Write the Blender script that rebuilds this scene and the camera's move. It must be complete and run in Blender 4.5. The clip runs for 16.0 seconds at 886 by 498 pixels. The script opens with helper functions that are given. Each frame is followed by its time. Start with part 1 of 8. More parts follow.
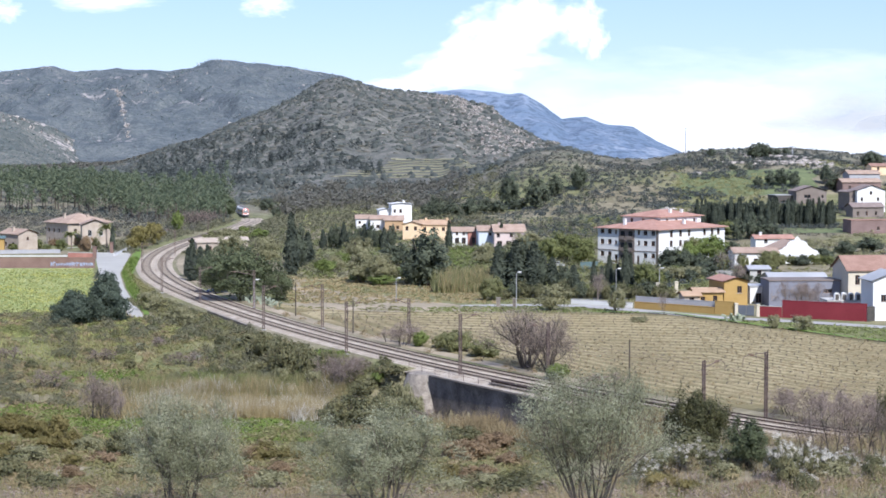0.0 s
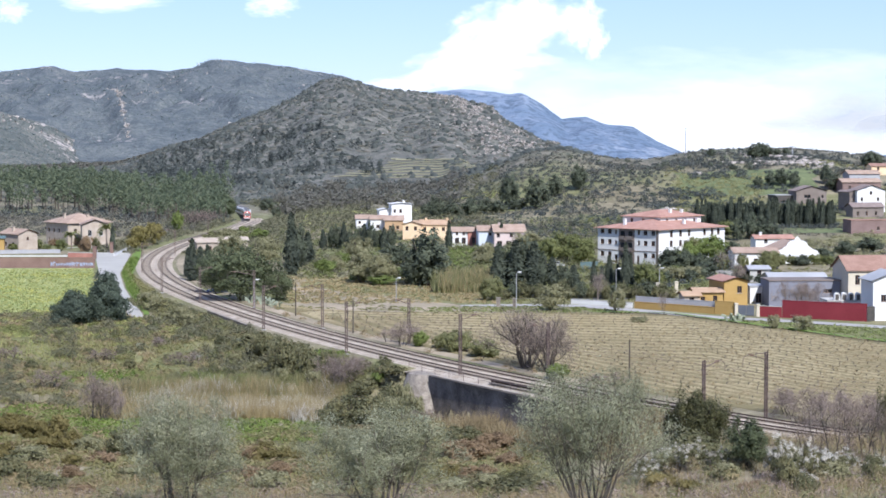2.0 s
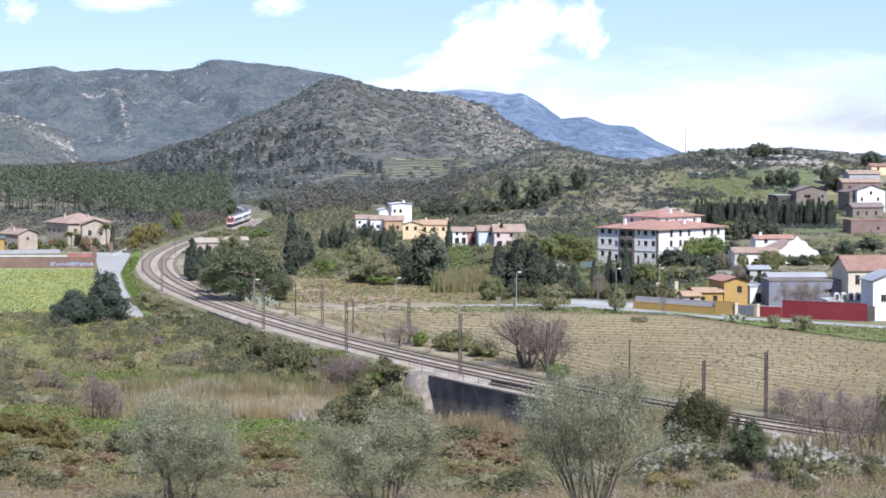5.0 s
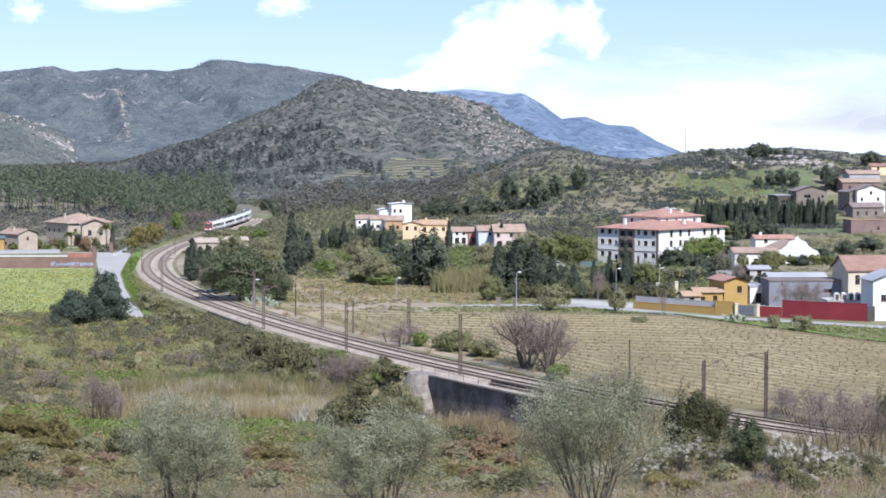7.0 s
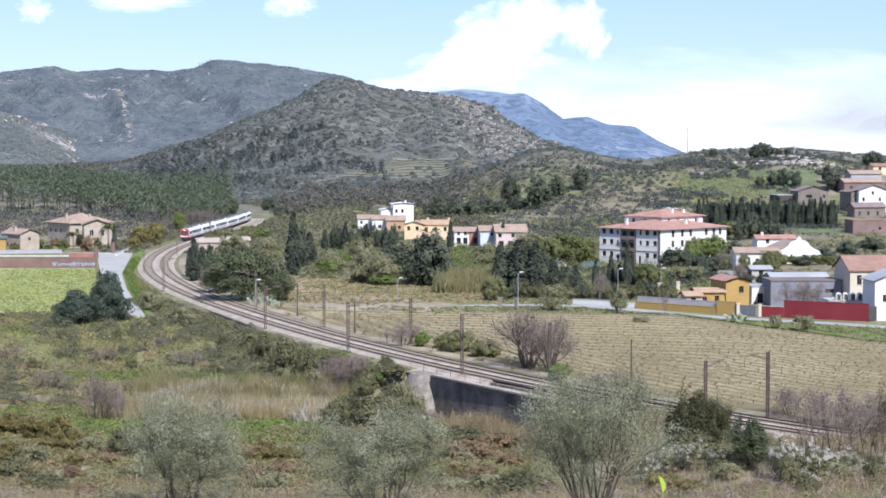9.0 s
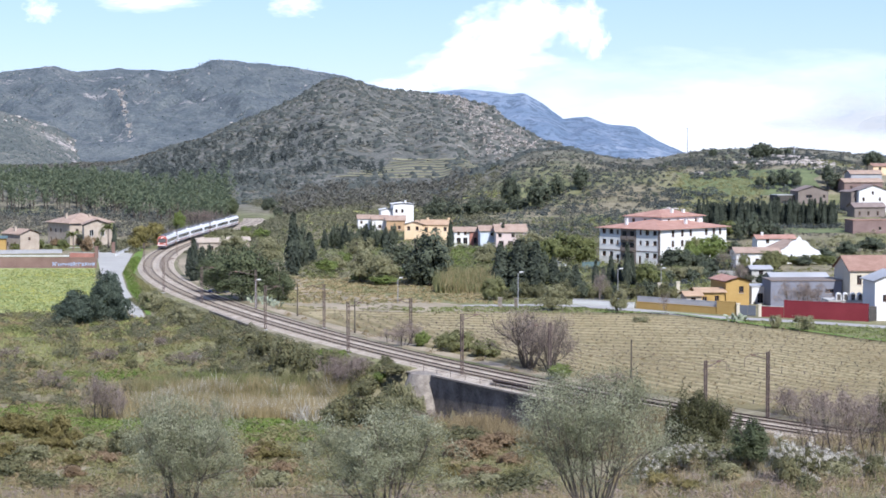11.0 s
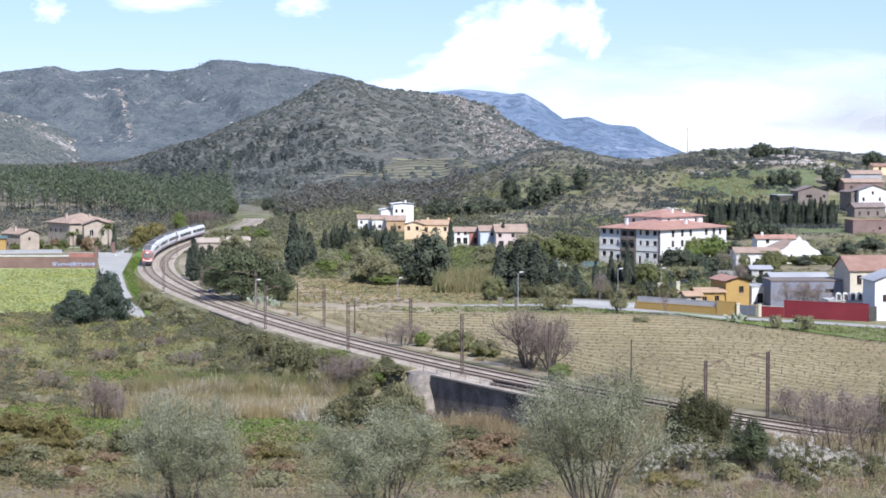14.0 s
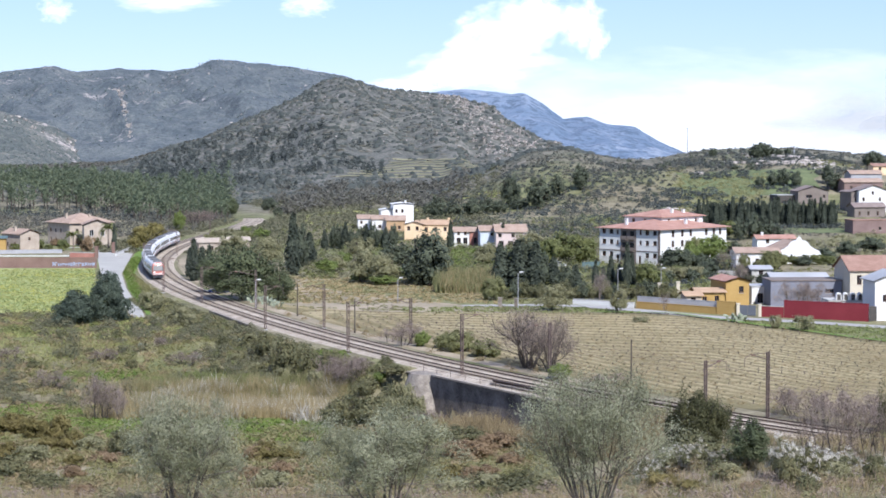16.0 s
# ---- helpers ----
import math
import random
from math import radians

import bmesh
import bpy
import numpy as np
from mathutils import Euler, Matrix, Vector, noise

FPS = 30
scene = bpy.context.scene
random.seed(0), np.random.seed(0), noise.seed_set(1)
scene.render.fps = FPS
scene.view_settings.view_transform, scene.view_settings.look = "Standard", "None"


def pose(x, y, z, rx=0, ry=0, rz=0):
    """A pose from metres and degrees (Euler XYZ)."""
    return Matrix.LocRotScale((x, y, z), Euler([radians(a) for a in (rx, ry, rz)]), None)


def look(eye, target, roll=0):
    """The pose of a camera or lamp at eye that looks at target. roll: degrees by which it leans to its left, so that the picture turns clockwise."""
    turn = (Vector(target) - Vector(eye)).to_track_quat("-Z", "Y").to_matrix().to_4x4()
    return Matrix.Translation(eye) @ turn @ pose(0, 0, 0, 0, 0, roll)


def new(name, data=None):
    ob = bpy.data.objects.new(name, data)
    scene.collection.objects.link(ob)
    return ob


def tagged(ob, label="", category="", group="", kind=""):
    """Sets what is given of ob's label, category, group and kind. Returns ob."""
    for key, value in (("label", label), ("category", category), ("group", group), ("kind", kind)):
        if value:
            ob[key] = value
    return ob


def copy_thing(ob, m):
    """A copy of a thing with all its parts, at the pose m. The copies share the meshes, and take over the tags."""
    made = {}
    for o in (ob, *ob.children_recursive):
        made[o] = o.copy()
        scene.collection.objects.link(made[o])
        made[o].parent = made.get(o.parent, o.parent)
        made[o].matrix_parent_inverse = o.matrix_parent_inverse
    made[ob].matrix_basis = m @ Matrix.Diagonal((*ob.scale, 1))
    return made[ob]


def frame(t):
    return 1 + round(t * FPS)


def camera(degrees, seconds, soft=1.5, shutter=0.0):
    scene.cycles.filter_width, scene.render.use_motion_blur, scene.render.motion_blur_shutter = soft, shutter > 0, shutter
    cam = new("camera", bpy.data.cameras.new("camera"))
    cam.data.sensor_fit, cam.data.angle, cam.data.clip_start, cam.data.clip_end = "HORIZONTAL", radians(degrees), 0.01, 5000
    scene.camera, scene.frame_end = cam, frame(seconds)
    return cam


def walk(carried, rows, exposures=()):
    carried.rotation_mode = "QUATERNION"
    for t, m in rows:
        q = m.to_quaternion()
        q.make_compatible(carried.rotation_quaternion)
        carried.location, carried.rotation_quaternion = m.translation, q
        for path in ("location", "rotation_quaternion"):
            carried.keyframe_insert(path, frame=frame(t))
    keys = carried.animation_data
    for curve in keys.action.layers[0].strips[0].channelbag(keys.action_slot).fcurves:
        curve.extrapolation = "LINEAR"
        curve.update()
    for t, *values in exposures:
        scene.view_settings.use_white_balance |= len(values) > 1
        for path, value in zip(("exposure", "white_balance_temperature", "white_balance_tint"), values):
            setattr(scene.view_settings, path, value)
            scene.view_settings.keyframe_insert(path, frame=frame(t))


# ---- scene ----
# A railway valley seen from a hillside: x to the right, y away from the viewer, z = 0 at rail level.
EYE = (0.0, 0.0, 33.5)
cam = camera(25.6, 16.0, soft=1.68)


def aim(side):
    return pose(EYE[0], EYE[1], EYE[2], 90 - 3.268, 0, side)


walk(cam, [(0, aim(-0.05)), (7.0, aim(-0.05)), (7.3, aim(-0.042)), (7.8, aim(-0.003)), (8.1, aim(0)), (16, aim(0))],
     exposures=[(0, 0.48, 5650, 13), (16, 0.48, 5650, 13)])

# ---- world and sun ----
SUN_WAY = Vector((0.30, -0.66, 0.69)).normalized()
world = bpy.data.worlds.new("sky")
scene.world = world
world.use_nodes = True
wn = world.node_tree
sky = wn.nodes.new("ShaderNodeTexSky")
sky.sky_type, sky.sun_disc = "NISHITA", False
sky.sun_elevation = math.asin(SUN_WAY.z)
sky.sun_rotation = math.atan2(SUN_WAY.x, SUN_WAY.y)
sky.air_density, sky.dust_density, sky.ozone_density = 1.0, 0.1, 2.2
sky.altitude = 1500
back = wn.nodes["Background"]
back.inputs["Strength"].default_value = 0.09
veil = wn.nodes.new("ShaderNodeMix")
veil.data_type = "RGBA"
veil.inputs[0].default_value = 0.45
veil.inputs[7].default_value = (4.3, 5.2, 8.6, 1)
wn.links.new(sky.outputs[0], veil.inputs[6])
wn.links.new(veil.outputs[2], back.inputs["Color"])
sun_data = bpy.data.lights.new("sun", "SUN")
sun_data.energy, sun_data.angle, sun_data.color = 5.0, radians(0.53), (1.0, 0.93, 0.82)
sun = new("sun", sun_data)
sun.matrix_world = look(SUN_WAY * 300, (0, 0, 0))


# ---- materials ----
def ramp(nt, fac, stops):
    n = nt.nodes.new("ShaderNodeValToRGB")
    el = n.color_ramp.elements
    while len(el) < len(stops):
        el.new(0.5)
    for e, (p, c) in zip(el, stops):
        e.position, e.color = p, (*c, 1)
    nt.links.new(fac, n.inputs[0])
    return n.outputs[0]


def noise_out(nt, coord, scale, detail=4, rough=0.55, stretch=None):
    n = nt.nodes.new("ShaderNodeTexNoise")
    n.inputs["Scale"].default_value, n.inputs["Detail"].default_value, n.inputs["Roughness"].default_value = scale, detail, rough
    if stretch:
        mp = nt.nodes.new("ShaderNodeMapping")
        mp.inputs["Scale"].default_value = stretch
        nt.links.new(coord, mp.inputs[0])
        coord = mp.outputs[0]
    nt.links.new(coord, n.inputs["Vector"])
    return n.outputs[0]


def mixc(nt, fac, a, b, mode="MIX"):
    n = nt.nodes.new("ShaderNodeMix")
    n.data_type, n.blend_type = "RGBA", mode
    for sock, v in ((n.inputs[0], fac), (n.inputs[6], a), (n.inputs[7], b)):
        if isinstance(v, (int, float)):
            sock.default_value = v
        elif isinstance(v, tuple):
            sock.default_value = (*v, 1)
        else:
            nt.links.new(v, sock)
    return n.outputs[2]


def maths(nt, op, a, b=0.0):
    n = nt.nodes.new("ShaderNodeMath")
    n.operation = op
    for sock, v in ((n.inputs[0], a), (n.inputs[1], b)):
        if isinstance(v, (int, float)):
            sock.default_value = v
        else:
            nt.links.new(v, sock)
    return n.outputs[0]


def base_mat(name, rough=0.8, metal=0.0):
    m = bpy.data.materials.new(name)
    m.use_nodes = True
    nt = m.node_tree
    b = nt.nodes["Principled BSDF"]
    b.inputs["Roughness"].default_value, b.inputs["Metallic"].default_value = rough, metal
    b.inputs["Specular IOR Level"].default_value = 0.3
    return m, nt, b


def bump(nt, b, height, strength, dist):
    n = nt.nodes.new("ShaderNodeBump")
    n.inputs["Strength"].default_value, n.inputs["Distance"].default_value = strength, dist
    nt.links.new(height, n.inputs["Height"])
    nt.links.new(n.outputs[0], b.inputs["Normal"])


def surface(name, a, b2, scale=1.0, rough=0.85, metal=0.0, fine=None, relief=0.02, strength=0.5, spec=0.3, stretch=None):
    """A weathered surface: two colours in patches, a finer grain, and relief."""
    m, nt, b = base_mat(name, rough, metal)
    b.inputs["Specular IOR Level"].default_value = spec
    co = nt.nodes.new("ShaderNodeTexCoord").outputs["Object"]
    n1 = noise_out(nt, co, scale, 3, 0.6, stretch)
    n2 = noise_out(nt, co, fine or scale * 9, 4, 0.65, stretch)
    f = maths(nt, "ADD", maths(nt, "MULTIPLY", n1, 0.6), maths(nt, "MULTIPLY", n2, 0.4))
    nt.links.new(ramp(nt, f, [(0.36, a), (0.64, b2)]), b.inputs["Base Color"])
    bump(nt, b, n2, strength, relief)
    return m


def leafy(name, cols, rough=0.6, spec=0.3, through_light=0.25):
    """Leaves: each piece takes its own shade of the given colours, with broad patches over the plant."""
    m, nt, b = base_mat(name, rough)
    b.inputs["Specular IOR Level"].default_value = spec
    geo = nt.nodes.new("ShaderNodeNewGeometry")
    big = noise_out(nt, geo.outputs["Position"], 0.35, 2)
    f = maths(nt, "ADD", maths(nt, "MULTIPLY", geo.outputs["Random Per Island"], 0.46), maths(nt, "MULTIPLY", maths(nt, "SUBTRACT", big, 0.24), 1.1))
    n = len(cols)
    col = ramp(nt, f, [((i + 0.3) / n, c) for i, c in enumerate(cols)])
    nt.links.new(col, b.inputs["Base Color"])
    if through_light:
        t = nt.nodes.new("ShaderNodeBsdfTranslucent")
        nt.links.new(col, t.inputs["Color"])
        mix = nt.nodes.new("ShaderNodeMixShader")
        mix.inputs[0].default_value = through_light
        nt.links.new(b.outputs[0], mix.inputs[1])
        nt.links.new(t.outputs[0], mix.inputs[2])
        nt.links.new(mix.outputs[0], nt.nodes["Material Output"].inputs[0])
    return m


M = {}
M["olive_leaf"] = leafy("olive_leaf", [(0.15, 0.156, 0.09), (0.21, 0.216, 0.127), (0.29, 0.294, 0.18), (0.46, 0.462, 0.31)], 0.6, 0.25, 0.42)
M["green_leaf"] = leafy("green_leaf", [(0.108, 0.124, 0.047), (0.167, 0.184, 0.068), (0.243, 0.254, 0.095)], 0.65, 0.25, 0.4)
M["bright_leaf"] = leafy("bright_leaf", [(0.115, 0.155, 0.042), (0.168, 0.21, 0.058), (0.235, 0.28, 0.09)], 0.7, 0.2, 0.4)
M["pine_leaf"] = leafy("pine_leaf", [(0.074, 0.098, 0.064), (0.124, 0.152, 0.093), (0.194, 0.222, 0.131)], 0.75, 0.2, 0.4)
M["dark_leaf"] = leafy("dark_leaf", [(0.06, 0.07, 0.05), (0.095, 0.11, 0.074), (0.15, 0.168, 0.108)], 0.75, 0.2, 0.35)
M["grey_leaf"] = leafy("grey_leaf", [(0.184, 0.181, 0.095), (0.254, 0.246, 0.134), (0.346, 0.329, 0.191)], 0.8, 0.2, 0.42)
M["ochre_leaf"] = leafy("ochre_leaf", [(0.16, 0.142, 0.05), (0.235, 0.205, 0.075), (0.31, 0.268, 0.10)], 0.7, 0.2, 0.4)
# hill scrub colours, greyed and blued a little for haze
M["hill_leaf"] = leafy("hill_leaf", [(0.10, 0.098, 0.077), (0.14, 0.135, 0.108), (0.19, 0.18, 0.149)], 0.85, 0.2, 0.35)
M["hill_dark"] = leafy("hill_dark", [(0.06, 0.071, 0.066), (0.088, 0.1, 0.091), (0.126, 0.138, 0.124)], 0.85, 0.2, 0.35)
M["leaf_green"] = leafy("leaf_green", [(0.30, 0.42, 0.03), (0.42, 0.55, 0.05)], 0.5, 0.4, 0.45)
M["lush_leaf"] = leafy("lush_leaf", [(0.105, 0.155, 0.035), (0.16, 0.22, 0.048), (0.235, 0.295, 0.075)], 0.7, 0.2, 0.4)
M["flower_leaf"] = leafy("flower_leaf", [(0.36, 0.33, 0.06), (0.5, 0.46, 0.08), (0.62, 0.56, 0.14)], 0.7, 0.2, 0.4)
M["meadow_leaf"] = leafy("meadow_leaf", [(0.21, 0.26, 0.085), (0.31, 0.345, 0.125), (0.46, 0.44, 0.17)], 0.7, 0.2, 0.4)
M["blue_leaf"] = leafy("blue_leaf", [(0.045, 0.06, 0.044), (0.075, 0.096, 0.068), (0.125, 0.152, 0.11)], 0.7, 0.2, 0.35)
M["dusk_leaf"] = leafy("dusk_leaf", [(0.089, 0.093, 0.051), (0.143, 0.143, 0.075), (0.226, 0.208, 0.102)], 0.75, 0.2, 0.35)
M["valley_leaf"] = leafy("valley_leaf", [(0.11, 0.112, 0.066), (0.158, 0.156, 0.094), (0.22, 0.21, 0.132)], 0.85, 0.2, 0.4)
# far mountain scrub, haze put into its blue-grey leaf colours
M["mountain_haze_leaf"] = leafy("mountain_haze_leaf", [(0.095, 0.122, 0.118), (0.136, 0.167, 0.161), (0.198, 0.230, 0.215)], 0.9, 0.2, 0.3)
M["broom_leaf"] = leafy("broom_leaf", [(0.12, 0.107, 0.04), (0.185, 0.158, 0.058), (0.265, 0.22, 0.09)], 0.75, 0.2, 0.4)
M["rust_leaf"] = leafy("rust_leaf", [(0.190, 0.135, 0.077), (0.260, 0.185, 0.108), (0.340, 0.250, 0.153)], 0.8, 0.2, 0.42)
M["rose_twig"] = leafy("rose_twig", [(0.22, 0.165, 0.135), (0.31, 0.24, 0.198), (0.40, 0.325, 0.270)], 0.85, 0.2, 0.4)
M["heath_leaf"] = leafy("heath_leaf", [(0.185, 0.178, 0.071), (0.25, 0.235, 0.101), (0.325, 0.30, 0.139)], 0.8, 0.2, 0.45)
M["pasture_leaf"] = leafy("pasture_leaf", [(0.146, 0.177, 0.061), (0.207, 0.238, 0.085), (0.275, 0.299, 0.122)], 0.8, 0.2, 0.4)
M["night_leaf"] = leafy("night_leaf", [(0.042, 0.045, 0.022), (0.075, 0.077, 0.035), (0.13, 0.125, 0.055)], 0.75, 0.2, 0.35)
M["cypress_leaf"] = leafy("cypress_leaf", [(0.034, 0.042, 0.033), (0.058, 0.069, 0.05), (0.1, 0.115, 0.08)], 0.8, 0.2, 0.3)
M["umbrella_leaf"] = leafy("umbrella_leaf", [(0.062, 0.078, 0.042), (0.1, 0.118, 0.06), (0.15, 0.168, 0.085)], 0.75, 0.2, 0.35)
M["willow_leaf"] = leafy("willow_leaf", [(0.155, 0.162, 0.068), (0.215, 0.22, 0.095), (0.285, 0.285, 0.14)], 0.75, 0.2, 0.45)
M["twig"] = leafy("twig", [(0.155, 0.122, 0.1), (0.235, 0.188, 0.157), (0.325, 0.265, 0.225)], 0.85, 0.2, 0.25)
M["blossom"] = leafy("blossom", [(0.34, 0.31, 0.25), (0.56, 0.525, 0.44), (0.80, 0.76, 0.67)], 0.85, 0.2, 0.45)
M["dry_stalk"] = leafy("dry_stalk", [(0.24, 0.19, 0.092), (0.35, 0.28, 0.143), (0.46, 0.38, 0.210)], 0.85, 0.2, 0.4)
M["brown_scrub"] = leafy("brown_scrub", [(0.209, 0.165, 0.092), (0.286, 0.226, 0.125), (0.374, 0.297, 0.171)], 0.85, 0.2, 0.38)
M["grass"] = leafy("grass", [(0.152, 0.157, 0.062), (0.223, 0.218, 0.095), (0.314, 0.294, 0.152)], 0.8, 0.2, 0.4)
M["bark"] = surface("bark", (0.05, 0.04, 0.03), (0.12, 0.10, 0.08), 3, 0.9, relief=0.03)
M["stem_bark"] = surface("stem_bark", (0.085, 0.07, 0.055), (0.17, 0.145, 0.12), 3, 0.9, relief=0.03)
M["pale_bark"] = surface("pale_bark", (0.14, 0.11, 0.09), (0.26, 0.22, 0.18), 3, 0.9, relief=0.03)
M["ballast"] = surface("ballast", (0.27, 0.222, 0.165), (0.50, 0.432, 0.345), 0.35, 0.95, fine=14, relief=0.08, strength=0.9)
M["rail_steel"] = surface("rail_steel", (0.05, 0.034, 0.027), (0.09, 0.064, 0.052), 0.6, 0.7, 0.3, relief=0.004)
M["sleeper"] = surface("sleeper", (0.19, 0.158, 0.122), (0.31, 0.265, 0.215), 1.5, 0.9, relief=0.01)
M["concrete"] = surface("concrete", (0.317, 0.308, 0.282), (0.484, 0.466, 0.431), 0.3, 0.85, fine=4)
M["asphalt"] = surface("asphalt", (0.077, 0.077, 0.074), (0.115, 0.113, 0.108), 0.12, 0.9, fine=8)
M["pale_road"] = surface("pale_road", (0.288, 0.276, 0.256), (0.376, 0.360, 0.336), 0.08, 0.9, fine=5)
M["lane_concrete"] = surface("lane_concrete", (0.33, 0.318, 0.285), (0.41, 0.397, 0.355), 0.08, 0.9, fine=5)
M["stone"] = surface("stone", (0.15, 0.128, 0.105), (0.34, 0.30, 0.25), 0.9, 0.9, fine=5, relief=0.08, strength=0.8)
M["shaded_stone"] = surface("shaded_stone", (0.07, 0.06, 0.05), (0.24, 0.21, 0.185), 0.35, 0.9, fine=4, relief=0.08, strength=0.8)
M["mast_steel"] = surface("mast_steel", (0.12, 0.085, 0.07), (0.22, 0.17, 0.15), 1.2, 0.7, 0.4)
M["white_wall"] = surface("white_wall", (0.627, 0.618, 0.592), (0.711, 0.703, 0.677), 0.25, 0.85, fine=3)
M["cream_wall"] = surface("cream_wall", (0.488, 0.432, 0.330), (0.582, 0.527, 0.417), 0.25, 0.85, fine=3)
M["ochre_wall"] = surface("ochre_wall", (0.335, 0.215, 0.068), (0.415, 0.28, 0.1), 0.25, 0.85, fine=3)
M["peach_wall"] = surface("peach_wall", (0.62, 0.45, 0.27), (0.72, 0.55, 0.36), 0.25, 0.85, fine=3)
M["tan_wall"] = surface("tan_wall", (0.36, 0.235, 0.13), (0.45, 0.31, 0.18), 0.3, 0.9, fine=4)
M["beige_wall"] = surface("beige_wall", (0.328, 0.271, 0.213), (0.451, 0.385, 0.312), 0.5, 0.9, fine=5)
M["brown_wall"] = surface("brown_wall", (0.15, 0.095, 0.075), (0.24, 0.16, 0.13), 0.2, 0.9, fine=4)
M["grey_wall"] = surface("grey_wall", (0.30, 0.30, 0.31), (0.40, 0.40, 0.41), 0.2, 0.85, fine=3)
M["taupe_wall"] = surface("taupe_wall", (0.155, 0.128, 0.112), (0.225, 0.188, 0.163), 0.3, 0.85, fine=3)
M["red_wall"] = surface("red_wall", (0.15, 0.018, 0.024), (0.205, 0.03, 0.038), 0.15, 0.7, fine=3)
M["dark_red"] = surface("dark_red", (0.16, 0.02, 0.025), (0.24, 0.035, 0.04), 0.2, 0.7, fine=3)
M["grey_tile"] = surface("grey_tile", (0.17, 0.135, 0.12), (0.27, 0.215, 0.19), 0.4, 0.9, fine=4, relief=0.06)
M["tile_roof"] = surface("tile_roof", (0.297, 0.156, 0.113), (0.438, 0.266, 0.207), 0.4, 0.9, fine=4, relief=0.06)
M["old_tile"] = surface("old_tile", (0.27, 0.19, 0.14), (0.41, 0.31, 0.24), 0.4, 0.9, fine=4, relief=0.06)
M["brown_tile"] = surface("brown_tile", (0.225, 0.13, 0.095), (0.33, 0.21, 0.16), 0.4, 0.9, fine=4, relief=0.06)
M["metal_roof"] = surface("metal_roof", (0.35, 0.35, 0.345), (0.46, 0.455, 0.445), 0.2, 0.5, 0.1, fine=3)
M["dark_trim"] = surface("dark_trim", (0.05, 0.045, 0.04), (0.09, 0.08, 0.07), 1, 0.6)
M["frame_white"] = surface("frame_white", (0.62, 0.61, 0.58), (0.74, 0.73, 0.70), 1, 0.6)
M["frame_brown"] = surface("frame_brown", (0.16, 0.09, 0.06), (0.24, 0.14, 0.10), 1, 0.6)
gl, gnt, gb = base_mat("window_glass", 0.15)
gb.inputs["Base Color"].default_value, gb.inputs["Specular IOR Level"].default_value = (0.02, 0.022, 0.025, 1), 0.25
M["glass"] = gl
M["blue_grey"] = surface("blue_grey", (0.17, 0.175, 0.205), (0.225, 0.23, 0.265), 0.2, 0.8, fine=3)
M["gate_grey"] = surface("gate_grey", (0.10, 0.11, 0.13), (0.14, 0.15, 0.17), 0.4, 0.6, fine=4)
M["brown_red"] = surface("brown_red", (0.30, 0.13, 0.10), (0.42, 0.21, 0.16), 0.3, 0.9, fine=4)
M["pale_blue"] = surface("pale_blue", (0.47, 0.51, 0.56), (0.55, 0.59, 0.64), 0.25, 0.85, fine=3)
M["mauve_wall"] = surface("mauve_wall", (0.165, 0.112, 0.1), (0.235, 0.168, 0.15), 0.3, 0.9, fine=4)
M["pink_wall"] = surface("pink_wall", (0.50, 0.405, 0.37), (0.60, 0.50, 0.46), 0.25, 0.85, fine=3)
M["peach_tile"] = surface("peach_tile", (0.36, 0.24, 0.15), (0.46, 0.33, 0.22), 0.4, 0.9, fine=4, relief=0.06)
M["paint_blue"] = surface("paint_blue", (0.17, 0.22, 0.34), (0.36, 0.39, 0.46), 0.8, 0.8, fine=5)
M["pale_soil"] = surface("pale_soil", (0.19, 0.165, 0.10), (0.40, 0.33, 0.235), 0.07, 0.95, fine=1.6, relief=0.1)
M["rock"] = surface("rock", (0.27, 0.24, 0.21), (0.52, 0.47, 0.42), 0.3, 0.95, fine=3, relief=0.2)
M["fence_blue"] = surface("fence_blue", (0.08, 0.12, 0.12), (0.12, 0.17, 0.17), 1, 0.7)
M["car_blue"] = surface("car_blue", (0.02, 0.04, 0.12), (0.03, 0.06, 0.17), 1, 0.3)

# ---- the line of the railway ----
BENDS_AT = np.array([0, 60, 130, 260, 380, 520, 620, 720], float)
BENDS = np.array([-0.002407, -0.002142, -0.001207, 0.001224, 0.001913, 0.000891, 0.001827, 0.004547])
START, BACK = 0, 240


def lay_line():
    """Points every metre along the middle of the train's track, with the heading, from BACK metres behind the first bend."""
    ahead = []
    x, y, a = -91.56, 880.08, 0.238
    for i in range(860):
        ahead.append((x, y, a))
        a += np.interp(i, BENDS_AT, BENDS)
        x, y = x + math.sin(a), y - math.cos(a)
    behind = []
    x, y, a = -91.56, 880.08, 0.238
    for i in range(BACK):
        a -= np.interp(-i, BENDS_AT, BENDS)
        x, y = x - math.sin(a), y + math.cos(a)
        behind.append((x, y, a))
    return np.array(behind[::-1] + ahead)


LINE = lay_line()


def rail_z(s):
    """The line dips a little in the far distance."""
    k = np.clip((125 - np.asarray(s, float)) / 100, 0, 1)
    return -1.2 * k * k * (3 - 2 * k)


def on_line(s, off=0.0):
    """Place and heading s metres along the line, off metres to its far side."""
    i = np.clip(s + BACK, 0, len(LINE) - 1.001)
    j = int(i)
    x, y, a = LINE[j] + (LINE[j + 1] - LINE[j]) * (i - j)
    return x + off * math.cos(a), y + off * math.sin(a), float(rail_z(s)), a


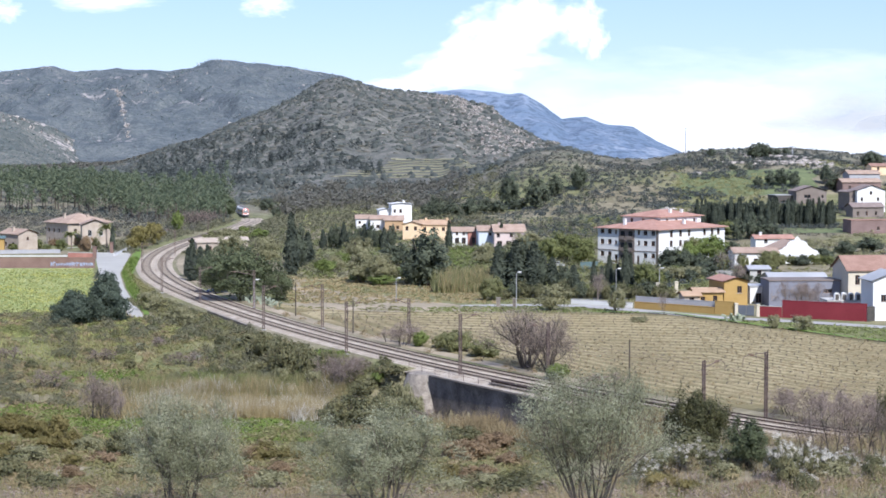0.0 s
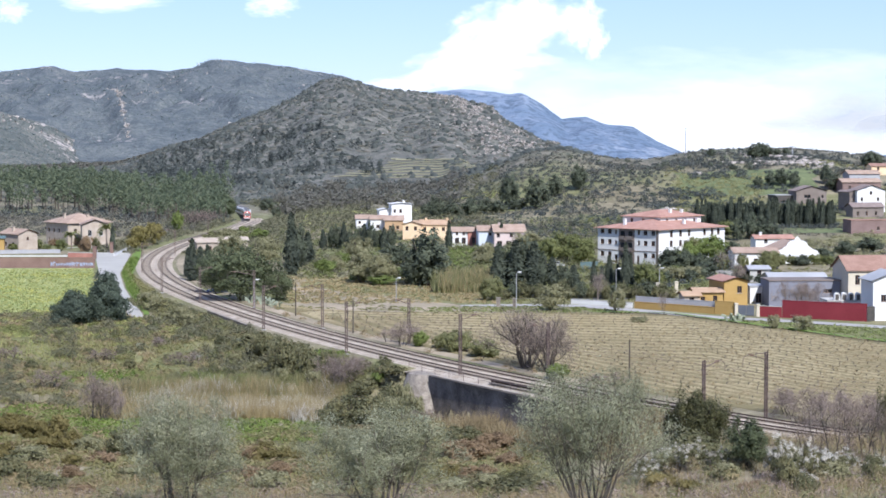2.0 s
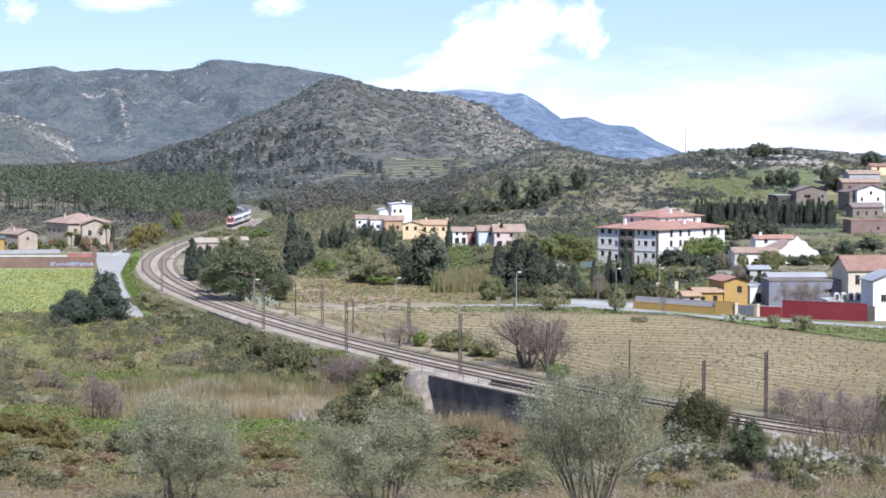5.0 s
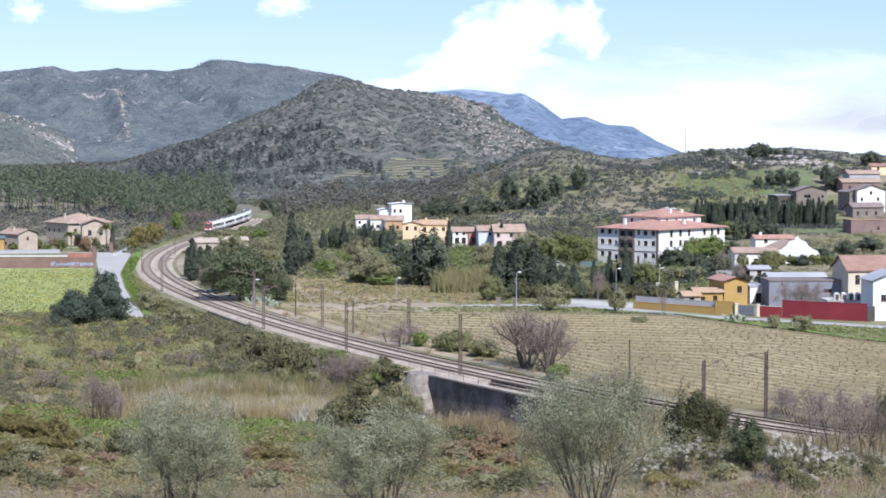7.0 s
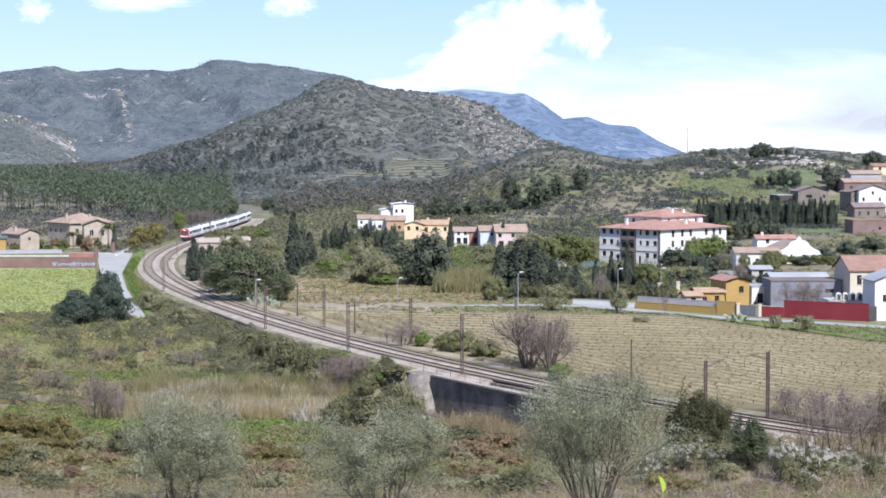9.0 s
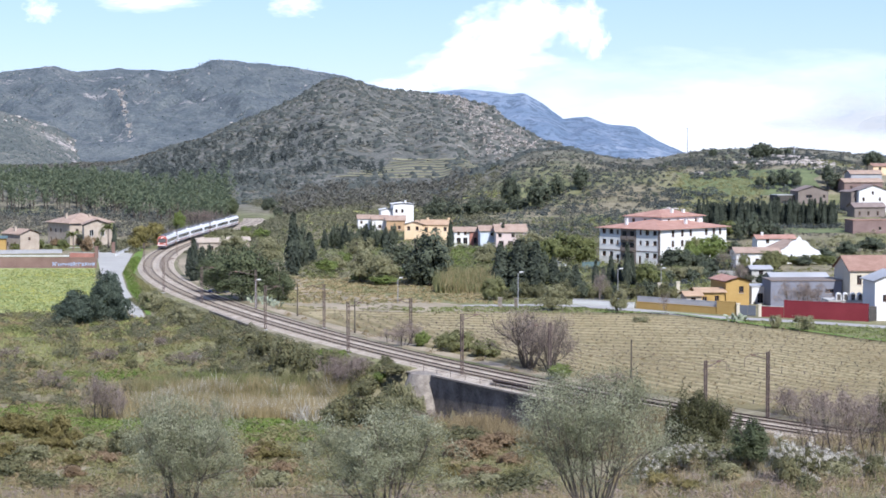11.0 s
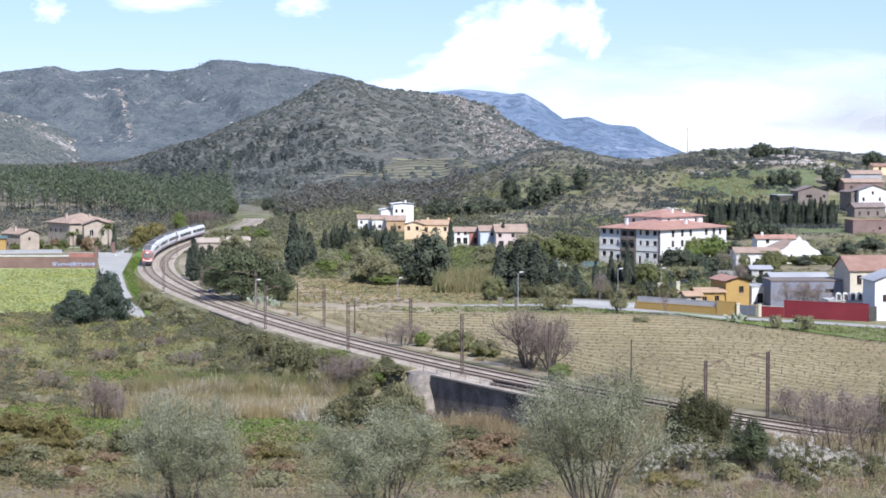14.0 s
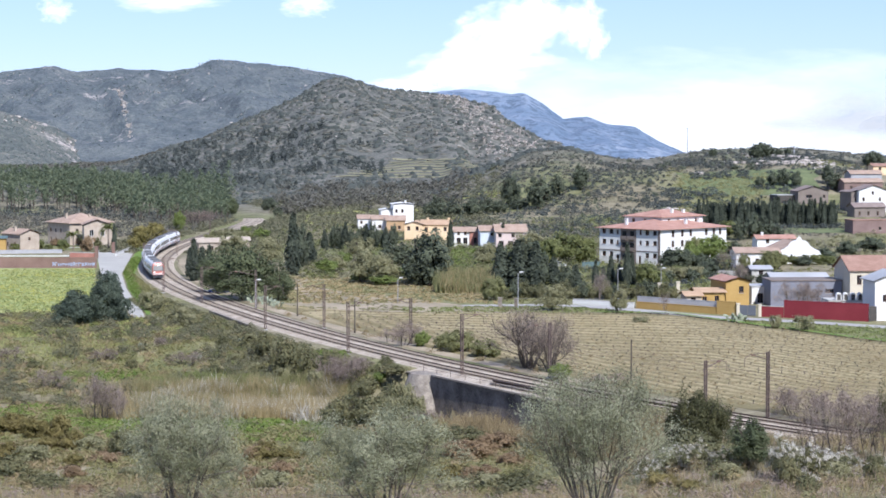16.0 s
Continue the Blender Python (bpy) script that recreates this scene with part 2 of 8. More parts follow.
def line_offset(x, y):
    """Signed distance from the line (positive on the far side), and the metres along it."""
    x, y = np.asarray(x, float), np.asarray(y, float)
    best = np.full(x.shape, 1e9)
    at = np.zeros(x.shape, int)
    for k in range(0, len(LINE), 6):
        d = (x - LINE[k, 0]) ** 2 + (y - LINE[k, 1]) ** 2
        m = d < best
        best[m], at[m] = d[m], k
    p = LINE[at]
    off = (x - p[..., 0]) * np.cos(p[..., 2]) + (y - p[..., 1]) * np.sin(p[..., 2])
    return np.where(np.sqrt(best) > np.abs(off) + 25, np.sign(off) * np.sqrt(best), off), at - BACK


# ---- lie of the land ----
def ss(a, b, v):
    k = np.clip((np.asarray(v, float) - a) / (b - a), 0, 1)
    return k * k * (3 - 2 * k)


def wav(x, y, seed, size):
    """Smooth rolling noise, about -1 to 1."""
    r = np.random.RandomState(seed)
    out = np.zeros(np.broadcast(x, y).shape)
    for i in range(7):
        an, f, ph = r.uniform(0, 6.283), r.uniform(0.6, 1.8) / size, r.uniform(0, 6.283)
        out += np.sin((x * math.cos(an) + y * math.sin(an)) * 6.283 * f + ph + 1.7 * np.sin((x * math.sin(an * 2) + y * math.cos(an * 2)) * 3.1 * f + ph))
    return out / 4.0


SLOPE_Y = np.array([-60, 0, 60, 110, 150, 185, 210, 230])
SLOPE_Z = np.array([44, 31.9, 20.5, 12.4, 4.6, -2.2, -4.6, -5.0])
HILL_Y = np.array([600, 665, 715, 768, 800, 830, 880, 940, 1000, 1250])
HILL_Z = np.array([0, 2.2, 3.5, 6.0, 11, 16.5, 24.0, 29.3, 28, 2])
RIDGE_X = np.array([-340, -296, -271, -255, -239, -220, -207, -192, -176, -157, -144, -131, -122, -116, -107, -96, -84, -74, -62, -49, -23, 0, 24, 37, 48, 57, 71, 91, 104, 118, 144, 190])
RIDGE_Z = np.array([2.0, 5.0, 12.0, 17.3, 23.5, 26.7, 32.8, 40.0, 47.3, 54.6, 59.2, 66.3, 71.4, 76.0, 79.7, 82.1, 81.6, 78.5, 71.9, 69.6, 68.5, 65.9, 62.8, 62.6, 56.5, 48.0, 40.9, 33.5, 34.2, 19.0, 12.0, 4.0])
# how far the village ridge falls short of its full height, by bearing
CREST_U = np.array([0.0075, 0.0119, 0.0191, 0.0264, 0.0336, 0.0409, 0.0481, 0.0553, 0.0626, 0.0698, 0.0771, 0.0843, 0.0916, 0.1061, 0.1177, 0.1278, 0.1379, 0.1495, 0.1611, 0.1727, 0.1843, 0.1988, 0.2162, 0.2272])
CREST_DROP = np.array([-3.0, -0.7, 4.9, 8.4, 8.6, 5.7, 3.9, 3.0, 2.6, 4.0, 5.5, 6.8, 7.7, 8.3, 5.5, 3.8, 2.5, 2.1, 3.1, 2.3, 2.5, 3.7, 6.0, 6.4])


def land(x, y):
    x, y = np.asarray(x, float), np.asarray(y, float)
    off, s = line_offset(x, y)
    # valley floor on the near side of the line, with the stream bed in it
    near = np.interp(y, SLOPE_Y, SLOPE_Z)
    floor_ = -5.2 + 5.0 * ss(285, 372, y - 0.10 * x)
    floor_ = floor_ - 1.3 * np.exp(-((y - 282 - 0.04 * x) / 9) ** 2)
    z_near = np.where(y < 230, np.maximum(near, -5.0), floor_) + 0.35 * wav(x, y, 3, 22) * ss(120, 200, y)
    z_near = z_near + 6.0 * np.exp(-((y - 172) / 24) ** 2) * ss(8, 24, x) * ss(90, 130, y)
    z_near = np.where(y > 380, 0.12 * wav(x, y, 4, 60) * ss(395, 420, y) * 0 - 0.2, z_near)
    # the plain beyond the line
    z_far = -0.45 + 0.0 * x
    bridge = ss(606, 612, s) * (1 - ss(658, 668, s))
    bank = ss(5.2 - 2.4 * bridge, 15 - 10.2 * bridge, -off)
    z_near = z_near - 1.2 * bridge * ss(14, 4, -off)
    z = np.where(off < 0, -0.45 + (z_near + 0.45) * bank, z_far) + rail_z(s) * (1 - ss(10, 40, np.abs(off - 2)))
    # the far country
    wood = 4.5 * ss(810, 1000, y) * (1 - ss(1040, 1330, y)) * ss(-60, -120, x + 0.05 * (y - 700)) * ss(6, 60, np.abs(off))
    far_ = ss(790, 920, y)
    village = np.interp(y, HILL_Y, HILL_Z) * (ss(-30, 120, x) * (1 - far_) + ss(-5, 34, x) * far_)
    u_ = x / np.maximum(y, 300)
    village = village - np.interp(u_, CREST_U, CREST_DROP) * ss(830, 920, y)
    village = village + (0.8 * wav(x, y, 8, 120) + 0.6 * wav(x, y, 7, 38)) * ss(780, 900, y) * ss(0, 90, x)
    rise = 1.6 * ss(640, 760, y) * ss(-75, -40, x)
    mid = np.interp(x * 1750 / np.maximum(y, 900), RIDGE_X, RIDGE_Z) * ss(930, 1750, y) * (1 - 0.7 * ss(1800, 2300, y))
    climb = np.clip((y - 930) / 820, 0, 1)
    xn = x * 1750 / np.maximum(y, 900)
    mid = mid + (5.5 * wav(xn, y * 0.22, 13, 95) + 2.2 * wav(xn, y * 0.4, 14, 34)) * np.sin(np.pi * climb) ** 1.2 * ss(4, 30, mid)
    rough = (3.0 * wav(x, y, 11, 170) + 1.2 * wav(x, y, 12, 50)) * ss(1000, 1300, y)
    z = z - 32 * ss(1400, 2600, y) * ss(0.035, 0.06, u_)
    return z + wood + np.maximum(village, 0) + rise + mid + rough * (0.6 - 0.5 * ss(1600, 1740, y))


def ground_z(x, y):
    return float(land(np.array([x]), np.array([y]))[0])


# ---- mesh helpers ----
def mesh_data(name, verts, faces, mats):
    me = bpy.data.meshes.new(name)
    me.from_pydata([tuple(v) for v in np.asarray(verts, float)], [], [tuple(f) for f in faces])
    for m in mats if isinstance(mats, (list, tuple)) else [mats]:
        me.materials.append(m)
    me.update()
    return me


def welded(me):
    """Joins corners that lie on one another."""
    bm = bmesh.new()
    bm.from_mesh(me)
    bmesh.ops.remove_doubles(bm, verts=bm.verts, dist=0.0005)
    bm.to_mesh(me)
    bm.free()
    return me


def grid_data(name, px, py, pz, mat, smooth=True):
    """A sheet from three arrays of rows and columns."""
    r, c = px.shape
    me = bpy.data.meshes.new(name)
    i = np.arange(r * c).reshape(r, c)
    f = np.stack([i[:-1, :-1], i[:-1, 1:], i[1:, 1:], i[1:, :-1]], -1).reshape(-1, 4)
    me.vertices.add(r * c)
    me.vertices.foreach_set("co", np.stack([px, py, pz], -1).astype(np.float32).ravel())
    me.loops.add(f.size)
    me.loops.foreach_set("vertex_index", f.astype(np.int32).ravel())
    me.polygons.add(len(f))
    me.polygons.foreach_set("loop_start", np.arange(0, f.size, 4, dtype=np.int32))
    me.polygons.foreach_set("use_smooth", np.full(len(f), smooth))
    me.materials.append(mat)
    me.update(calc_edges=True)
    me.validate()
    return me


def leaf_data(name, verts, mat):
    """Loose three-cornered pieces, from (n, 3, 3) corners."""
    n = len(verts)
    me = bpy.data.meshes.new(name)
    me.vertices.add(n * 3)
    me.vertices.foreach_set("co", np.asarray(verts, np.float32).ravel())
    me.loops.add(n * 3)
    me.loops.foreach_set("vertex_index", np.arange(n * 3, dtype=np.int32))
    me.polygons.add(n)
    me.polygons.foreach_set("loop_start", np.arange(0, n * 3, 3, dtype=np.int32))
    me.materials.append(mat)
    me.update(calc_edges=True)
    return me


def thing(name, m, label, category, group="", kind=""):
    ob = new(name)
    ob.matrix_world = m
    return tagged(ob, label, category, group, kind)


def child(name, data, parent, m=None, label=""):
    ob = new(name, data)
    ob.parent = parent
    if m is not None:
        ob.matrix_basis = m
    return tagged(ob, label)


class Solid:
    """Collects boxes, prisms and tubes into one mesh."""

    def __init__(self):
        self.v, self.f = [], []

    def add(self, verts, faces):
        n = len(self.v)
        self.v += [tuple(p) for p in verts]
        self.f += [tuple(i + n for i in f) for f in faces]
        return self

    def box(self, x0, y0, z0, x1, y1, z1):
        v = [(x, y, z) for z in (z0, z1) for x, y in ((x0, y0), (x1, y0), (x1, y1), (x0, y1))]
        return self.add(v, [(3, 2, 1, 0), (4, 5, 6, 7), (0, 1, 5, 4), (1, 2, 6, 5), (2, 3, 7, 6), (3, 0, 4, 7)])

    def tube(self, a, b, r0, r1, n=5, caps=True):
        a, b = Vector(a), Vector(b)
        d = (b - a).normalized()
        u = d.orthogonal().normalized()
        w = d.cross(u)
        ring = [(math.cos(6.2832 * i / n), math.sin(6.2832 * i / n)) for i in range(n)]
        v = [a + (u * c + w * s_) * r0 for c, s_ in ring] + [b + (u * c + w * s_) * r1 for c, s_ in ring]
        return self.add(v, [(i, (i + 1) % n, n + (i + 1) % n, n + i) for i in range(n)] + ([tuple(range(n))[::-1], tuple(range(n, 2 * n))] if caps else []))

    def data(self, name, mat):
        return mesh_data(name, self.v, self.f, mat)


def pieces(rng, c, size, long=1.0, lean=0.0, out=None):
    """Corners of small turned leaves at the points c; with out, their faces look mostly that way, as sprays on a crown do."""
    n = len(c)
    a = rng.normal(size=(n, 3))
    a[:, 2] = a[:, 2] * (1 - lean) + lean * 1.5
    if out is not None:
        face = out + rng.normal(size=(n, 3)) * 0.38
        face /= np.linalg.norm(face, axis=1)[:, None] + 1e-9
        a -= face * (a * face).sum(1)[:, None]
    a /= np.linalg.norm(a, axis=1)[:, None] + 1e-9
    b = np.cross(a, rng.normal(size=(n, 3))) if out is None else np.cross(face, a)
    b /= np.linalg.norm(b, axis=1)[:, None] + 1e-9
    k = (size * rng.uniform(0.6, 1.3, n))[:, None]
    return np.stack([c - a * k * long + b * k * 0.6, c + a * k * long, c - a * k * long - b * k * 0.6], 1)


def clumped(rng, n, clumps, rx, ry, rz, hollow=0.55, spread=0.32):
    """Points in clumps over an uneven rounded body about the origin."""
    d = rng.normal(size=(clumps, 3))
    d /= np.linalg.norm(d, axis=1)[:, None]
    az, up = np.arctan2(d[:, 1], d[:, 0]), d[:, 2]
    ph = rng.uniform(0, 6.283, 4)
    uneven = 1 + 0.16 * np.sin(2 * az + ph[0]) + 0.12 * np.sin(3 * az + 4 * up + ph[1]) + 0.10 * np.sin(5 * up + ph[2] + az)
    d *= (uneven * rng.uniform(hollow, 1.08, clumps))[:, None]
    w = rng.randint(0, clumps, n)
    off = rng.normal(size=(n, 3))
    off /= np.linalg.norm(off, axis=1)[:, None]
    off *= (rng.uniform(0, 1, n) ** 0.45)[:, None] * (spread * rng.uniform(0.6, 1.25, clumps))[w][:, None]
    p = (d[w] * (1 - spread * 0.7) + off) * np.array([rx, ry, rz])
    out = off / (np.linalg.norm(off, axis=1)[:, None] + 1e-9) * 0.75 + d[w] * 0.5 + np.array([0, 0, 0.15])
    return p, out


# ---- the ground ----
def make_ground():
    rows = np.concatenate([np.linspace(-420, -20, 9), np.linspace(0, 60, 10), np.geomspace(66, 600, 150), np.linspace(606, 1000, 60),
                           np.linspace(1008, 1800, 90), np.linspace(1830, 2300, 14), np.geomspace(2500, 4950, 8)])
    side = np.concatenate([-np.geomspace(6, 0.30, 22), np.linspace(-0.28, 0.28, 150), np.geomspace(0.30, 6, 22)])
    Y, U = np.meshgrid(rows, side, indexing="ij")
    X = U * (np.abs(Y) + 55)
    Z = land(X, Y)
    m, nt, b = base_mat("ground_cover", 0.95)
    pos = nt.nodes.new("ShaderNodeNewGeometry").outputs["Position"]
    fine = noise_out(nt, pos, 0.9, 6, 0.7)
    mid = noise_out(nt, pos, 0.11, 5, 0.62)
    big = noise_out(nt, pos, 0.016, 4, 0.55)
    f = maths(nt, "ADD", maths(nt, "MULTIPLY", fine, 0.45), maths(nt, "MULTIPLY", mid, 0.55))
    scrub = ramp(nt, f, [(0.36, (0.10, 0.088, 0.05)), (0.46, (0.165, 0.145, 0.085)), (0.54, (0.23, 0.20, 0.125)), (0.66, (0.31, 0.265, 0.18))])
    green = ramp(nt, f, [(0.36, (0.095, 0.105, 0.04)), (0.5, (0.16, 0.165, 0.065)), (0.64, (0.24, 0.23, 0.10))])
    # hill tone with some haze in its grey, blended in from 800 m away
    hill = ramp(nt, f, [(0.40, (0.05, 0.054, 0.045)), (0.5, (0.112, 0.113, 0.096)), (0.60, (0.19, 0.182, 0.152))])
    sel = ramp(nt, big, [(0.46, (0, 0, 0)), (0.58, (1, 1, 1))])
    sep = nt.nodes.new("ShaderNodeSeparateXYZ")
    nt.links.new(pos, sep.inputs[0])
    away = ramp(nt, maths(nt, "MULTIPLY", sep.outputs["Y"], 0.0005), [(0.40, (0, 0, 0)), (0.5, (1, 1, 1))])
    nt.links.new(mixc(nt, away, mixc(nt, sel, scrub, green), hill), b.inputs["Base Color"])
    bump(nt, b, f, 0.8, 0.5)
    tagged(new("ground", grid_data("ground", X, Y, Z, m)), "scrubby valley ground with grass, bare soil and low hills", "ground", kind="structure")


make_ground()


RANGES = {}


def on_range(name, x, k):
    """Places on a range: x, and k from its foot (0) to its crest (1)."""
    gx, dist, deep, Z = RANGES[name]
    i = np.clip(np.searchsorted(gx, x), 0, len(gx) - 1)
    j = np.clip((k * 109).astype(int), 0, 109)
    return np.stack([x, dist - deep * (1 - k), Z[j, i]], 1)


def range_pieces(name, of, rng, x, k, size, per, spread, mat, label, category):
    """Rocks or bushes lying on a range."""
    p = np.repeat(on_range(of, x, k), per, 0) + rng.normal(size=(len(x) * per, 3)) * spread
    return tagged(new(name, leaf_data(name, pieces(rng, p, size, 1.0), mat)), label, category, kind="stuff")


def make_mountain(name, label, dist, deep, crest, foot, cols, seed, jag, mat, spurs=()):
    """A range: crest is (x, z) along the skyline at dist; it falls towards the viewer over deep metres."""
    cx, cz = np.array(crest, float).T
    x = np.linspace(cx[0], cx[-1], cols)
    k = np.linspace(0, 1, 110)
    K, X = np.meshgrid(k, x, indexing="ij")
    Y = dist - deep * (1 - K)
    top = np.interp(X, cx, cz)
    spur = wav(X, Y * 0.4, seed, 420) * 0.5 + wav(X, Y * 0.6, seed + 1, 150) * 0.28 + wav(X, Y * 0.5, seed + 2, 60) * 0.07
    Z = foot + (top - foot) * (K ** 0.85) + spur * jag * np.sin(np.pi * np.clip(K, 0, 1)) ** 0.8
    for x0, k0, x1, k1, high, steep, gentle in spurs:
        side = X - (x0 + (x1 - x0) * np.clip((k0 - K) / (k0 - k1), -0.2, 1.2))
        fade = ss(k1 - 0.12, k1 + 0.1, K) * (1 - ss(k0 - 0.12, k0 + 0.1, K))
        Z = Z + high * fade * np.where(side < 0, np.exp(-(side / steep) ** 2), np.exp(-(side / gentle) ** 2))
    Z = Z + (wav(X, Y, seed + 3, 24) * 0.022 + wav(X, Y, seed + 4, 75) * 0.04) * jag * ss(0.0, 0.2, K)
    RANGES[name] = (x, dist, deep, Z.copy())
    back_row = np.stack([X[-1], Y[-1] + 300, Z[-1] - 200])
    X, Y, Z = (np.vstack([A, r[None]]) for A, r in zip((X, Y, Z), back_row))
    tagged(new(name, grid_data(name, X, Y, Z, mat)), label, "mountain", kind="structure")


def hill_material(name, dark, mid_, light, rock, size):
    m, nt, b = base_mat(name, 0.95)
    pos = nt.nodes.new("ShaderNodeNewGeometry").outputs["Position"]
    n1 = noise_out(nt, pos, 1 / size, 6, 0.7)
    n2 = noise_out(nt, pos, 1 / (size * 7), 4, 0.55)
    f = maths(nt, "ADD", maths(nt, "MULTIPLY", n1, 0.6), maths(nt, "MULTIPLY", n2, 0.4))
    veg = ramp(nt, f, [(0.41, dark), (0.5, mid_), (0.59, light)])
    n3 = noise_out(nt, pos, 1 / (size * 1.3), 5, 0.75, (1, 1, 0.6))
    n4 = noise_out(nt, pos, 1 / (size * 12), 2, 0.5)
    outcrop = ramp(nt, maths(nt, "MULTIPLY", n3, n4), [(0.345, (0, 0, 0)), (0.40, (1, 1, 1))])
    dots = ramp(nt, noise_out(nt, pos, 1 / (size * 0.3), 3, 0.6), [(0.50, (0, 0, 0)), (0.60, (0.75, 0.75, 0.75))])
    veg = mixc(nt, dots, veg, tuple(c * 0.62 for c in dark))
    nt.links.new(mixc(nt, outcrop, veg, rock), b.inputs["Base Color"])
    bump(nt, b, n1, 0.8, size * 0.25)
    return m


# The scrub colours of this range carry a blue-grey tint for haze.
make_mountain("mountain_range", "scrub-covered mountain range, blue-grey with painted haze, with pale rock outcrops", 3300, 1050,
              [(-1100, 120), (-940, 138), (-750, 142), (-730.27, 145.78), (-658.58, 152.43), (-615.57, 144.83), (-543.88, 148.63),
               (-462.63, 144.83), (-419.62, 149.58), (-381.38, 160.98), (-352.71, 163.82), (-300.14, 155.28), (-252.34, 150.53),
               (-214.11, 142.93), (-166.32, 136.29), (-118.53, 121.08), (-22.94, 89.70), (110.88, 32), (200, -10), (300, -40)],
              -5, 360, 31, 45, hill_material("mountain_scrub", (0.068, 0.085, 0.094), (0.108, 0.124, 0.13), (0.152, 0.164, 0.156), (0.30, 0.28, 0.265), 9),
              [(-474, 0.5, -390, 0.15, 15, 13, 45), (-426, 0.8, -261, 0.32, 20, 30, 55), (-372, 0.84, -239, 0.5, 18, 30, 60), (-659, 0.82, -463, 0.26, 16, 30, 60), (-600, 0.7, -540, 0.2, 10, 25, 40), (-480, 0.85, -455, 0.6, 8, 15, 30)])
make_mountain("mountain_spur", "lower scrubby mountain spur with rocky crest", 2400, 500,
              [(-900, 60), (-700, 62), (-545.01, 66.76), (-503.30, 55.68), (-475.49, 45.98), (-447.69, 29.34), (-405.98, 5.05), (-364.27, -8.84), (-280, -10)],
              -5, 150, 71, 22, hill_material("spur_scrub", (0.08, 0.092, 0.085), (0.12, 0.13, 0.115), (0.18, 0.178, 0.15), (0.38, 0.34, 0.31), 10))
# The blue of distance haze is mixed into this range's forest colours.
make_mountain("far_mountains", "distant forested mountain range in painted haze blue", 4500, 500,
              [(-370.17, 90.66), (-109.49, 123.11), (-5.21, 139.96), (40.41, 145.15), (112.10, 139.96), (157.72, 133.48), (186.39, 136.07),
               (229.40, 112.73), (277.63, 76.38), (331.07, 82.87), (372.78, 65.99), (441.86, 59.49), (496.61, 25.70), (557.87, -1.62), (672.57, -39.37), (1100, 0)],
              -20, 160, 91, 20, hill_material("far_haze_forest", (0.112, 0.158, 0.228), (0.142, 0.19, 0.262), (0.182, 0.228, 0.3), (0.24, 0.28, 0.34), 60))


def dress_mountains():
    rng = np.random.RandomState(17)
    n = 9000
    for of, lo, hi in (("mountain_range", -740, -60), ("mountain_spur", -560, -240)):
        x, k = rng.uniform(lo, hi, n), rng.uniform(0.05, 0.985, n) ** 0.8
        keep = wav(x, k * 900, 19, 130) > -0.4
        few = rng.uniform(0, 1, keep.sum()) < (1.0 if of == "mountain_range" else 0.7)
        range_pieces("mountain_scrub", of, rng, x[keep][few], k[keep][few], 1.3 if of == "mountain_range" else 1.1, 3, 1.3, M["mountain_haze_leaf"], "dark scrub dotted over the mountain", "scrub")
    # pale rock spine and outcrops
    t = rng.uniform(0, 1, 420) ** 1.3
    x = -470 + 84 * t + np.abs(rng.normal(size=420)) * (1.0 + 5.0 * (1 - t))
    range_pieces("rock_spine", "mountain_range", rng, x, 0.5 - 0.35 * t, 1.5, 4, 1.2, M["rock"], "pale rock spine running down the mountain", "rock")
    for cx, ck, w in ((-575, 0.72, 12), (-700, 0.85, 25), (-350, 0.88, 22), (-330, 0.8, 14), (-440, 0.42, 16), (-640, 0.5, 30), (-400, 0.65, 26)):
        x = cx + rng.normal(size=40) * w
        k = np.clip(ck + rng.normal(size=40) * 0.06, 0.05, 0.97)
        range_pieces("rock_outcrop", "mountain_range", rng, x, k, 1.5, 2, 1.4, M["rock"], "pale rock outcrops on the mountain", "rock")
    x, k = rng.uniform(-740, -150, 170), rng.uniform(0.15, 0.95, 170)
    range_pieces("mountain_boulder", "mountain_range", rng, x, k, 1.9, 2, 1.2, M["rock"], "pale boulders dotted over the mountain", "rock")
    x = rng.uniform(-530, -420, 60)
    range_pieces("spur_rock", "mountain_spur", rng, x, np.clip(0.93 + rng.normal(size=60) * 0.05, 0, 0.99), 2.2, 4, 1.6, M["rock"], "pale rocks along the spur", "rock")


dress_mountains()

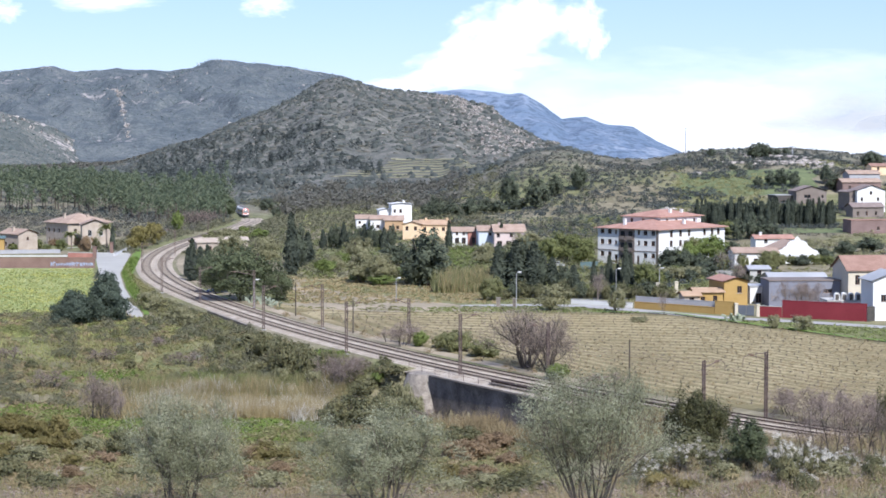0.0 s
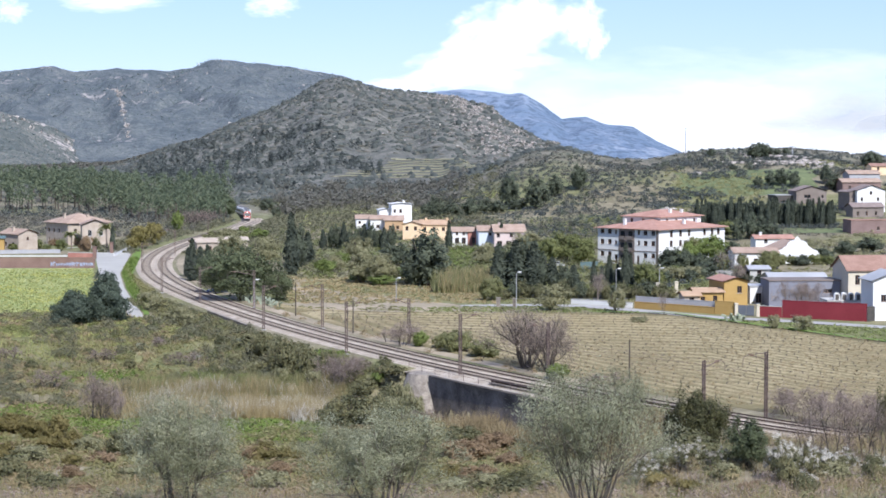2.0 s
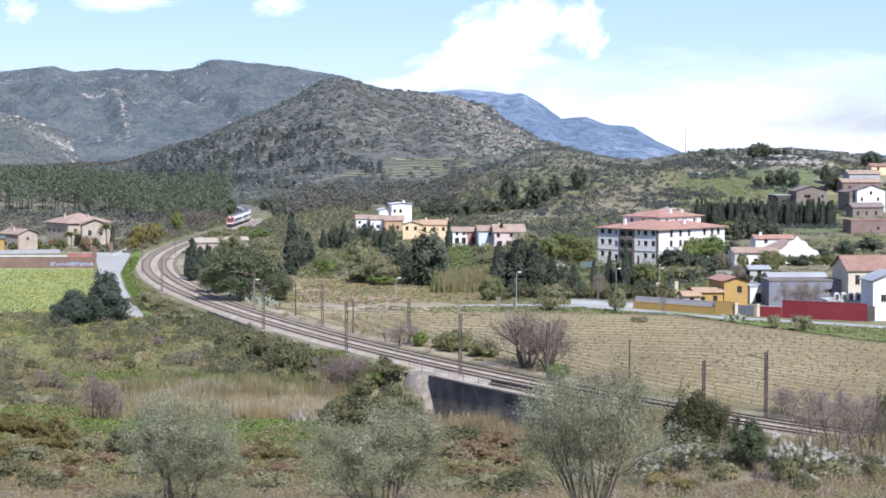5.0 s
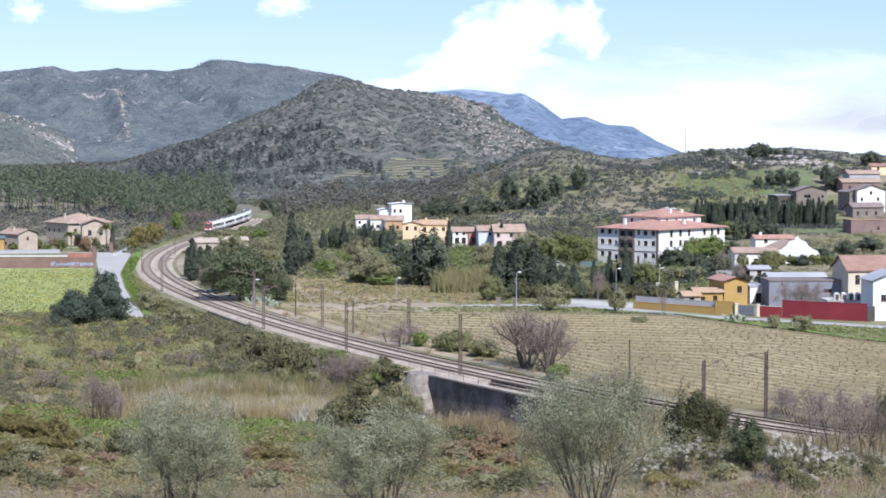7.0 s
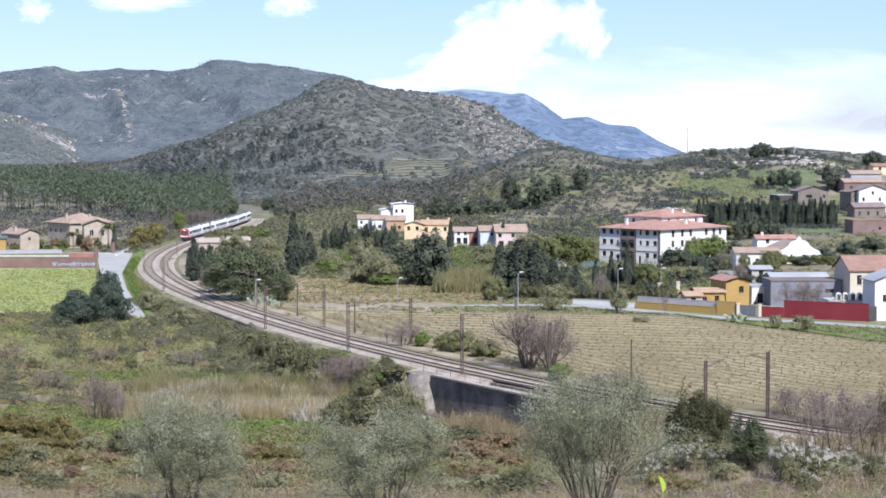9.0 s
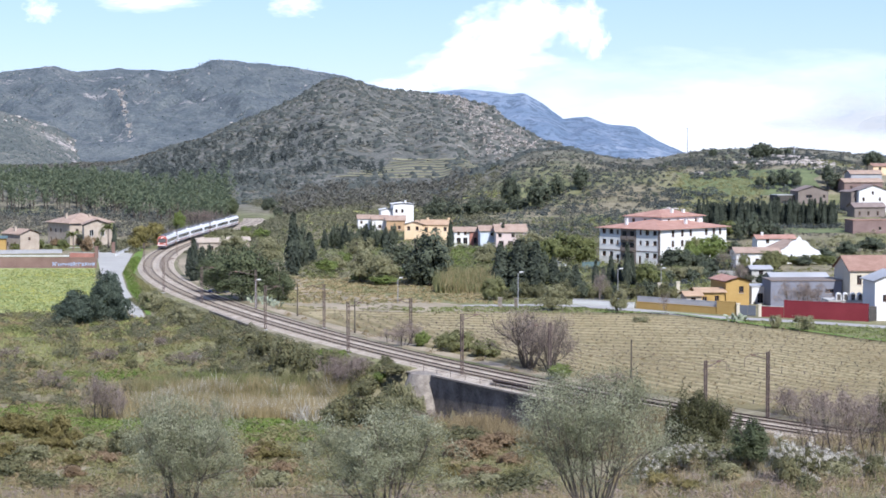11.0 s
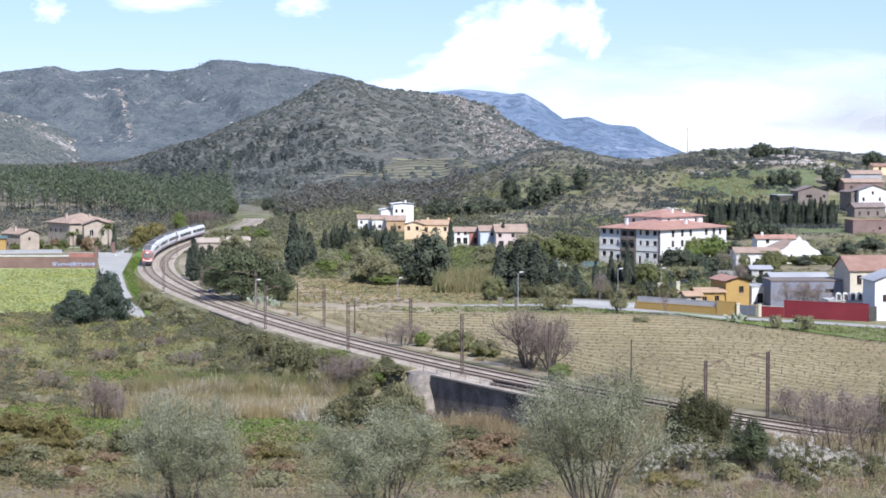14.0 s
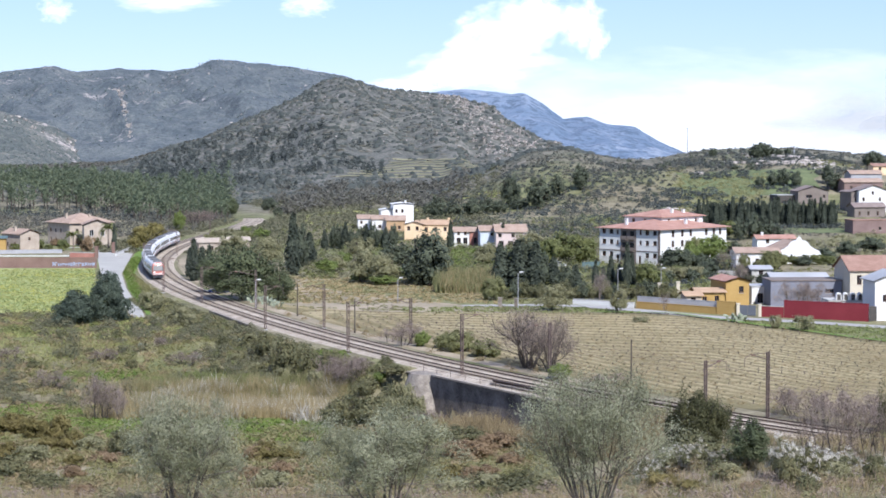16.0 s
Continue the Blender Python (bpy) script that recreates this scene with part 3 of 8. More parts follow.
# ---- clouds ----
def cloud_material(name, seed, size, edge, soft, white):
    """White vapour that thins out towards a ragged edge."""
    m = bpy.data.materials.new(name)
    m.use_nodes = True
    nt = m.node_tree
    nt.nodes.clear()
    out = nt.nodes.new("ShaderNodeOutputMaterial")
    co = nt.nodes.new("ShaderNodeTexCoord").outputs["Object"]
    mp = nt.nodes.new("ShaderNodeMapping")
    mp.inputs["Location"].default_value = (seed * 3.7, seed * 1.3, seed * 2.1)
    nt.links.new(co, mp.inputs[0])
    n1 = noise_out(nt, mp.outputs[0], 1 / size, 7, 0.6)
    ln = nt.nodes.new("ShaderNodeVectorMath")
    ln.operation = "LENGTH"
    nt.links.new(co, ln.inputs[0])
    body = maths(nt, "SUBTRACT", 1.0, ln.outputs["Value"])
    d = maths(nt, "ADD", body, maths(nt, "MULTIPLY", maths(nt, "SUBTRACT", n1, 0.5), edge))
    alpha = ramp(nt, d, [(0.12, (0, 0, 0)), (0.12 + soft, (1, 1, 1))])
    em = nt.nodes.new("ShaderNodeEmission")
    nt.links.new(ramp(nt, n1, [(0.3, (0.82, 0.88, 0.95)), (0.55, (1, 1, 1))]), em.inputs["Color"])
    em.inputs["Strength"].default_value = white
    tr = nt.nodes.new("ShaderNodeBsdfTransparent")
    mix = nt.nodes.new("ShaderNodeMixShader")
    nt.links.new(alpha, mix.inputs[0])
    nt.links.new(tr.outputs[0], mix.inputs[1])
    nt.links.new(em.outputs[0], mix.inputs[2])
    nt.links.new(mix.outputs[0], out.inputs[0])
    return m


CLOUDS = []


def make_cloud(label, drift, lobes):
    """A cloud in the far sky, in rounded lobes (x, y, z, half width, half height, tilt, seed, ragged, soft, white); drift is how far it goes to the right in the whole clip."""
    x0, y0, z0 = lobes[0][:3]
    ob = thing("cloud", pose(x0, y0, z0), label, "cloud", "clouds")
    k = np.linspace(-1.25, 1.25, 12)
    U, V = np.meshgrid(k, k)
    bulge = 0.12 * (1 - np.clip(U * U + V * V, 0, 1))
    for x, y, z, half_w, half_h, tilt, seed, edge, soft, white in lobes:
        part = child("lobe", grid_data("lobe", U, -bulge, V, cloud_material("cloud_white", seed, 0.5, edge, soft, white)), ob, pose(x - x0, y - y0, z - z0, 0, tilt, 0))
        part.scale = (half_w, 200, half_h)
    CLOUDS.append((ob, (x0, y0, z0), drift))


make_cloud("bright white cumulus cloud with ragged edges", 5, [
    (140, 4750, 285, 150, 92, -12, 1, 1.5, 0.45, 1.05), (215, 4752, 330, 95, 80, 0, 11, 1.4, 0.45, 1.05), (40, 4756, 215, 140, 66, -18, 12, 1.5, 0.5, 1.05),
    (-70, 4760, 168, 130, 30, -6, 4, 1.5, 0.5, 1.03), (120, 4764, 205, 190, 60, 0, 13, 1.4, 0.6, 1.03)])
make_cloud("white cloud puff beside the cumulus", -4, [(330, 4755, 310, 80, 72, 10, 2, 1.5, 0.5, 1.05), (372, 4758, 262, 42, 50, 20, 15, 1.5, 0.6, 1.03)])
make_cloud("broad bright cloud bank low over the hills", 5, [
    (744, 4800, 95, 863, 200, 0, 3, 1.1, 0.95, 1.05), (620, 4796, 60, 420, 110, -4, 16, 1.2, 0.9, 1.05)])
make_cloud("small white drifting cloud puff", 118, [(-1060, 4780, 344, 55, 36, 0, 5, 1.5, 1.2, 1.05)])
make_cloud("thin drifting strip of cloud", 153, [(-826, 4785, 369, 173, 36, 0, 6, 1.3, 0.9, 1.05)])
make_cloud("small white drifting cloud puff", 94, [(-427, 4790, 359, 83, 36, 0, 7, 1.5, 1.2, 1.05)])
# Blue-grey sheet added before the bright bank for the bluish hollow in it.
make_cloud("faint blue-grey hollow in the cloud bank over the village", 4, [(985, 4770, 84, 250, 84, -8, 9, 1.0, 0.7, 0.62), (1060, 4768, 66, 130, 50, 0, 19, 1.2, 0.7, 0.58), (830, 4766, 66, 150, 30, 0, 20, 1.3, 0.8, 0.68)])

# ---- the railway ----
def sweep(name, off, profile, s0, s1, step, mat, smooth=False):
    """A section, given across and up, carried along the line."""
    ss_ = np.arange(s0, s1 + 0.1, step)
    A = np.array([on_line(s, off) for s in ss_])
    px = np.array(profile, float)
    X = A[:, 0:1] + np.cos(A[:, 3:4]) * px[None, :, 0]
    Y = A[:, 1:2] + np.sin(A[:, 3:4]) * px[None, :, 0]
    Z = A[:, 2:3] + px[None, :, 1]
    return grid_data(name, X, Y, Z, mat, smooth)


GAP = 4.3
track_bed = tagged(new("track_bed", sweep("track_bed", GAP / 2, [(-6.6, -0.95), (-5.4, -0.62), (-4.0, -0.22), (-0.7, -0.22), (0, -0.32), (0.7, -0.22), (4.0, -0.22), (5.4, -0.62), (7.2, -1.2)], -230, 850, 3, M["ballast"])),
                   "grey-brown stone ballast bed of a double-track railway", "track bed", kind="structure")
tagged(new("line_path", sweep("line_path", GAP / 2 + 7.4, [(-1.5, -0.42), (-1.2, -0.36), (1.2, -0.36), (1.5, -0.42)], 330, 640, 3, M["pale_soil"])), "pale dirt path beside the railway", "path", kind="structure")
RAIL = [(-0.075, -0.16), (-0.075, -0.145), (-0.03, -0.12), (-0.02, -0.04), (-0.036, -0.03), (-0.036, 0.0), (0.036, 0.0), (0.036, -0.03), (0.02, -0.04), (0.03, -0.12), (0.075, -0.145), (0.075, -0.16)]
TRACKS = []
for n_, off in enumerate((0.0, GAP)):
    tr = thing("railway_track", Matrix.Identity(4), "railway track with rusty rails and grey sleepers on ballast", "railway track", "tracks of the line")
    for g in (-0.868, 0.868):
        child("rail", sweep("rail", off + g, RAIL, -60, 850, 3, M["rail_steel"]), tr)
    TRACKS.append(tr)
SLEEPER = Solid().box(-1.3, -0.12, -0.25, 1.3, 0.12, -0.15).data("sleeper", M["sleeper"])


def lay_sleepers():
    for tr, off in zip(TRACKS, (0.0, GAP)):
        rest = Solid()
        for i in range(1150):
            s = 170 + i * 0.6
            x, y, z, a = on_line(s, off)
            if 520 <= s < 700:
                child("sleeper", SLEEPER, tr, pose(x, y, z, 0, 0, math.degrees(a)))
            else:
                c, d = math.cos(a), math.sin(a)
                v = [(x + c * u - d * w, y + d * u + c * w, z + h) for h in (-0.25, -0.15) for u, w in ((-1.3, -0.12), (1.3, -0.12), (1.3, 0.12), (-1.3, 0.12))]
                rest.add(v, [(4, 5, 6, 7), (0, 1, 5, 4), (1, 2, 6, 5), (2, 3, 7, 6), (3, 0, 4, 7)])
        tagged(child("sleeper_rest", rest.data("sleeper_rest", M["sleeper"]), tr), kind="stuff")


def lattice_mast(x, y, z, tall, arm, side, label="rusty lattice steel catenary mast beside the railway"):
    """Two channels with cross lacing; arm reaches over the track towards side (degrees)."""
    ob = thing("catenary_mast", pose(x, y, z, 0, 0, side), label, "mast", "catenary masts")
    w, d = 0.18, 0.12
    post = Solid()
    for sx in (-w, w):
        post.box(sx - 0.04, -d, 0, sx + 0.04, d, tall)
    n = int(tall / 0.6)
    lace = Solid()
    for i in range(n):
        z0, z1 = i * tall / n, (i + 1) * tall / n
        for sy in (-d, d):
            a, b = (-w, w) if i % 2 else (w, -w)
            lace.tube((a, sy, z0), (b, sy, z1), 0.034, 0.034, 3)
    child("post", post.data("post", M["mast_steel"]), ob)
    tagged(child("lacing", lace.data("lacing", M["mast_steel"]), ob), kind="stuff")
    child("footing", Solid().box(-0.4, -0.35, -0.8, 0.4, 0.35, 0.12).data("footing", M["concrete"]), ob)
    if arm:
        a = Solid().tube((0, 0, tall - 0.9), (arm, 0, tall - 0.15), 0.06, 0.055).tube((0, 0, tall - 0.1), (arm, 0, tall - 0.15), 0.035, 0.035)
        child("bracket", a.data("bracket", M["mast_steel"]), ob)
        b = Solid()
        for k in range(5):
            b.tube((arm - 0.1 - k * 0.13, 0, tall - 0.2 - k * 0.02), (arm - 0.18 - k * 0.13, 0, tall - 0.2 - k * 0.02), 0.1, 0.1, 7)
        child("insulator", b.data("insulator", M["brown_wall"]), ob)
        c = Solid().tube((arm, 0, tall - 0.15), (arm + 0.9, 0, tall - 0.5), 0.045, 0.04).tube((arm + 0.9, 0, tall - 0.5), (arm + 1.0, 0, tall - 1.6), 0.035, 0.035)
        child("steady_arm", c.data("steady_arm", M["mast_steel"]), ob)
    return ob


def wood_pole(x, y, z, tall, label="weathered wooden pole at the field's edge"):
    ob = thing("pole", pose(x, y, z), label, "pole", "poles")
    child("shaft", Solid().tube((0, 0, -0.5), (0, 0, tall), 0.13, 0.09, 8).data("shaft", M["bark"]), ob)
    child("cap", Solid().tube((0, 0, tall), (0, 0, tall + 0.08), 0.11, 0.02, 8).data("cap", M["mast_steel"]), ob)
    return ob


MAST_AT = [(39.0, 232.8, 8.0, 2.9, 215), (33.0, 243.7, 5.7, 2.6, 35), (15.1, 274.2, 7.6, 2.7, 210),
           (2.7, 276.6, 8.6, 2.6, 28), (-14.9, 304.8, 8.0, 2.4, 25), (-31.4, 343.2, 7.6, 2.4, 24), (-21.2, 346.3, 7.6, 2.4, 204),
           (-5.3, 318.4, 7.4, 2.4, 205), (-36.9, 383.3, 7.6, 4.4, 200), (-49.2, 396.5, 7.4, 2.4, 20), (-61.2, 426.0, 7.4, 2.4, 18), (-74.6, 485.3, 7.4, 2.4, 12),
           (-76.7, 561.0, 7.4, 2.4, 186), (-79.5, 664.5, 7.4, 2.4, 178)]


def add_masts():
    for x, y, tall, arm, side in MAST_AT:
        lattice_mast(x, y, max(-2.4, min(ground_z(x, y), -0.3)), tall + 0.3, arm, side)
    for x, y, tall in [(26.1, 269.0, 6.0), (-15.3, 337.1, 5.8), (-27.7, 369.7, 6.2)]:
        wood_pole(x, y, ground_z(x, y), tall)


# contact wires along both tracks
def add_wires():
    for off in (0.0, GAP):
        w = thing("overhead_wire", Matrix.Identity(4), "thin overhead contact wire above the railway track", "wire", "overhead wires")
        for zz, nm in ((5.4, "contact_wire"), (6.6, "catenary_wire")):
            sol = Solid()
            ss_ = np.arange(150, 840, 12)
            pts = [on_line(s, off) for s in ss_]
            for p, q, s in zip(pts, pts[1:], ss_):
                sag = (lambda t: -0.9 * (1 - (2 * ((t % 48) / 48) - 1) ** 2) if zz > 6 else 0)
                sol.tube((p[0], p[1], p[2] + zz + sag(s)), (q[0], q[1], q[2] + zz + sag(s + 12)), 0.012, 0.012, 3)
            child(nm, sol.data(nm, M["mast_steel"]), w)


def add_bridge():
    """Stone side wall and wing wall of the railway bridge over the stream, with its parapet and rail."""
    ob = thing("railway_bridge", Matrix.Identity(4), "old stone railway bridge with shaded side wall and pale rounded wing wall", "bridge")

    # The side wall's shade is put into its darker stone colour.
    child("side_wall", sweep("side_wall", -4.9, [(0.25, -10), (-0.15, -10), (0.0, -0.45), (1.2, -0.45), (1.2, -3)], 616, 666, 2, M["shaded_stone"]), ob)
    child("coping", sweep("coping", -5.2, [(0, -0.5), (0, -0.26), (0.7, -0.26), (0.7, -0.5)], 617, 666, 2, M["beige_wall"]), ob)
    # rounded end of the embankment: a pitched stone cone
    x, y, z, a = on_line(613, -3.6)
    n, rows_ = 28, 7
    ang = np.linspace(0, 6.2832, n + 1)
    H_ = np.linspace(0, 1, rows_)
    A_, V_ = np.meshgrid(ang, H_)
    rad = 2.9 + 3.8 * V_ ** 1.1
    child("wing_wall", grid_data("wing_wall", x + rad * np.cos(A_), y + rad * np.sin(A_), -0.5 - 9.0 * V_, M["stone"], True), ob, None, "pale rounded stone wing wall")
    child("wing_cap", Solid().tube((x, y, -1.0), (x, y, -0.5), 2.95, 2.7, 20).data("wing_cap", M["stone"]), ob)
    for off, a0, a1 in ((-2.3, 629, 664), (GAP - 1.9, 640, 668)):
        child("girder", sweep("girder", off, [(0.2, -0.95), (-0.2, -0.95), (-0.2, -0.88), (-0.05, -0.88), (-0.05, 0.12), (-0.2, 0.12), (-0.2, 0.18), (0.2, 0.18)], a0, a1, 2, M["rail_steel"]), ob, None, "riveted dark steel plate girder")
        child("flange", sweep("flange", off, [(-0.55, -0.22), (-0.55, -0.12), (-0.22, -0.12)], a0, a1, 2, M["beige_wall"]), ob)
    posts = [on_line(s, -5.0) for s in np.arange(610, 666, 4.0)]
    for p in posts:
        child("rail_post", Solid().tube((p[0], p[1], -0.15), (p[0], p[1], 0.95), 0.035, 0.035).data("rail_post", M["mast_steel"]), ob)
    hr = Solid()
    for p, q in zip(posts, posts[1:]):
        for h in (0.45, 0.92):
            hr.tube((p[0], p[1], h), (q[0], q[1], h), 0.025, 0.025, 4)
    child("handrail", hr.data("handrail", M["mast_steel"]), ob)


def patch(name, corners, mat, label, category, lift=0.06, step=4.0, wob=0.0):
    """A sheet laid on the ground inside four corners."""
    a, b, c, d = [np.array(p, float) for p in corners]
    n = max(2, int(max(np.linalg.norm(b - a), np.linalg.norm(c - d)) / step))
    m = max(2, int(max(np.linalg.norm(d - a), np.linalg.norm(c - b)) / step))
    U, V = np.meshgrid(np.linspace(0, 1, n), np.linspace(0, 1, m))
    P = a + (b - a) * U[..., None] + (d - a) * V[..., None] + (c - b - d + a) * (U * V)[..., None]
    X, Y = P[..., 0], P[..., 1]
    X, Y = X + wob * wav(X, Y, 21, 25), Y + wob * wav(X, Y, 22, 25)
    return tagged(new(name, grid_data(name, X, Y, land(X, Y) + lift, mat)), label, category, kind="structure")


def strip(name, pts, width, mat, label, category, lift=0.08):
    """A road or path along a row of points."""
    p = np.array(pts, float)
    t = np.linspace(0, len(p) - 1, (len(p) - 1) * 12 + 1)
    i = np.clip(t.astype(int), 0, len(p) - 2)
    f = (t - i)[:, None]
    g = lambda k: p[np.clip(k, 0, len(p) - 1)]
    q = 0.5 * (2 * g(i) + (g(i + 1) - g(i - 1)) * f + (2 * g(i - 1) - 5 * g(i) + 4 * g(i + 1) - g(i + 2)) * f * f + (3 * g(i) - g(i - 1) - 3 * g(i + 1) + g(i + 2)) * f ** 3)
    d = np.gradient(q, axis=0)
    d /= np.linalg.norm(d, axis=1)[:, None]
    nrm = np.stack([-d[:, 1], d[:, 0]], 1)
    w = np.linspace(-0.5, 0.5, 5) * width
    X = q[:, 0:1] + nrm[:, 0:1] * w
    Y = q[:, 1:2] + nrm[:, 1:2] * w
    return tagged(new(name, grid_data(name, X, Y, land(X, Y) + lift, mat)), label, category, kind="structure")


def ribbon(name, left, right, mat, label, category, lift=0.08):
    """A road between two edges that need not be parallel."""
    t = np.linspace(0, 1, 60)
    a, b = np.array(left, float), np.array(right, float)
    side = [np.stack([np.interp(t, np.linspace(0, 1, len(p)), p[:, c]) for c in (0, 1)], 1) for p in (a, b)]
    w = np.linspace(0, 1, 6)
    X = side[0][:, 0:1] * (1 - w) + side[1][:, 0:1] * w
    Y = side[0][:, 1:2] * (1 - w) + side[1][:, 1:2] * w
    return tagged(new(name, grid_data(name, X, Y, land(X, Y) + lift, mat)), label, category, kind="structure")


M["meadow"] = surface("meadow", (0.19, 0.24, 0.08), (0.40, 0.41, 0.17), 0.06, 0.95, fine=0.7, relief=0.1)
M["terrace_grass"] = surface("terrace_grass", (0.195, 0.189, 0.098), (0.305, 0.286, 0.163), 0.05, 0.95, fine=0.5)
M["hill_pasture"] = surface("hill_pasture", (0.085, 0.105, 0.045), (0.165, 0.19, 0.085), 0.07, 0.95, fine=0.8, relief=0.1)
M["verge"] = surface("verge", (0.085, 0.145, 0.022), (0.165, 0.235, 0.045), 0.2, 0.95, fine=2, relief=0.1)

add_masts()
add_bridge()
VINE_X, VINE_Y = (-27.5, 8, 30, 43.2, 48.7, 57.6, 68.8, 89), (379.5, 377, 376.5, 374, 366, 350, 330, 300)
ROW_WAY = (math.cos(math.radians(-13)), math.sin(math.radians(-13)))
ROW_GAP = 4.7


def make_vineyard():
    """Ploughed soil with a low ridge for each row, and the stubby vines on the ridges."""
    U, V = np.meshgrid(np.linspace(0, 1, 60), np.linspace(0, 1, 260))
    near = np.array([on_line(s, 10.5)[:2] for s in np.linspace(470, 800, 60)])
    far_x = np.linspace(VINE_X[0], VINE_X[-1], 60)
    far = np.stack([far_x, np.interp(far_x, VINE_X, VINE_Y)], 1)
    P = near[None] * (1 - V[..., None]) + far[None] * V[..., None]
    X, Y = P[..., 0], P[..., 1]
    ridge = np.cos(6.2832 * (-X * ROW_WAY[1] + Y * ROW_WAY[0]) / ROW_GAP + 0.5 * wav(X, Y, 33, 60))
    rim = np.minimum(1, 12 * np.minimum(np.minimum(U, 1 - U) * 2, np.minimum(V, 1 - V)))
    Z = land(X, Y) + 0.05 + (0.14 + 0.14 * ridge + 0.04 * wav(X, Y, 34, 5)) * rim
    m, nt, b = base_mat("vine_soil", 0.95)
    pos = nt.nodes.new("ShaderNodeNewGeometry").outputs["Position"]
    n1, n2 = noise_out(nt, pos, 0.05, 4), noise_out(nt, pos, 1.7, 5, 0.7)
    f = maths(nt, "ADD", maths(nt, "MULTIPLY", n1, 0.5), maths(nt, "MULTIPLY", n2, 0.5))
    soil = ramp(nt, f, [(0.35, (0.195, 0.152, 0.075)), (0.5, (0.295, 0.24, 0.13)), (0.65, (0.39, 0.325, 0.185))])
    sep = nt.nodes.new("ShaderNodeSeparateXYZ")
    nt.links.new(pos, sep.inputs[0])
    up = maths(nt, "ADD", maths(nt, "MULTIPLY", maths(nt, "ADD", sep.outputs["Z"], 0.40), 3.0), maths(nt, "MULTIPLY", maths(nt, "SUBTRACT", n2, 0.5), 1.6))
    weed = ramp(nt, up, [(0.2, (0.95, 0.95, 0.95)), (0.6, (0, 0, 0))])
    nt.links.new(mixc(nt, weed, soil, (0.165, 0.14, 0.065)), b.inputs["Base Color"])
    bump(nt, b, n2, 0.8, 0.12)
    tagged(new("vineyard_soil", grid_data("vineyard_soil", X, Y, Z, m)), "dry yellowish vineyard soil in low ploughed ridges", "field", kind="structure")
    rng = np.random.RandomState(9)
    sol = Solid()
    nrm = np.array([-ROW_WAY[1], ROW_WAY[0]])
    way = np.array(ROW_WAY)
    spots = []
    for r in range(40, 100):
        for i in range(-85, 160):
            p = nrm * (r * ROW_GAP) + way * (i * 1.55 + rng.uniform(-0.3, 0.3)) + rng.uniform(-0.25, 0.25, 2)
            spots.append(p)
    spots = np.array(spots)
    off, s_ = line_offset(spots[:, 0], spots[:, 1])
    inside = (off > 11.5) & (s_ > 470) & (s_ < 795) & (spots[:, 1] < np.interp(spots[:, 0], VINE_X, VINE_Y) - 1) & (spots[:, 0] > -28) & (rng.uniform(0, 1, len(spots)) > 0.22)
    for p in spots[inside]:
        z = ground_flat + 0.22
        h = rng.uniform(0.08, 0.36)
        top = (p[0] + rng.uniform(-0.15, 0.15), p[1], z + h)
        sol.tube((p[0], p[1], z - 0.2), top, 0.07, 0.055, 3)
        for _ in range(2):
            sol.tube(top, (top[0] + rng.uniform(-0.35, 0.35), top[1] + rng.uniform(-0.2, 0.2), top[2] + rng.uniform(0.0, 0.12)), 0.055, 0.02, 3, False)
    tagged(new("vine", sol.data("vine", M["stem_bark"])), "stubby pruned leafless vines standing in rows", "vines", kind="stuff")


ground_flat = -0.45
make_vineyard()
patch("fallow_soil", [(-29.1, 379.5), (12.1, 358.2), (12.9, 382.0), (-32.9, 445.8)], M["pale_soil"], "pale bare soil of a fallow plot", "field", 0.04, wob=1.5)
patch("hill_meadow", [(96, 784), (150, 790), (163, 850), (102, 838)], M["hill_pasture"], "fresh green pasture on the village hill", "field", 0.1, wob=3.0)
patch("hill_meadow", [(114, 652), (141, 655), (141, 672), (117, 672)], M["hill_pasture"], "bright grass plot below the cypress row", "field", 0.1, wob=2.0)
patch("hill_meadow", [(84, 752), (101, 757), (103, 774), (86, 770)], M["hill_pasture"], "bright grass plot on the hillside", "field", 0.1, wob=2.0)
strip("house_path", [(-97.7, 572.1), (-103.4, 589.7), (-108.5, 598.9), (-114.8, 595.8)], 3.0, M["lane_concrete"], "pale path to the stone house", "path", 0.07)
patch("garden_path", [(-35.3, 440.7), (-32.0, 434.0), (-32.3, 465.6), (-37.4, 473.3)], M["pale_soil"], "pale bare path into the gardens", "path", 0.07)
patch("meadow", [(-98.5, 374.6), (-67.3, 374.6), (-89.9, 502.2), (-131.9, 502.2)], M["meadow"], "fresh green meadow with yellow flowers", "field", 0.06)
ribbon("track_verge", [(-94.3, 600.0), (-92.4, 588.0), (-87.6, 549.0), (-79.8, 486.0), (-70.8, 437.0), (-61.6, 393.0), (-56.5, 370.0)],
       [(-92.6, 600.0), (-90.4, 588.0), (-85.0, 549.0), (-77.0, 486.0), (-68.4, 437.0), (-59.8, 393.0), (-55.6, 370.0)], M["verge"], "bright green grass verge beside the lane", "grass", 0.1)
ribbon("lane", [(-104.0, 586.0), (-101.1, 570.0), (-94.1, 531.0), (-83.0, 473.0), (-73.3, 429.0), (-64.7, 393.0), (-59.4, 369.0), (-57.4, 360.0)],
       [(-95.0, 604.0), (-93.2, 588.0), (-88.2, 549.0), (-80.3, 486.0), (-71.2, 437.0), (-62.0, 393.0), (-56.9, 370.0), (-54.8, 360.0)], M["lane_concrete"], "pale concrete lane past the gate", "road")
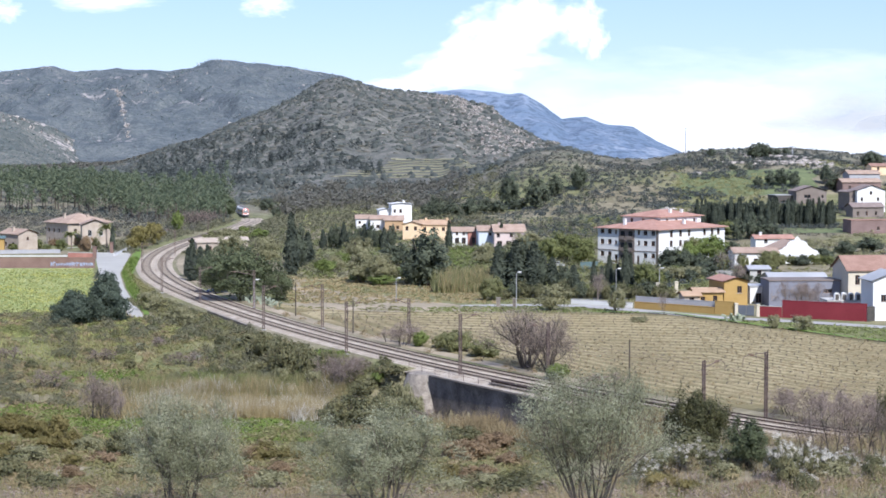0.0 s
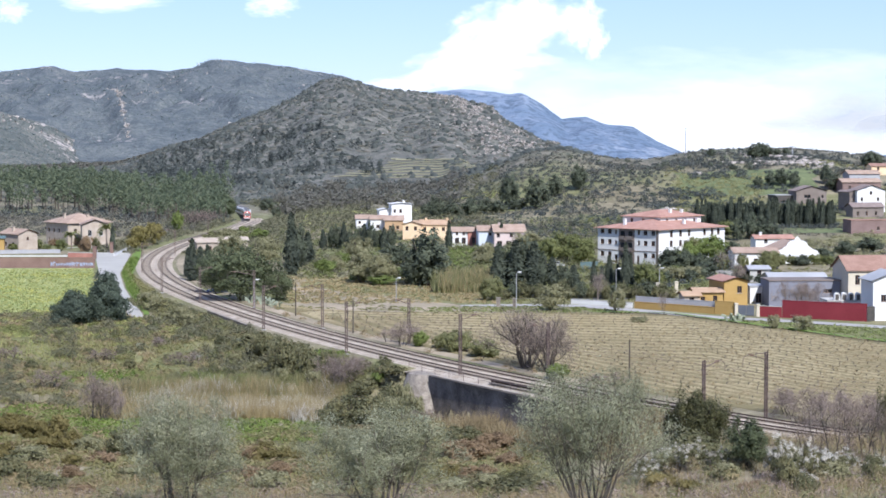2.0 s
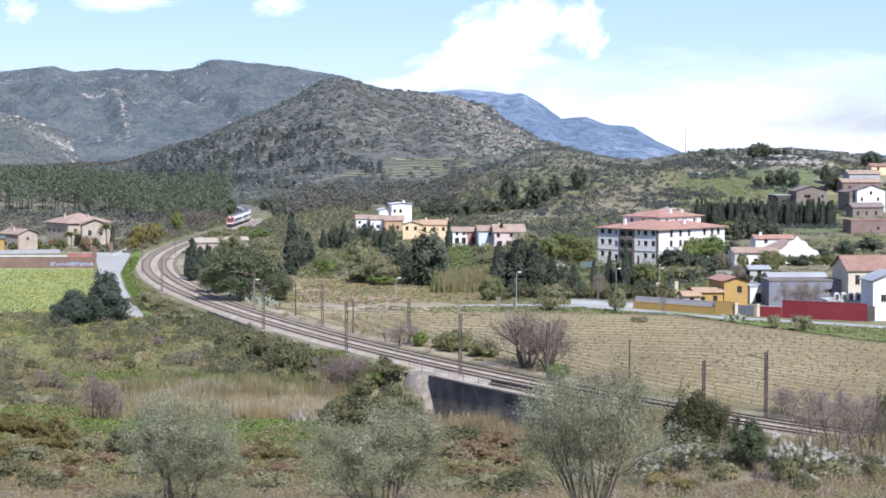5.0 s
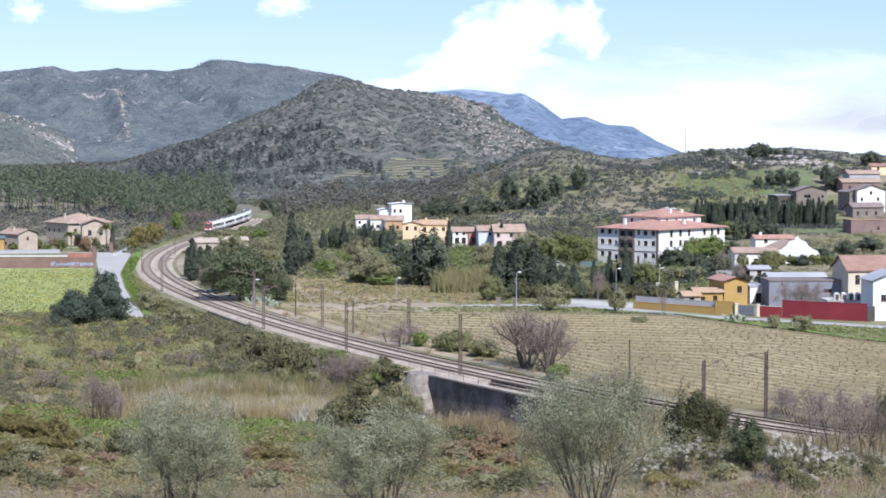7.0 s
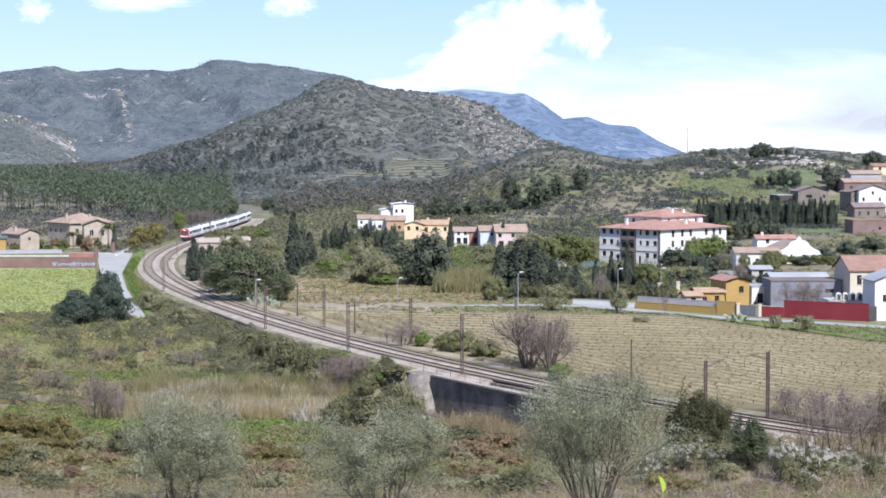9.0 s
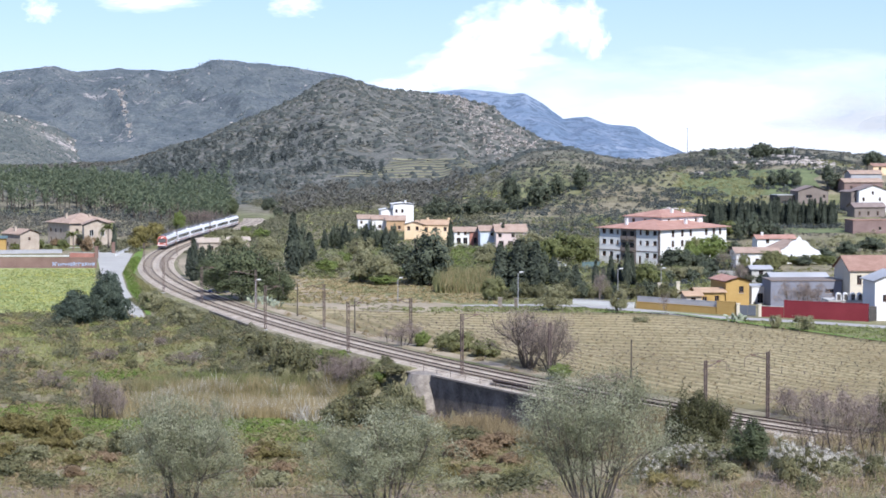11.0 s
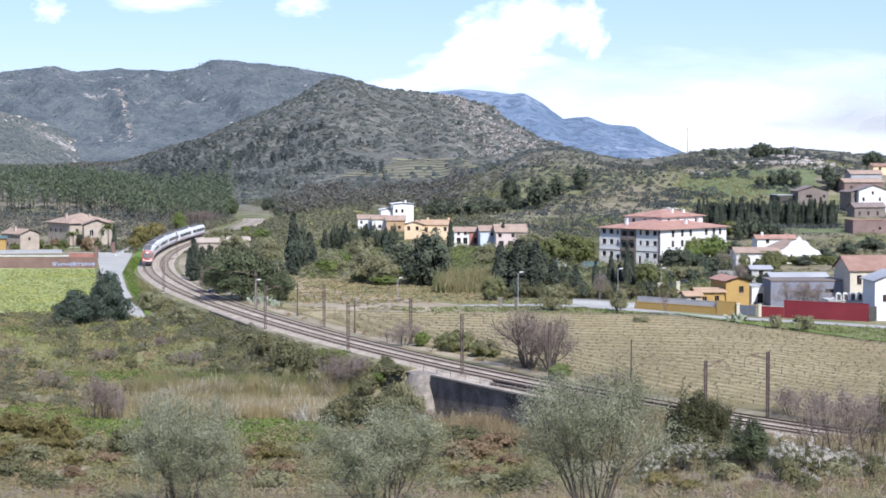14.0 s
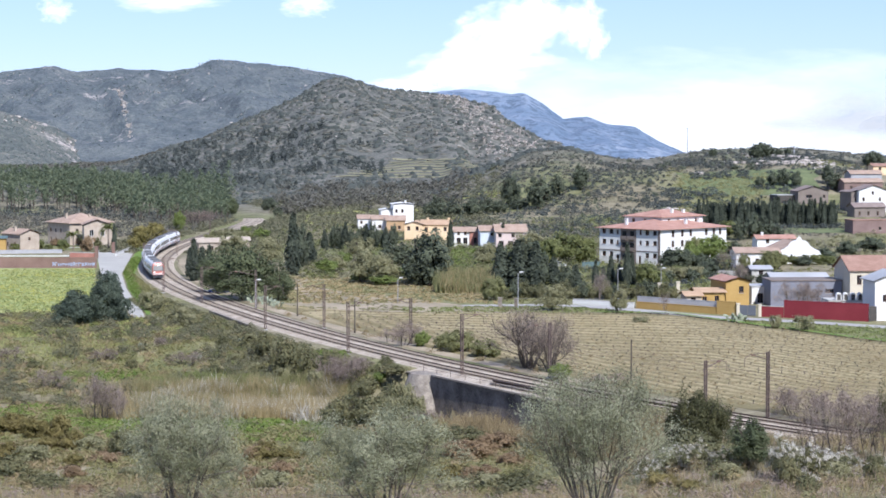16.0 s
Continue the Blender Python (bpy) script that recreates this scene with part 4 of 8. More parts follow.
strip("street", [(10.1, 413.7), (21.4, 418.2), (33.3, 415.2), (48.8, 418.2)], 14.0, M["asphalt"], "grey asphalt street below the cypresses", "road", 0.06)
strip("road", [(4.0, 392.0), (18.0, 394.0), (28.0, 391.5), (38.0, 382.5), (50.0, 368.6), (62.0, 360.8), (73.0, 353.0), (88.0, 341.0)], 4.6, M["pale_road"], "pale asphalt village road", "road")
strip("grass_path", [(30.0, 377.0), (43.2, 374.0), (48.7, 366.0), (57.6, 350.0), (64.5, 338.0), (68.8, 330.0), (78.0, 316.0)], 1.1, M["verge"], "bright green grass path along the vineyard", "path", 0.3)


# ---- buildings ----
def house(name, x, y, turn, length, depth, tall, wall_mat, roof_mat, label, windows=(), roof="gable", pitch=0.42, over=0.45, z=None, cat="house", frame_mat=None, chimney=(), win_w=1.0, win_h=1.3, base=2.5):
    """Front face along local x from the near corner, depth along local y. windows: (face, along, up[, w, h]) with face f, l, r."""
    z = ground_z(x, y) if z is None else z
    ob = thing(name, pose(x, y, z, 0, 0, turn), label, cat, "houses of the village" if cat == "house" else "")
    frame_mat = frame_mat or M["frame_brown"]
    th = 0.3
    faces = {"f": (length, pose(0, 0, 0)), "l": (depth, pose(0, depth, 0, 0, 0, -90)), "r": (depth, pose(length, 0, 0, 0, 0, 90)), "b": (length, pose(length, depth, 0, 0, 0, 180))}
    for key, (span, m) in faces.items():
        holes = []
        for w in windows:
            if w[0] == key:
                ww, hh = (w[3], w[4]) if len(w) > 3 else (win_w, win_h)
                holes.append((w[1] - ww / 2, w[2], w[1] + ww / 2, w[2] + hh))
        xs = sorted({0.0, span} | {v for h in holes for v in (h[0], h[2])})
        zs = sorted({-base, tall} | {v for h in holes for v in (h[1], h[3])})
        sol = Solid()
        for x0, x1 in zip(xs, xs[1:]):
            for z0, z1 in zip(zs, zs[1:]):
                cx, cz = (x0 + x1) / 2, (z0 + z1) / 2
                if not any(h[0] < cx < h[2] and h[1] < cz < h[3] for h in holes):
                    sol.add([(x0, 0, z0), (x1, 0, z0), (x1, 0, z1), (x0, 0, z1)], [(0, 1, 2, 3)])
        for x0, z0, x1, z1 in holes:
            sol.add([(x0, 0, z0), (x1, 0, z0), (x1, 0, z1), (x0, 0, z1), (x0, th, z0), (x1, th, z0), (x1, th, z1), (x0, th, z1)], [(0, 4, 5, 1), (1, 5, 6, 2), (2, 6, 7, 3), (3, 7, 4, 0)])
        if roof == "gable" and key in "lr" or roof == "gable_front" and key in "fb":
            sol.add([(0, 0, tall), (span, 0, tall), (span / 2, 0, tall + pitch * span / 2)], [(0, 1, 2)])
        child("wall", welded(sol.data("wall", wall_mat)), ob, m)
        for x0, z0, x1, z1 in holes:
            f = Solid()
            t = 0.07
            for bx in ((x0, z0, x1, z0 + t), (x0, z1 - t, x1, z1), (x0, z0, x0 + t, z1), (x1 - t, z0, x1, z1), ((x0 + x1) / 2 - t / 2, z0, (x0 + x1) / 2 + t / 2, z1)):
                f.box(bx[0], th - 0.14, bx[1], bx[2], th - 0.06, bx[3])
            win = child("window", f.data("window", frame_mat), ob, m)
            child("pane", Solid().add([(x0, th - 0.08, z0), (x1, th - 0.08, z0), (x1, th - 0.08, z1), (x0, th - 0.08, z1)], [(0, 1, 2, 3)]).data("pane", M["glass"]), win)
            if z0 > 0.5:
                child("sill", Solid().box(x0 - 0.1, -0.08, z0 - 0.1, x1 + 0.1, 0.02, z0 - 0.02).data("sill", M["concrete"]), win)
    L, D, o = length, depth, over
    sol = Solid()
    if roof == "flat":
        sol.box(-0.15, -0.15, tall, L + 0.15, D + 0.15, tall + 0.25)
    else:
        if roof == "gable":
            rise = pitch * D / 2
            e = [(-o, -o), (L + o, -o), (L + o, D + o), (-o, D + o)]
            ridge = [(-o, D / 2), (L + o, D / 2)]
        elif roof == "gable_front":
            rise = pitch * L / 2
            e = [(-o, D + o), (-o, -o), (L + o, -o), (L + o, D + o)]
            ridge = [(L / 2, D + o), (L / 2, -o)]
        else:
            rise = pitch * min(D, L) / 2
            k = min(D, L) / 2
            e = [(-o, -o), (L + o, -o), (L + o, D + o), (-o, D + o)]
            ridge = [(k, D / 2), (L - k, D / 2)] if L >= D else [(L / 2, k), (L / 2, D - k)]
        drop = pitch * o
        lo = tall - drop * (0.9 if roof != "hip" else 0.7)
        for up in (0.0, 0.16):
            v = [(p[0], p[1], lo + up) for p in e] + [(p[0], p[1], tall + rise + up) for p in ridge]
            if roof in ("gable", "gable_front"):
                sol.add(v, [(0, 1, 5, 4), (2, 3, 4, 5)])
            elif L >= D:
                sol.add(v, [(0, 1, 5, 4), (1, 2, 5), (2, 3, 4, 5), (3, 0, 4)])
            else:
                sol.add(v, [(0, 1, 4), (1, 2, 5, 4), (2, 3, 5), (3, 0, 4, 5)])
        n = len(e)
        v = [(p[0], p[1], lo + u) for u in (0, 0.16) for p in e]
        sol.add(v, [(i, (i + 1) % 4, 4 + (i + 1) % 4, 4 + i) for i in range(4) if roof == "hip" or i % 2 == 0])
        if roof == "hip":
            sol.add([(p[0], p[1], lo) for p in e], [(3, 2, 1, 0)])
    child("roof", sol.data("roof", roof_mat), ob)
    for cx, cy, ch in chimney:
        top = tall + ch
        st = Solid().box(cx - 0.35, cy - 0.35, tall, cx + 0.35, cy + 0.35, top).box(cx - 0.45, cy - 0.45, top, cx + 0.45, cy + 0.45, top + 0.12)
        child("chimney", st.data("chimney", wall_mat), ob)
    return ob


def win_row(face, start, stop, n, ups, w=1.0, h=1.3):
    return [(face, start + (stop - start) * (i / max(1, n - 1)), u, w, h) for u in ups for i in range(n)]


# the three-storey block: white walls round a brown bay, a raised upper storey behind
UPS = (2.1, 5.2, 8.0)
apart = house("apartment_block", 57.5, 515.7, 45, 29, 21, 9.6, M["white_wall"], M["tile_roof"],
              "white three-storey apartment block with brown bay and orange hip roof",
              [("l", u, z, 1.3, 1.3) for u in (1.6, 4.2, 16.6, 19.2) for z in UPS[1:]] + [("l", 14.3, z, 0.8, 1.3) for z in UPS[1:]] + [("l", u, 1.9, 1.3, 1.3) for u in (1.6, 4.2, 16.6, 19.2)] + [("l", u, 0.2, 0.9, 2.2) for u in (6.5, 14.1)] + [("l", 6.4, z, 0.7, 1.1) for z in UPS[1:]]
              + [("f", u, z, 1.2, 1.7) for u in (5.5, 9.5, 13.2, 20.0, 23.4, 26.2) for z in (1.9, 4.8, 7.5)], "hip", 0.2, 0.9, cat="apartment block", chimney=[(3, 14, 2.4), (16, 4, 2.2), (23, 5, 2.2)], win_w=0.95)
FACE_L = pose(0, 21, 0, 0, 0, -90)
child("bay", Solid().box(7.6, -0.18, -2, 12.9, 0.05, 9.5).data("bay", M["taupe_wall"]), apart, FACE_L, "brown rendered bay")
for z_ in (0.3, 3.6, 6.7):
    for u_ in (8.9, 11.6):
        lg = child("balcony", Solid().box(u_ - 0.95, -0.75, z_ - 0.15, u_ + 0.95, -0.15, z_ + 0.0).box(u_ - 0.95, -0.78, z_, u_ + 0.95, -0.72, z_ + 0.9).data("balcony", M["taupe_wall"]), apart, FACE_L)
        child("balcony_door", Solid().box(u_ - 0.7, -0.2, z_ + 0.05, u_ + 0.7, -0.183, z_ + 2.2).data("balcony_door", M["glass"]), lg)
child("corner_strip", Solid().box(20.2, -0.06, -2, 21.06, 0.05, 9.5).data("corner_strip", M["taupe_wall"]), apart, FACE_L)
child("string_course", Solid().box(-0.05, -0.1, 3.55, 7.55, 0.04, 3.75).box(12.95, -0.1, 3.55, 20.15, 0.04, 3.75).data("string_course", M["taupe_wall"]), apart, FACE_L)
for z_ in (3.4, 6.4):
    bal = child("terrace", Solid().box(10.8, -1.6, z_ - 0.2, 16.8, -0.02, z_).data("terrace", M["concrete"]), apart)
    child("balustrade", Solid().box(10.8, -1.62, z_, 16.8, -1.55, z_ + 0.95).data("balustrade", M["white_wall"]), bal)
ax, ay = 57.5, 515.7
house("upper_storey", ax + 2.0, ay + 13.5, 45, 18, 13, 12.4, M["white_wall"], M["tile_roof"], "raised upper storey of the white apartment block with orange roof",
      [("l", u, 10.6, 1.0, 1.2) for u in (3, 7, 10)] + [("f", u, 10.6, 1.0, 1.2) for u in (3, 7, 11, 15)], "hip", 0.24, 0.7, cat="apartment block", chimney=[(8, 3, 1.9), (13, 3, 1.7)])


def chapel():
    ob = house("chapel", 90.3, 525.1, 6, 11.6, 14, 3.4, M["white_wall"], M["old_tile"], "white chapel-like building with scrolled gable front", (), "gable_front", 0.42, 0.1, cat="chapel")
    half = [(6.1, -1.0), (6.1, 2.7), (5.3, 3.2), (4.4, 3.5), (3.9, 4.3), (3.1, 4.7), (2.5, 5.7), (1.7, 6.2), (0.9, 6.3), (0.55, 6.9), (0.0, 7.4)]
    ring = [(5.8 + x, z) for x, z in half] + [(5.8 - x, z) for x, z in half[-2::-1]]
    n = len(ring)
    v = [(x, y, z) for y in (-0.35, -0.02) for x, z in ring]
    f = [tuple(range(n)), tuple(range(2 * n - 1, n - 1, -1))] + [(i, i + n, (i + 1) % n + n, (i + 1) % n) for i in range(n)]
    child("facade", mesh_data("facade", v, f, M["white_wall"]), ob, None, "scrolled white gable facade")
    for u in (1.8, 3.7, 7.0, 10.0):
        w = child("window", Solid().box(u - 0.32, -0.42, 0.9, u + 0.32, -0.352, 2.6).data("window", M["frame_white"]), ob)
        child("pane", Solid().box(u - 0.24, -0.43, 0.98, u + 0.24, -0.425, 2.52).data("pane", M["glass"]), w)


chapel()
house("low_wing", 76.4, 506.6, 3, 11.5, 9, 4.0, M["white_wall"], M["old_tile"], "low white house with faded terracotta roof", win_row("f", 2, 9, 3, (1.2,)), "gable", 0.25)
house("rear_wing", 90.4, 560.0, 3, 11, 7, 4.9, M["white_wall"], M["tile_roof"], "white upper house with orange tiled roof", win_row("f", 3, 9, 2, (3.6,)), "gable", 0.25, z=-0.4, chimney=[(2, 3, 1.6)])
villa = house("villa", 81.2, 388.0, 5, 16, 11, 7.5, M["cream_wall"], M["brown_tile"], "cream two-storey house with brown tiled roof", [("f", 1.9, 4.6, 0.95, 1.9), ("f", 4.9, 4.2, 0.95, 2.3), ("f", 8.0, 4.6, 0.95, 1.9), ("f", 1.9, 1.0, 0.95, 1.9), ("f", 4.9, 1.0, 0.95, 1.9)], "gable", 0.46, z=-0.4)
house("white_store", 80.1, 360.5, 4, 8, 8, 7.4, M["white_wall"], M["metal_roof"], "white store building with pale metal roof", win_row("f", 2, 6, 2, (3.5,)), "gable_front", 0.4, z=-0.4)
house("ochre_house", 57.1, 392.5, 12, 5.0, 9, 5.0, M["ochre_wall"], M["tile_roof"], "ochre yellow house with tiled gable roof", [("f", 3.3, 2.6, 1.0, 1.4), ("l", 4, 1.0, 1.0, 1.8)], "gable_front", 0.3)
house("ochre_annex", 51.2, 391.1, 6, 5.6, 6, 2.9, M["ochre_wall"], M["peach_tile"], "low ochre annex beside the yellow house", [("f", 1.5, 1.0, 0.9, 1.0), ("f", 4.0, 0.3, 0.9, 1.9)], "gable", 0.2)
house("porch_house", 48.6, 388.5, 6, 3.2, 5, 2.4, M["beige_wall"], M["peach_tile"], "small beige outbuilding with tiled roof", [("f", 1.5, 0.2, 1.0, 1.8)], "gable", 0.25)
house("warehouse", 66.1, 392.0, 3, 14.5, 8, 5.0, M["blue_grey"], M["taupe_wall"], "blue-grey warehouse with dark flat roof", [("f", 12, 2.6, 1.8, 0.8)], "flat", z=-0.4, cat="warehouse")
house("shed", 69.4, 409.0, 2, 11.8, 9, 4.2, M["grey_wall"], M["metal_roof"], "long shed with white sheet roof", win_row("f", 2, 10, 4, (2.6,), 1.4, 0.8), "gable", 0.22, z=-0.4, cat="shed")
house("shed", 63.2, 398.0, 4, 3.6, 6, 3.4, M["white_wall"], M["metal_roof"], "small white lean-to shed", [("f", 1.8, 0.1, 1.2, 2.0)], "flat", z=-0.4, cat="shed")
house("shed", 72.2, 455.0, 2, 4.6, 6, 3.2, M["concrete"], M["grey_wall"], "grey block shed behind the yellow house", [("f", 2.2, 1.6)], "gable", 0.2, z=-0.4, cat="shed")
annex = house("annex", 74.0, 372.0, 3, 9.0, 6, 2.6, M["white_wall"], M["concrete"], "low white annex with flat roof", [("f", 2, 1.0), ("f", 6, 1.0)], "flat", z=-0.4)
for k_ in range(4):
    vx, vy = 75.8, 371.0
    vt = thing("roof_vent", pose(vx + k_ * 1.36, vy + 1.2, 2.4, 0, 0, 3), "white arched roof vent with dark opening", "vent", "roof vents")
    hood = Solid()
    arc = [(0.5 * math.cos(math.pi * i / 8), 0.95 + 0.55 * math.sin(math.pi * i / 8)) for i in range(9)]
    ring = [(0.5, 0.0)] + arc + [(-0.5, 0.0)]
    n_ = len(ring)
    hood.add([(x, y, z) for y in (0, 0.9) for x, z in ring], [tuple(range(n_)), tuple(range(2 * n_ - 1, n_ - 1, -1))] + [(i, i + n_, i + 1 + n_, i + 1) for i in range(n_ - 1)])
    child("hood", hood.data("hood", M["white_wall"]), vt)
    child("opening", Solid().box(-0.34, -0.03, 0.05, 0.34, -0.004, 1.15).data("opening", M["dark_trim"]), vt)
# the houses in the middle of the valley
house("white_house", -18.4, 720.0, 8, 7.6, 9, 6.3, M["white_wall"], M["white_wall"], "white two-storey house with low pitched roof", [("f", 1.2, 3.2, 0.9, 1.3), ("f", 3.4, 3.2, 0.9, 1.3), ("f", 1.2, 0.6, 0.9, 1.2)], "gable_front", 0.12, chimney=[(5, 4, 1.2)], z=2.64)
house("white_wing", -23.0, 722.0, 8, 4.8, 7, 4.2, M["white_wall"], M["white_wall"], "lower wing of the white house", [("f", 2.4, 0.6, 0.9, 1.2)], "gable_front", 0.2, z=2.55)
house("arcade_house", -30.5, 700.0, 5, 4.6, 8, 5.0, M["white_wall"], M["old_tile"], "white house with arched porch", [("f", 2.6, 0.5, 1.6, 2.1), ("f", 1.2, 3.2, 0.8, 1.0)], "gable", 0.3, z=-0.57)
house("beige_house", -25.1, 692.0, 4, 5.4, 8, 5.2, M["white_wall"], M["old_tile"], "pale village house with terracotta roof", [("f", 2.6, 2.0, 1.2, 1.2)], "gable", 0.3, z=-0.58)
house("tan_house", -20.0, 688.0, 2, 6.6, 8, 4.8, M["tan_wall"], M["old_tile"], "tan village house with terracotta roof", [("f", 2.0, 1.6, 1.0, 1.2), ("f", 4.6, 1.6, 1.0, 1.2)], "gable", 0.35, z=-0.39)
house("peach_house", -12.7, 642.0, -6, 6.0, 9, 5.0, M["peach_wall"], M["peach_tile"], "peach-yellow village house with pale tiled roof", [("f", 1.4, 3.0), ("f", 4.2, 3.0)], "gable_front", 0.3, z=0.01)
house("peach_house", -7.3, 644.0, -4, 9.6, 9, 4.9, M["peach_wall"], M["peach_tile"], "wide peach-coloured village house with chimneys", win_row("f", 1.8, 8, 3, (2.8,)), "gable", 0.3, z=-0.09, chimney=[(2, 4, 2.0), (9, 4, 2.0)])
house("terrace_house", 3.5, 608.0, 4, 5.0, 8, 4.2, M["white_wall"], M["old_tile"], "white terraced house with dark arcade", [("f", 1.4, 0.4, 1.3, 1.9), ("f", 3.5, 0.4, 1.3, 1.9), ("f", 1.4, 3.1, 0.8, 1.0), ("f", 3.5, 3.1, 0.8, 1.0)], "gable", 0.3, z=0.02)
house("terrace_house", 8.3, 608.0, 4, 3.6, 8, 4.2, M["brown_red"], M["old_tile"], "narrow brick-red terraced house", [("f", 1.8, 0.4, 1.0, 2.0)], "gable", 0.3, z=0.02)
house("terrace_house", 11.5, 600.0, 4, 5.2, 9, 4.9, M["pale_blue"], M["old_tile"], "pale blue-white terraced house", [("f", 3.6, 3.4, 0.8, 1.0)], "gable", 0.3, z=-0.06)
house("terrace_house", 16.2, 594.0, 4, 9.4, 10, 4.9, M["pink_wall"], M["old_tile"], "pinkish-white terraced house with brown roof and arched porches", [("f", u, 3.2, 1.0, 1.2) for u in (1.2, 5.2, 7.6)] + [("f", u, 0.2, 1.5, 1.9) for u in (1.6, 4.4, 7.2)], "gable", 0.4, z=-0.07, chimney=[(2, 5, 2.4)])
house("red_house", 137.2, 652.0, 8, 15, 8, 4.9, M["mauve_wall"], M["brown_tile"], "dull reddish-brown flat-roofed house on the hillside", [("f", 9.5, 1.6, 0.9, 1.2)], "flat", z=0.9)
house("hill_hut", 158.6, 800.0, 4, 5, 5, 3.6, M["taupe_wall"], M["brown_tile"], "dark stone hut among the trees", [("f", 2.4, 1.2)], "gable", 0.3)
# houses beyond the lane
house("stone_house", -116.9, 610.0, 38, 15, 15, 7.0, M["beige_wall"], M["old_tile"], "large beige stone house with terracotta hip roof", [("f", u, z, 1.0, 1.5) for u in (2.6, 7.6) for z in (0.6, 3.6)] + [("l", u, z, 0.9, 1.3) for u in (2, 5.5, 9) for z in (0.8, 3.8)], "hip", 0.36, 0.7, chimney=[(3, 8, 2.6), (9, 4, 2.4)])
house("house_wing", -110.6, 600.0, 14, 8.0, 8, 7.0, M["beige_wall"], M["old_tile"], "stone gabled wing of the beige house with white shutters", [("f", 2.3, 3.4, 1.2, 1.9), ("f", 5.7, 3.4, 1.2, 1.9), ("f", 4.0, 0.4, 1.2, 2.1)], "gable_front", 0.36, 0.6, frame_mat=M["frame_white"])
house("cottage", -125.9, 580.0, 45, 6.6, 10, 5.0, M["beige_wall"], M["old_tile"], "beige cottage with tiled gable roof", [("f", 3.2, 3.0, 0.8, 1.0), ("l", 3, 1.2), ("l", 7, 1.2)], "gable_front", 0.4, chimney=[(1.5, 5, 2.0)])
house("shed", -134.2, 575.0, 10, 5, 5, 4.0, M["ochre_wall"], M["fence_blue"], "ochre hut with green awning roof", [("f", 2.5, 0.6)], "gable", 0.2, cat="shed")
# farm roofs by the line
house("barn", -72.1, 575.0, 25, 9, 7, 3.0, M["beige_wall"], M["beige_wall"], "low barn with pale tiled roof near the line", [("f", 4, 0.6)], "gable", 0.3, cat="barn")
house("barn", -66.6, 589.7, 12, 8, 6, 2.8, M["beige_wall"], M["beige_wall"], "low farm shed with tiled roof", [("f", 4, 0.6)], "gable", 0.3, cat="barn")
# houses on the hillside
house("hill_house", 139.9, 768.0, 10, 12.5, 9, 6.6, M["taupe_wall"], M["grey_tile"], "grey-brown stone house on the hillside", [("f", 4.6, 3.8, 2.6, 1.3), ("f", 2.5, 0.6), ("f", 8.5, 0.6), ("f", 10.8, 3.8)], "gable_front", 0.3, z=5.93)
house("hill_annex", 132.2, 770.0, 14, 7.5, 8, 4.4, M["dark_trim"], M["metal_roof"], "dark low house with pale roof edge", [("f", 3.6, 1.4, 3.0, 1.0)], "flat", z=6.30)
house("hill_house", 153.9, 735.0, 16, 3.6, 9, 6.8, M["taupe_wall"], M["grey_tile"], "narrow brown hillside house", [("f", 1.8, 3.2, 0.7, 1.0)], "gable_front", 0.3, z=6.26)
house("hill_house", 156.4, 733.0, 8, 11, 9, 7.4, M["white_wall"], M["grey_tile"], "white house high on the hillside", [("f", 1.8, 3.4, 0.9, 1.3), ("f", 5.4, 5.8, 0.9, 1.2), ("f", 8.2, 3.4, 0.9, 1.3)], "gable_front", 0.35, z=6.34)
house("hill_house", 151.0, 715.0, 10, 12, 7, 4.4, M["taupe_wall"], M["grey_tile"], "low brown stone house below the white one", [("f", 2, 1.2, 0.8, 1.6), ("f", 5.4, 1.2, 0.8, 1.6), ("f", 9, 1.2, 0.8, 1.6)], "gable", 0.4, z=3.68)
house("hill_house", 162.6, 790.0, 6, 16, 9, 4.4, M["mauve_wall"], M["old_tile"], "terracotta house at the top of the village", win_row("f", 3, 13, 3, (1.6,)), "gable", 0.3, z=11.10)
house("hill_house", 168.4, 805.0, 6, 13, 9, 5.6, M["grey_wall"], M["old_tile"], "pale grey-white house at the top of the village", win_row("f", 4, 11, 3, (2.6,)), "gable", 0.3, z=13.00)
house("hill_house", 183.0, 830.0, 6, 7, 7, 2.8, M["peach_wall"], M["brown_tile"], "small peach house on the ridge", [("f", 3, 1.0)], "gable", 0.3, z=18.62)

# walls along the village road and round the left garden
def long_wall(name, x0, y0, x1, y1, tall, th, mat, label, cap=None, z=None):
    ob = thing(name, pose(x0, y0, ground_z(x0, y0) if z is None else z, 0, 0, math.degrees(math.atan2(y1 - y0, x1 - x0))), label, "wall")
    n = math.hypot(x1 - x0, y1 - y0)
    child("wall_body", Solid().box(0, 0, -1, n, th, tall).data("wall_body", mat), ob)
    child("coping", Solid().box(-0.05, -0.05, tall, n + 0.05, th + 0.05, tall + 0.12).data("coping", cap or M["concrete"]), ob)
    return ob


long_wall("red_wall", 64.4, 367.0, 78.6, 359.0, 3.2, 0.3, M["red_wall"], "long red rendered boundary wall", M["red_wall"])
long_wall("dark_red_fence", 60.4, 369.2, 64.3, 367.1, 2.0, 0.2, M["dark_red"], "dark red metal fence by the road")
long_wall("ochre_wall", 38.5, 387.4, 52.6, 374.4, 1.25, 0.3, M["ochre_wall"], "long ochre garden wall along the road", M["ochre_wall"])
long_wall("gate_wall", 52.7, 374.3, 56.0, 371.8, 2.5, 0.35, M["ochre_wall"], "taller ochre wall beside the driveway gate", M["ochre_wall"])
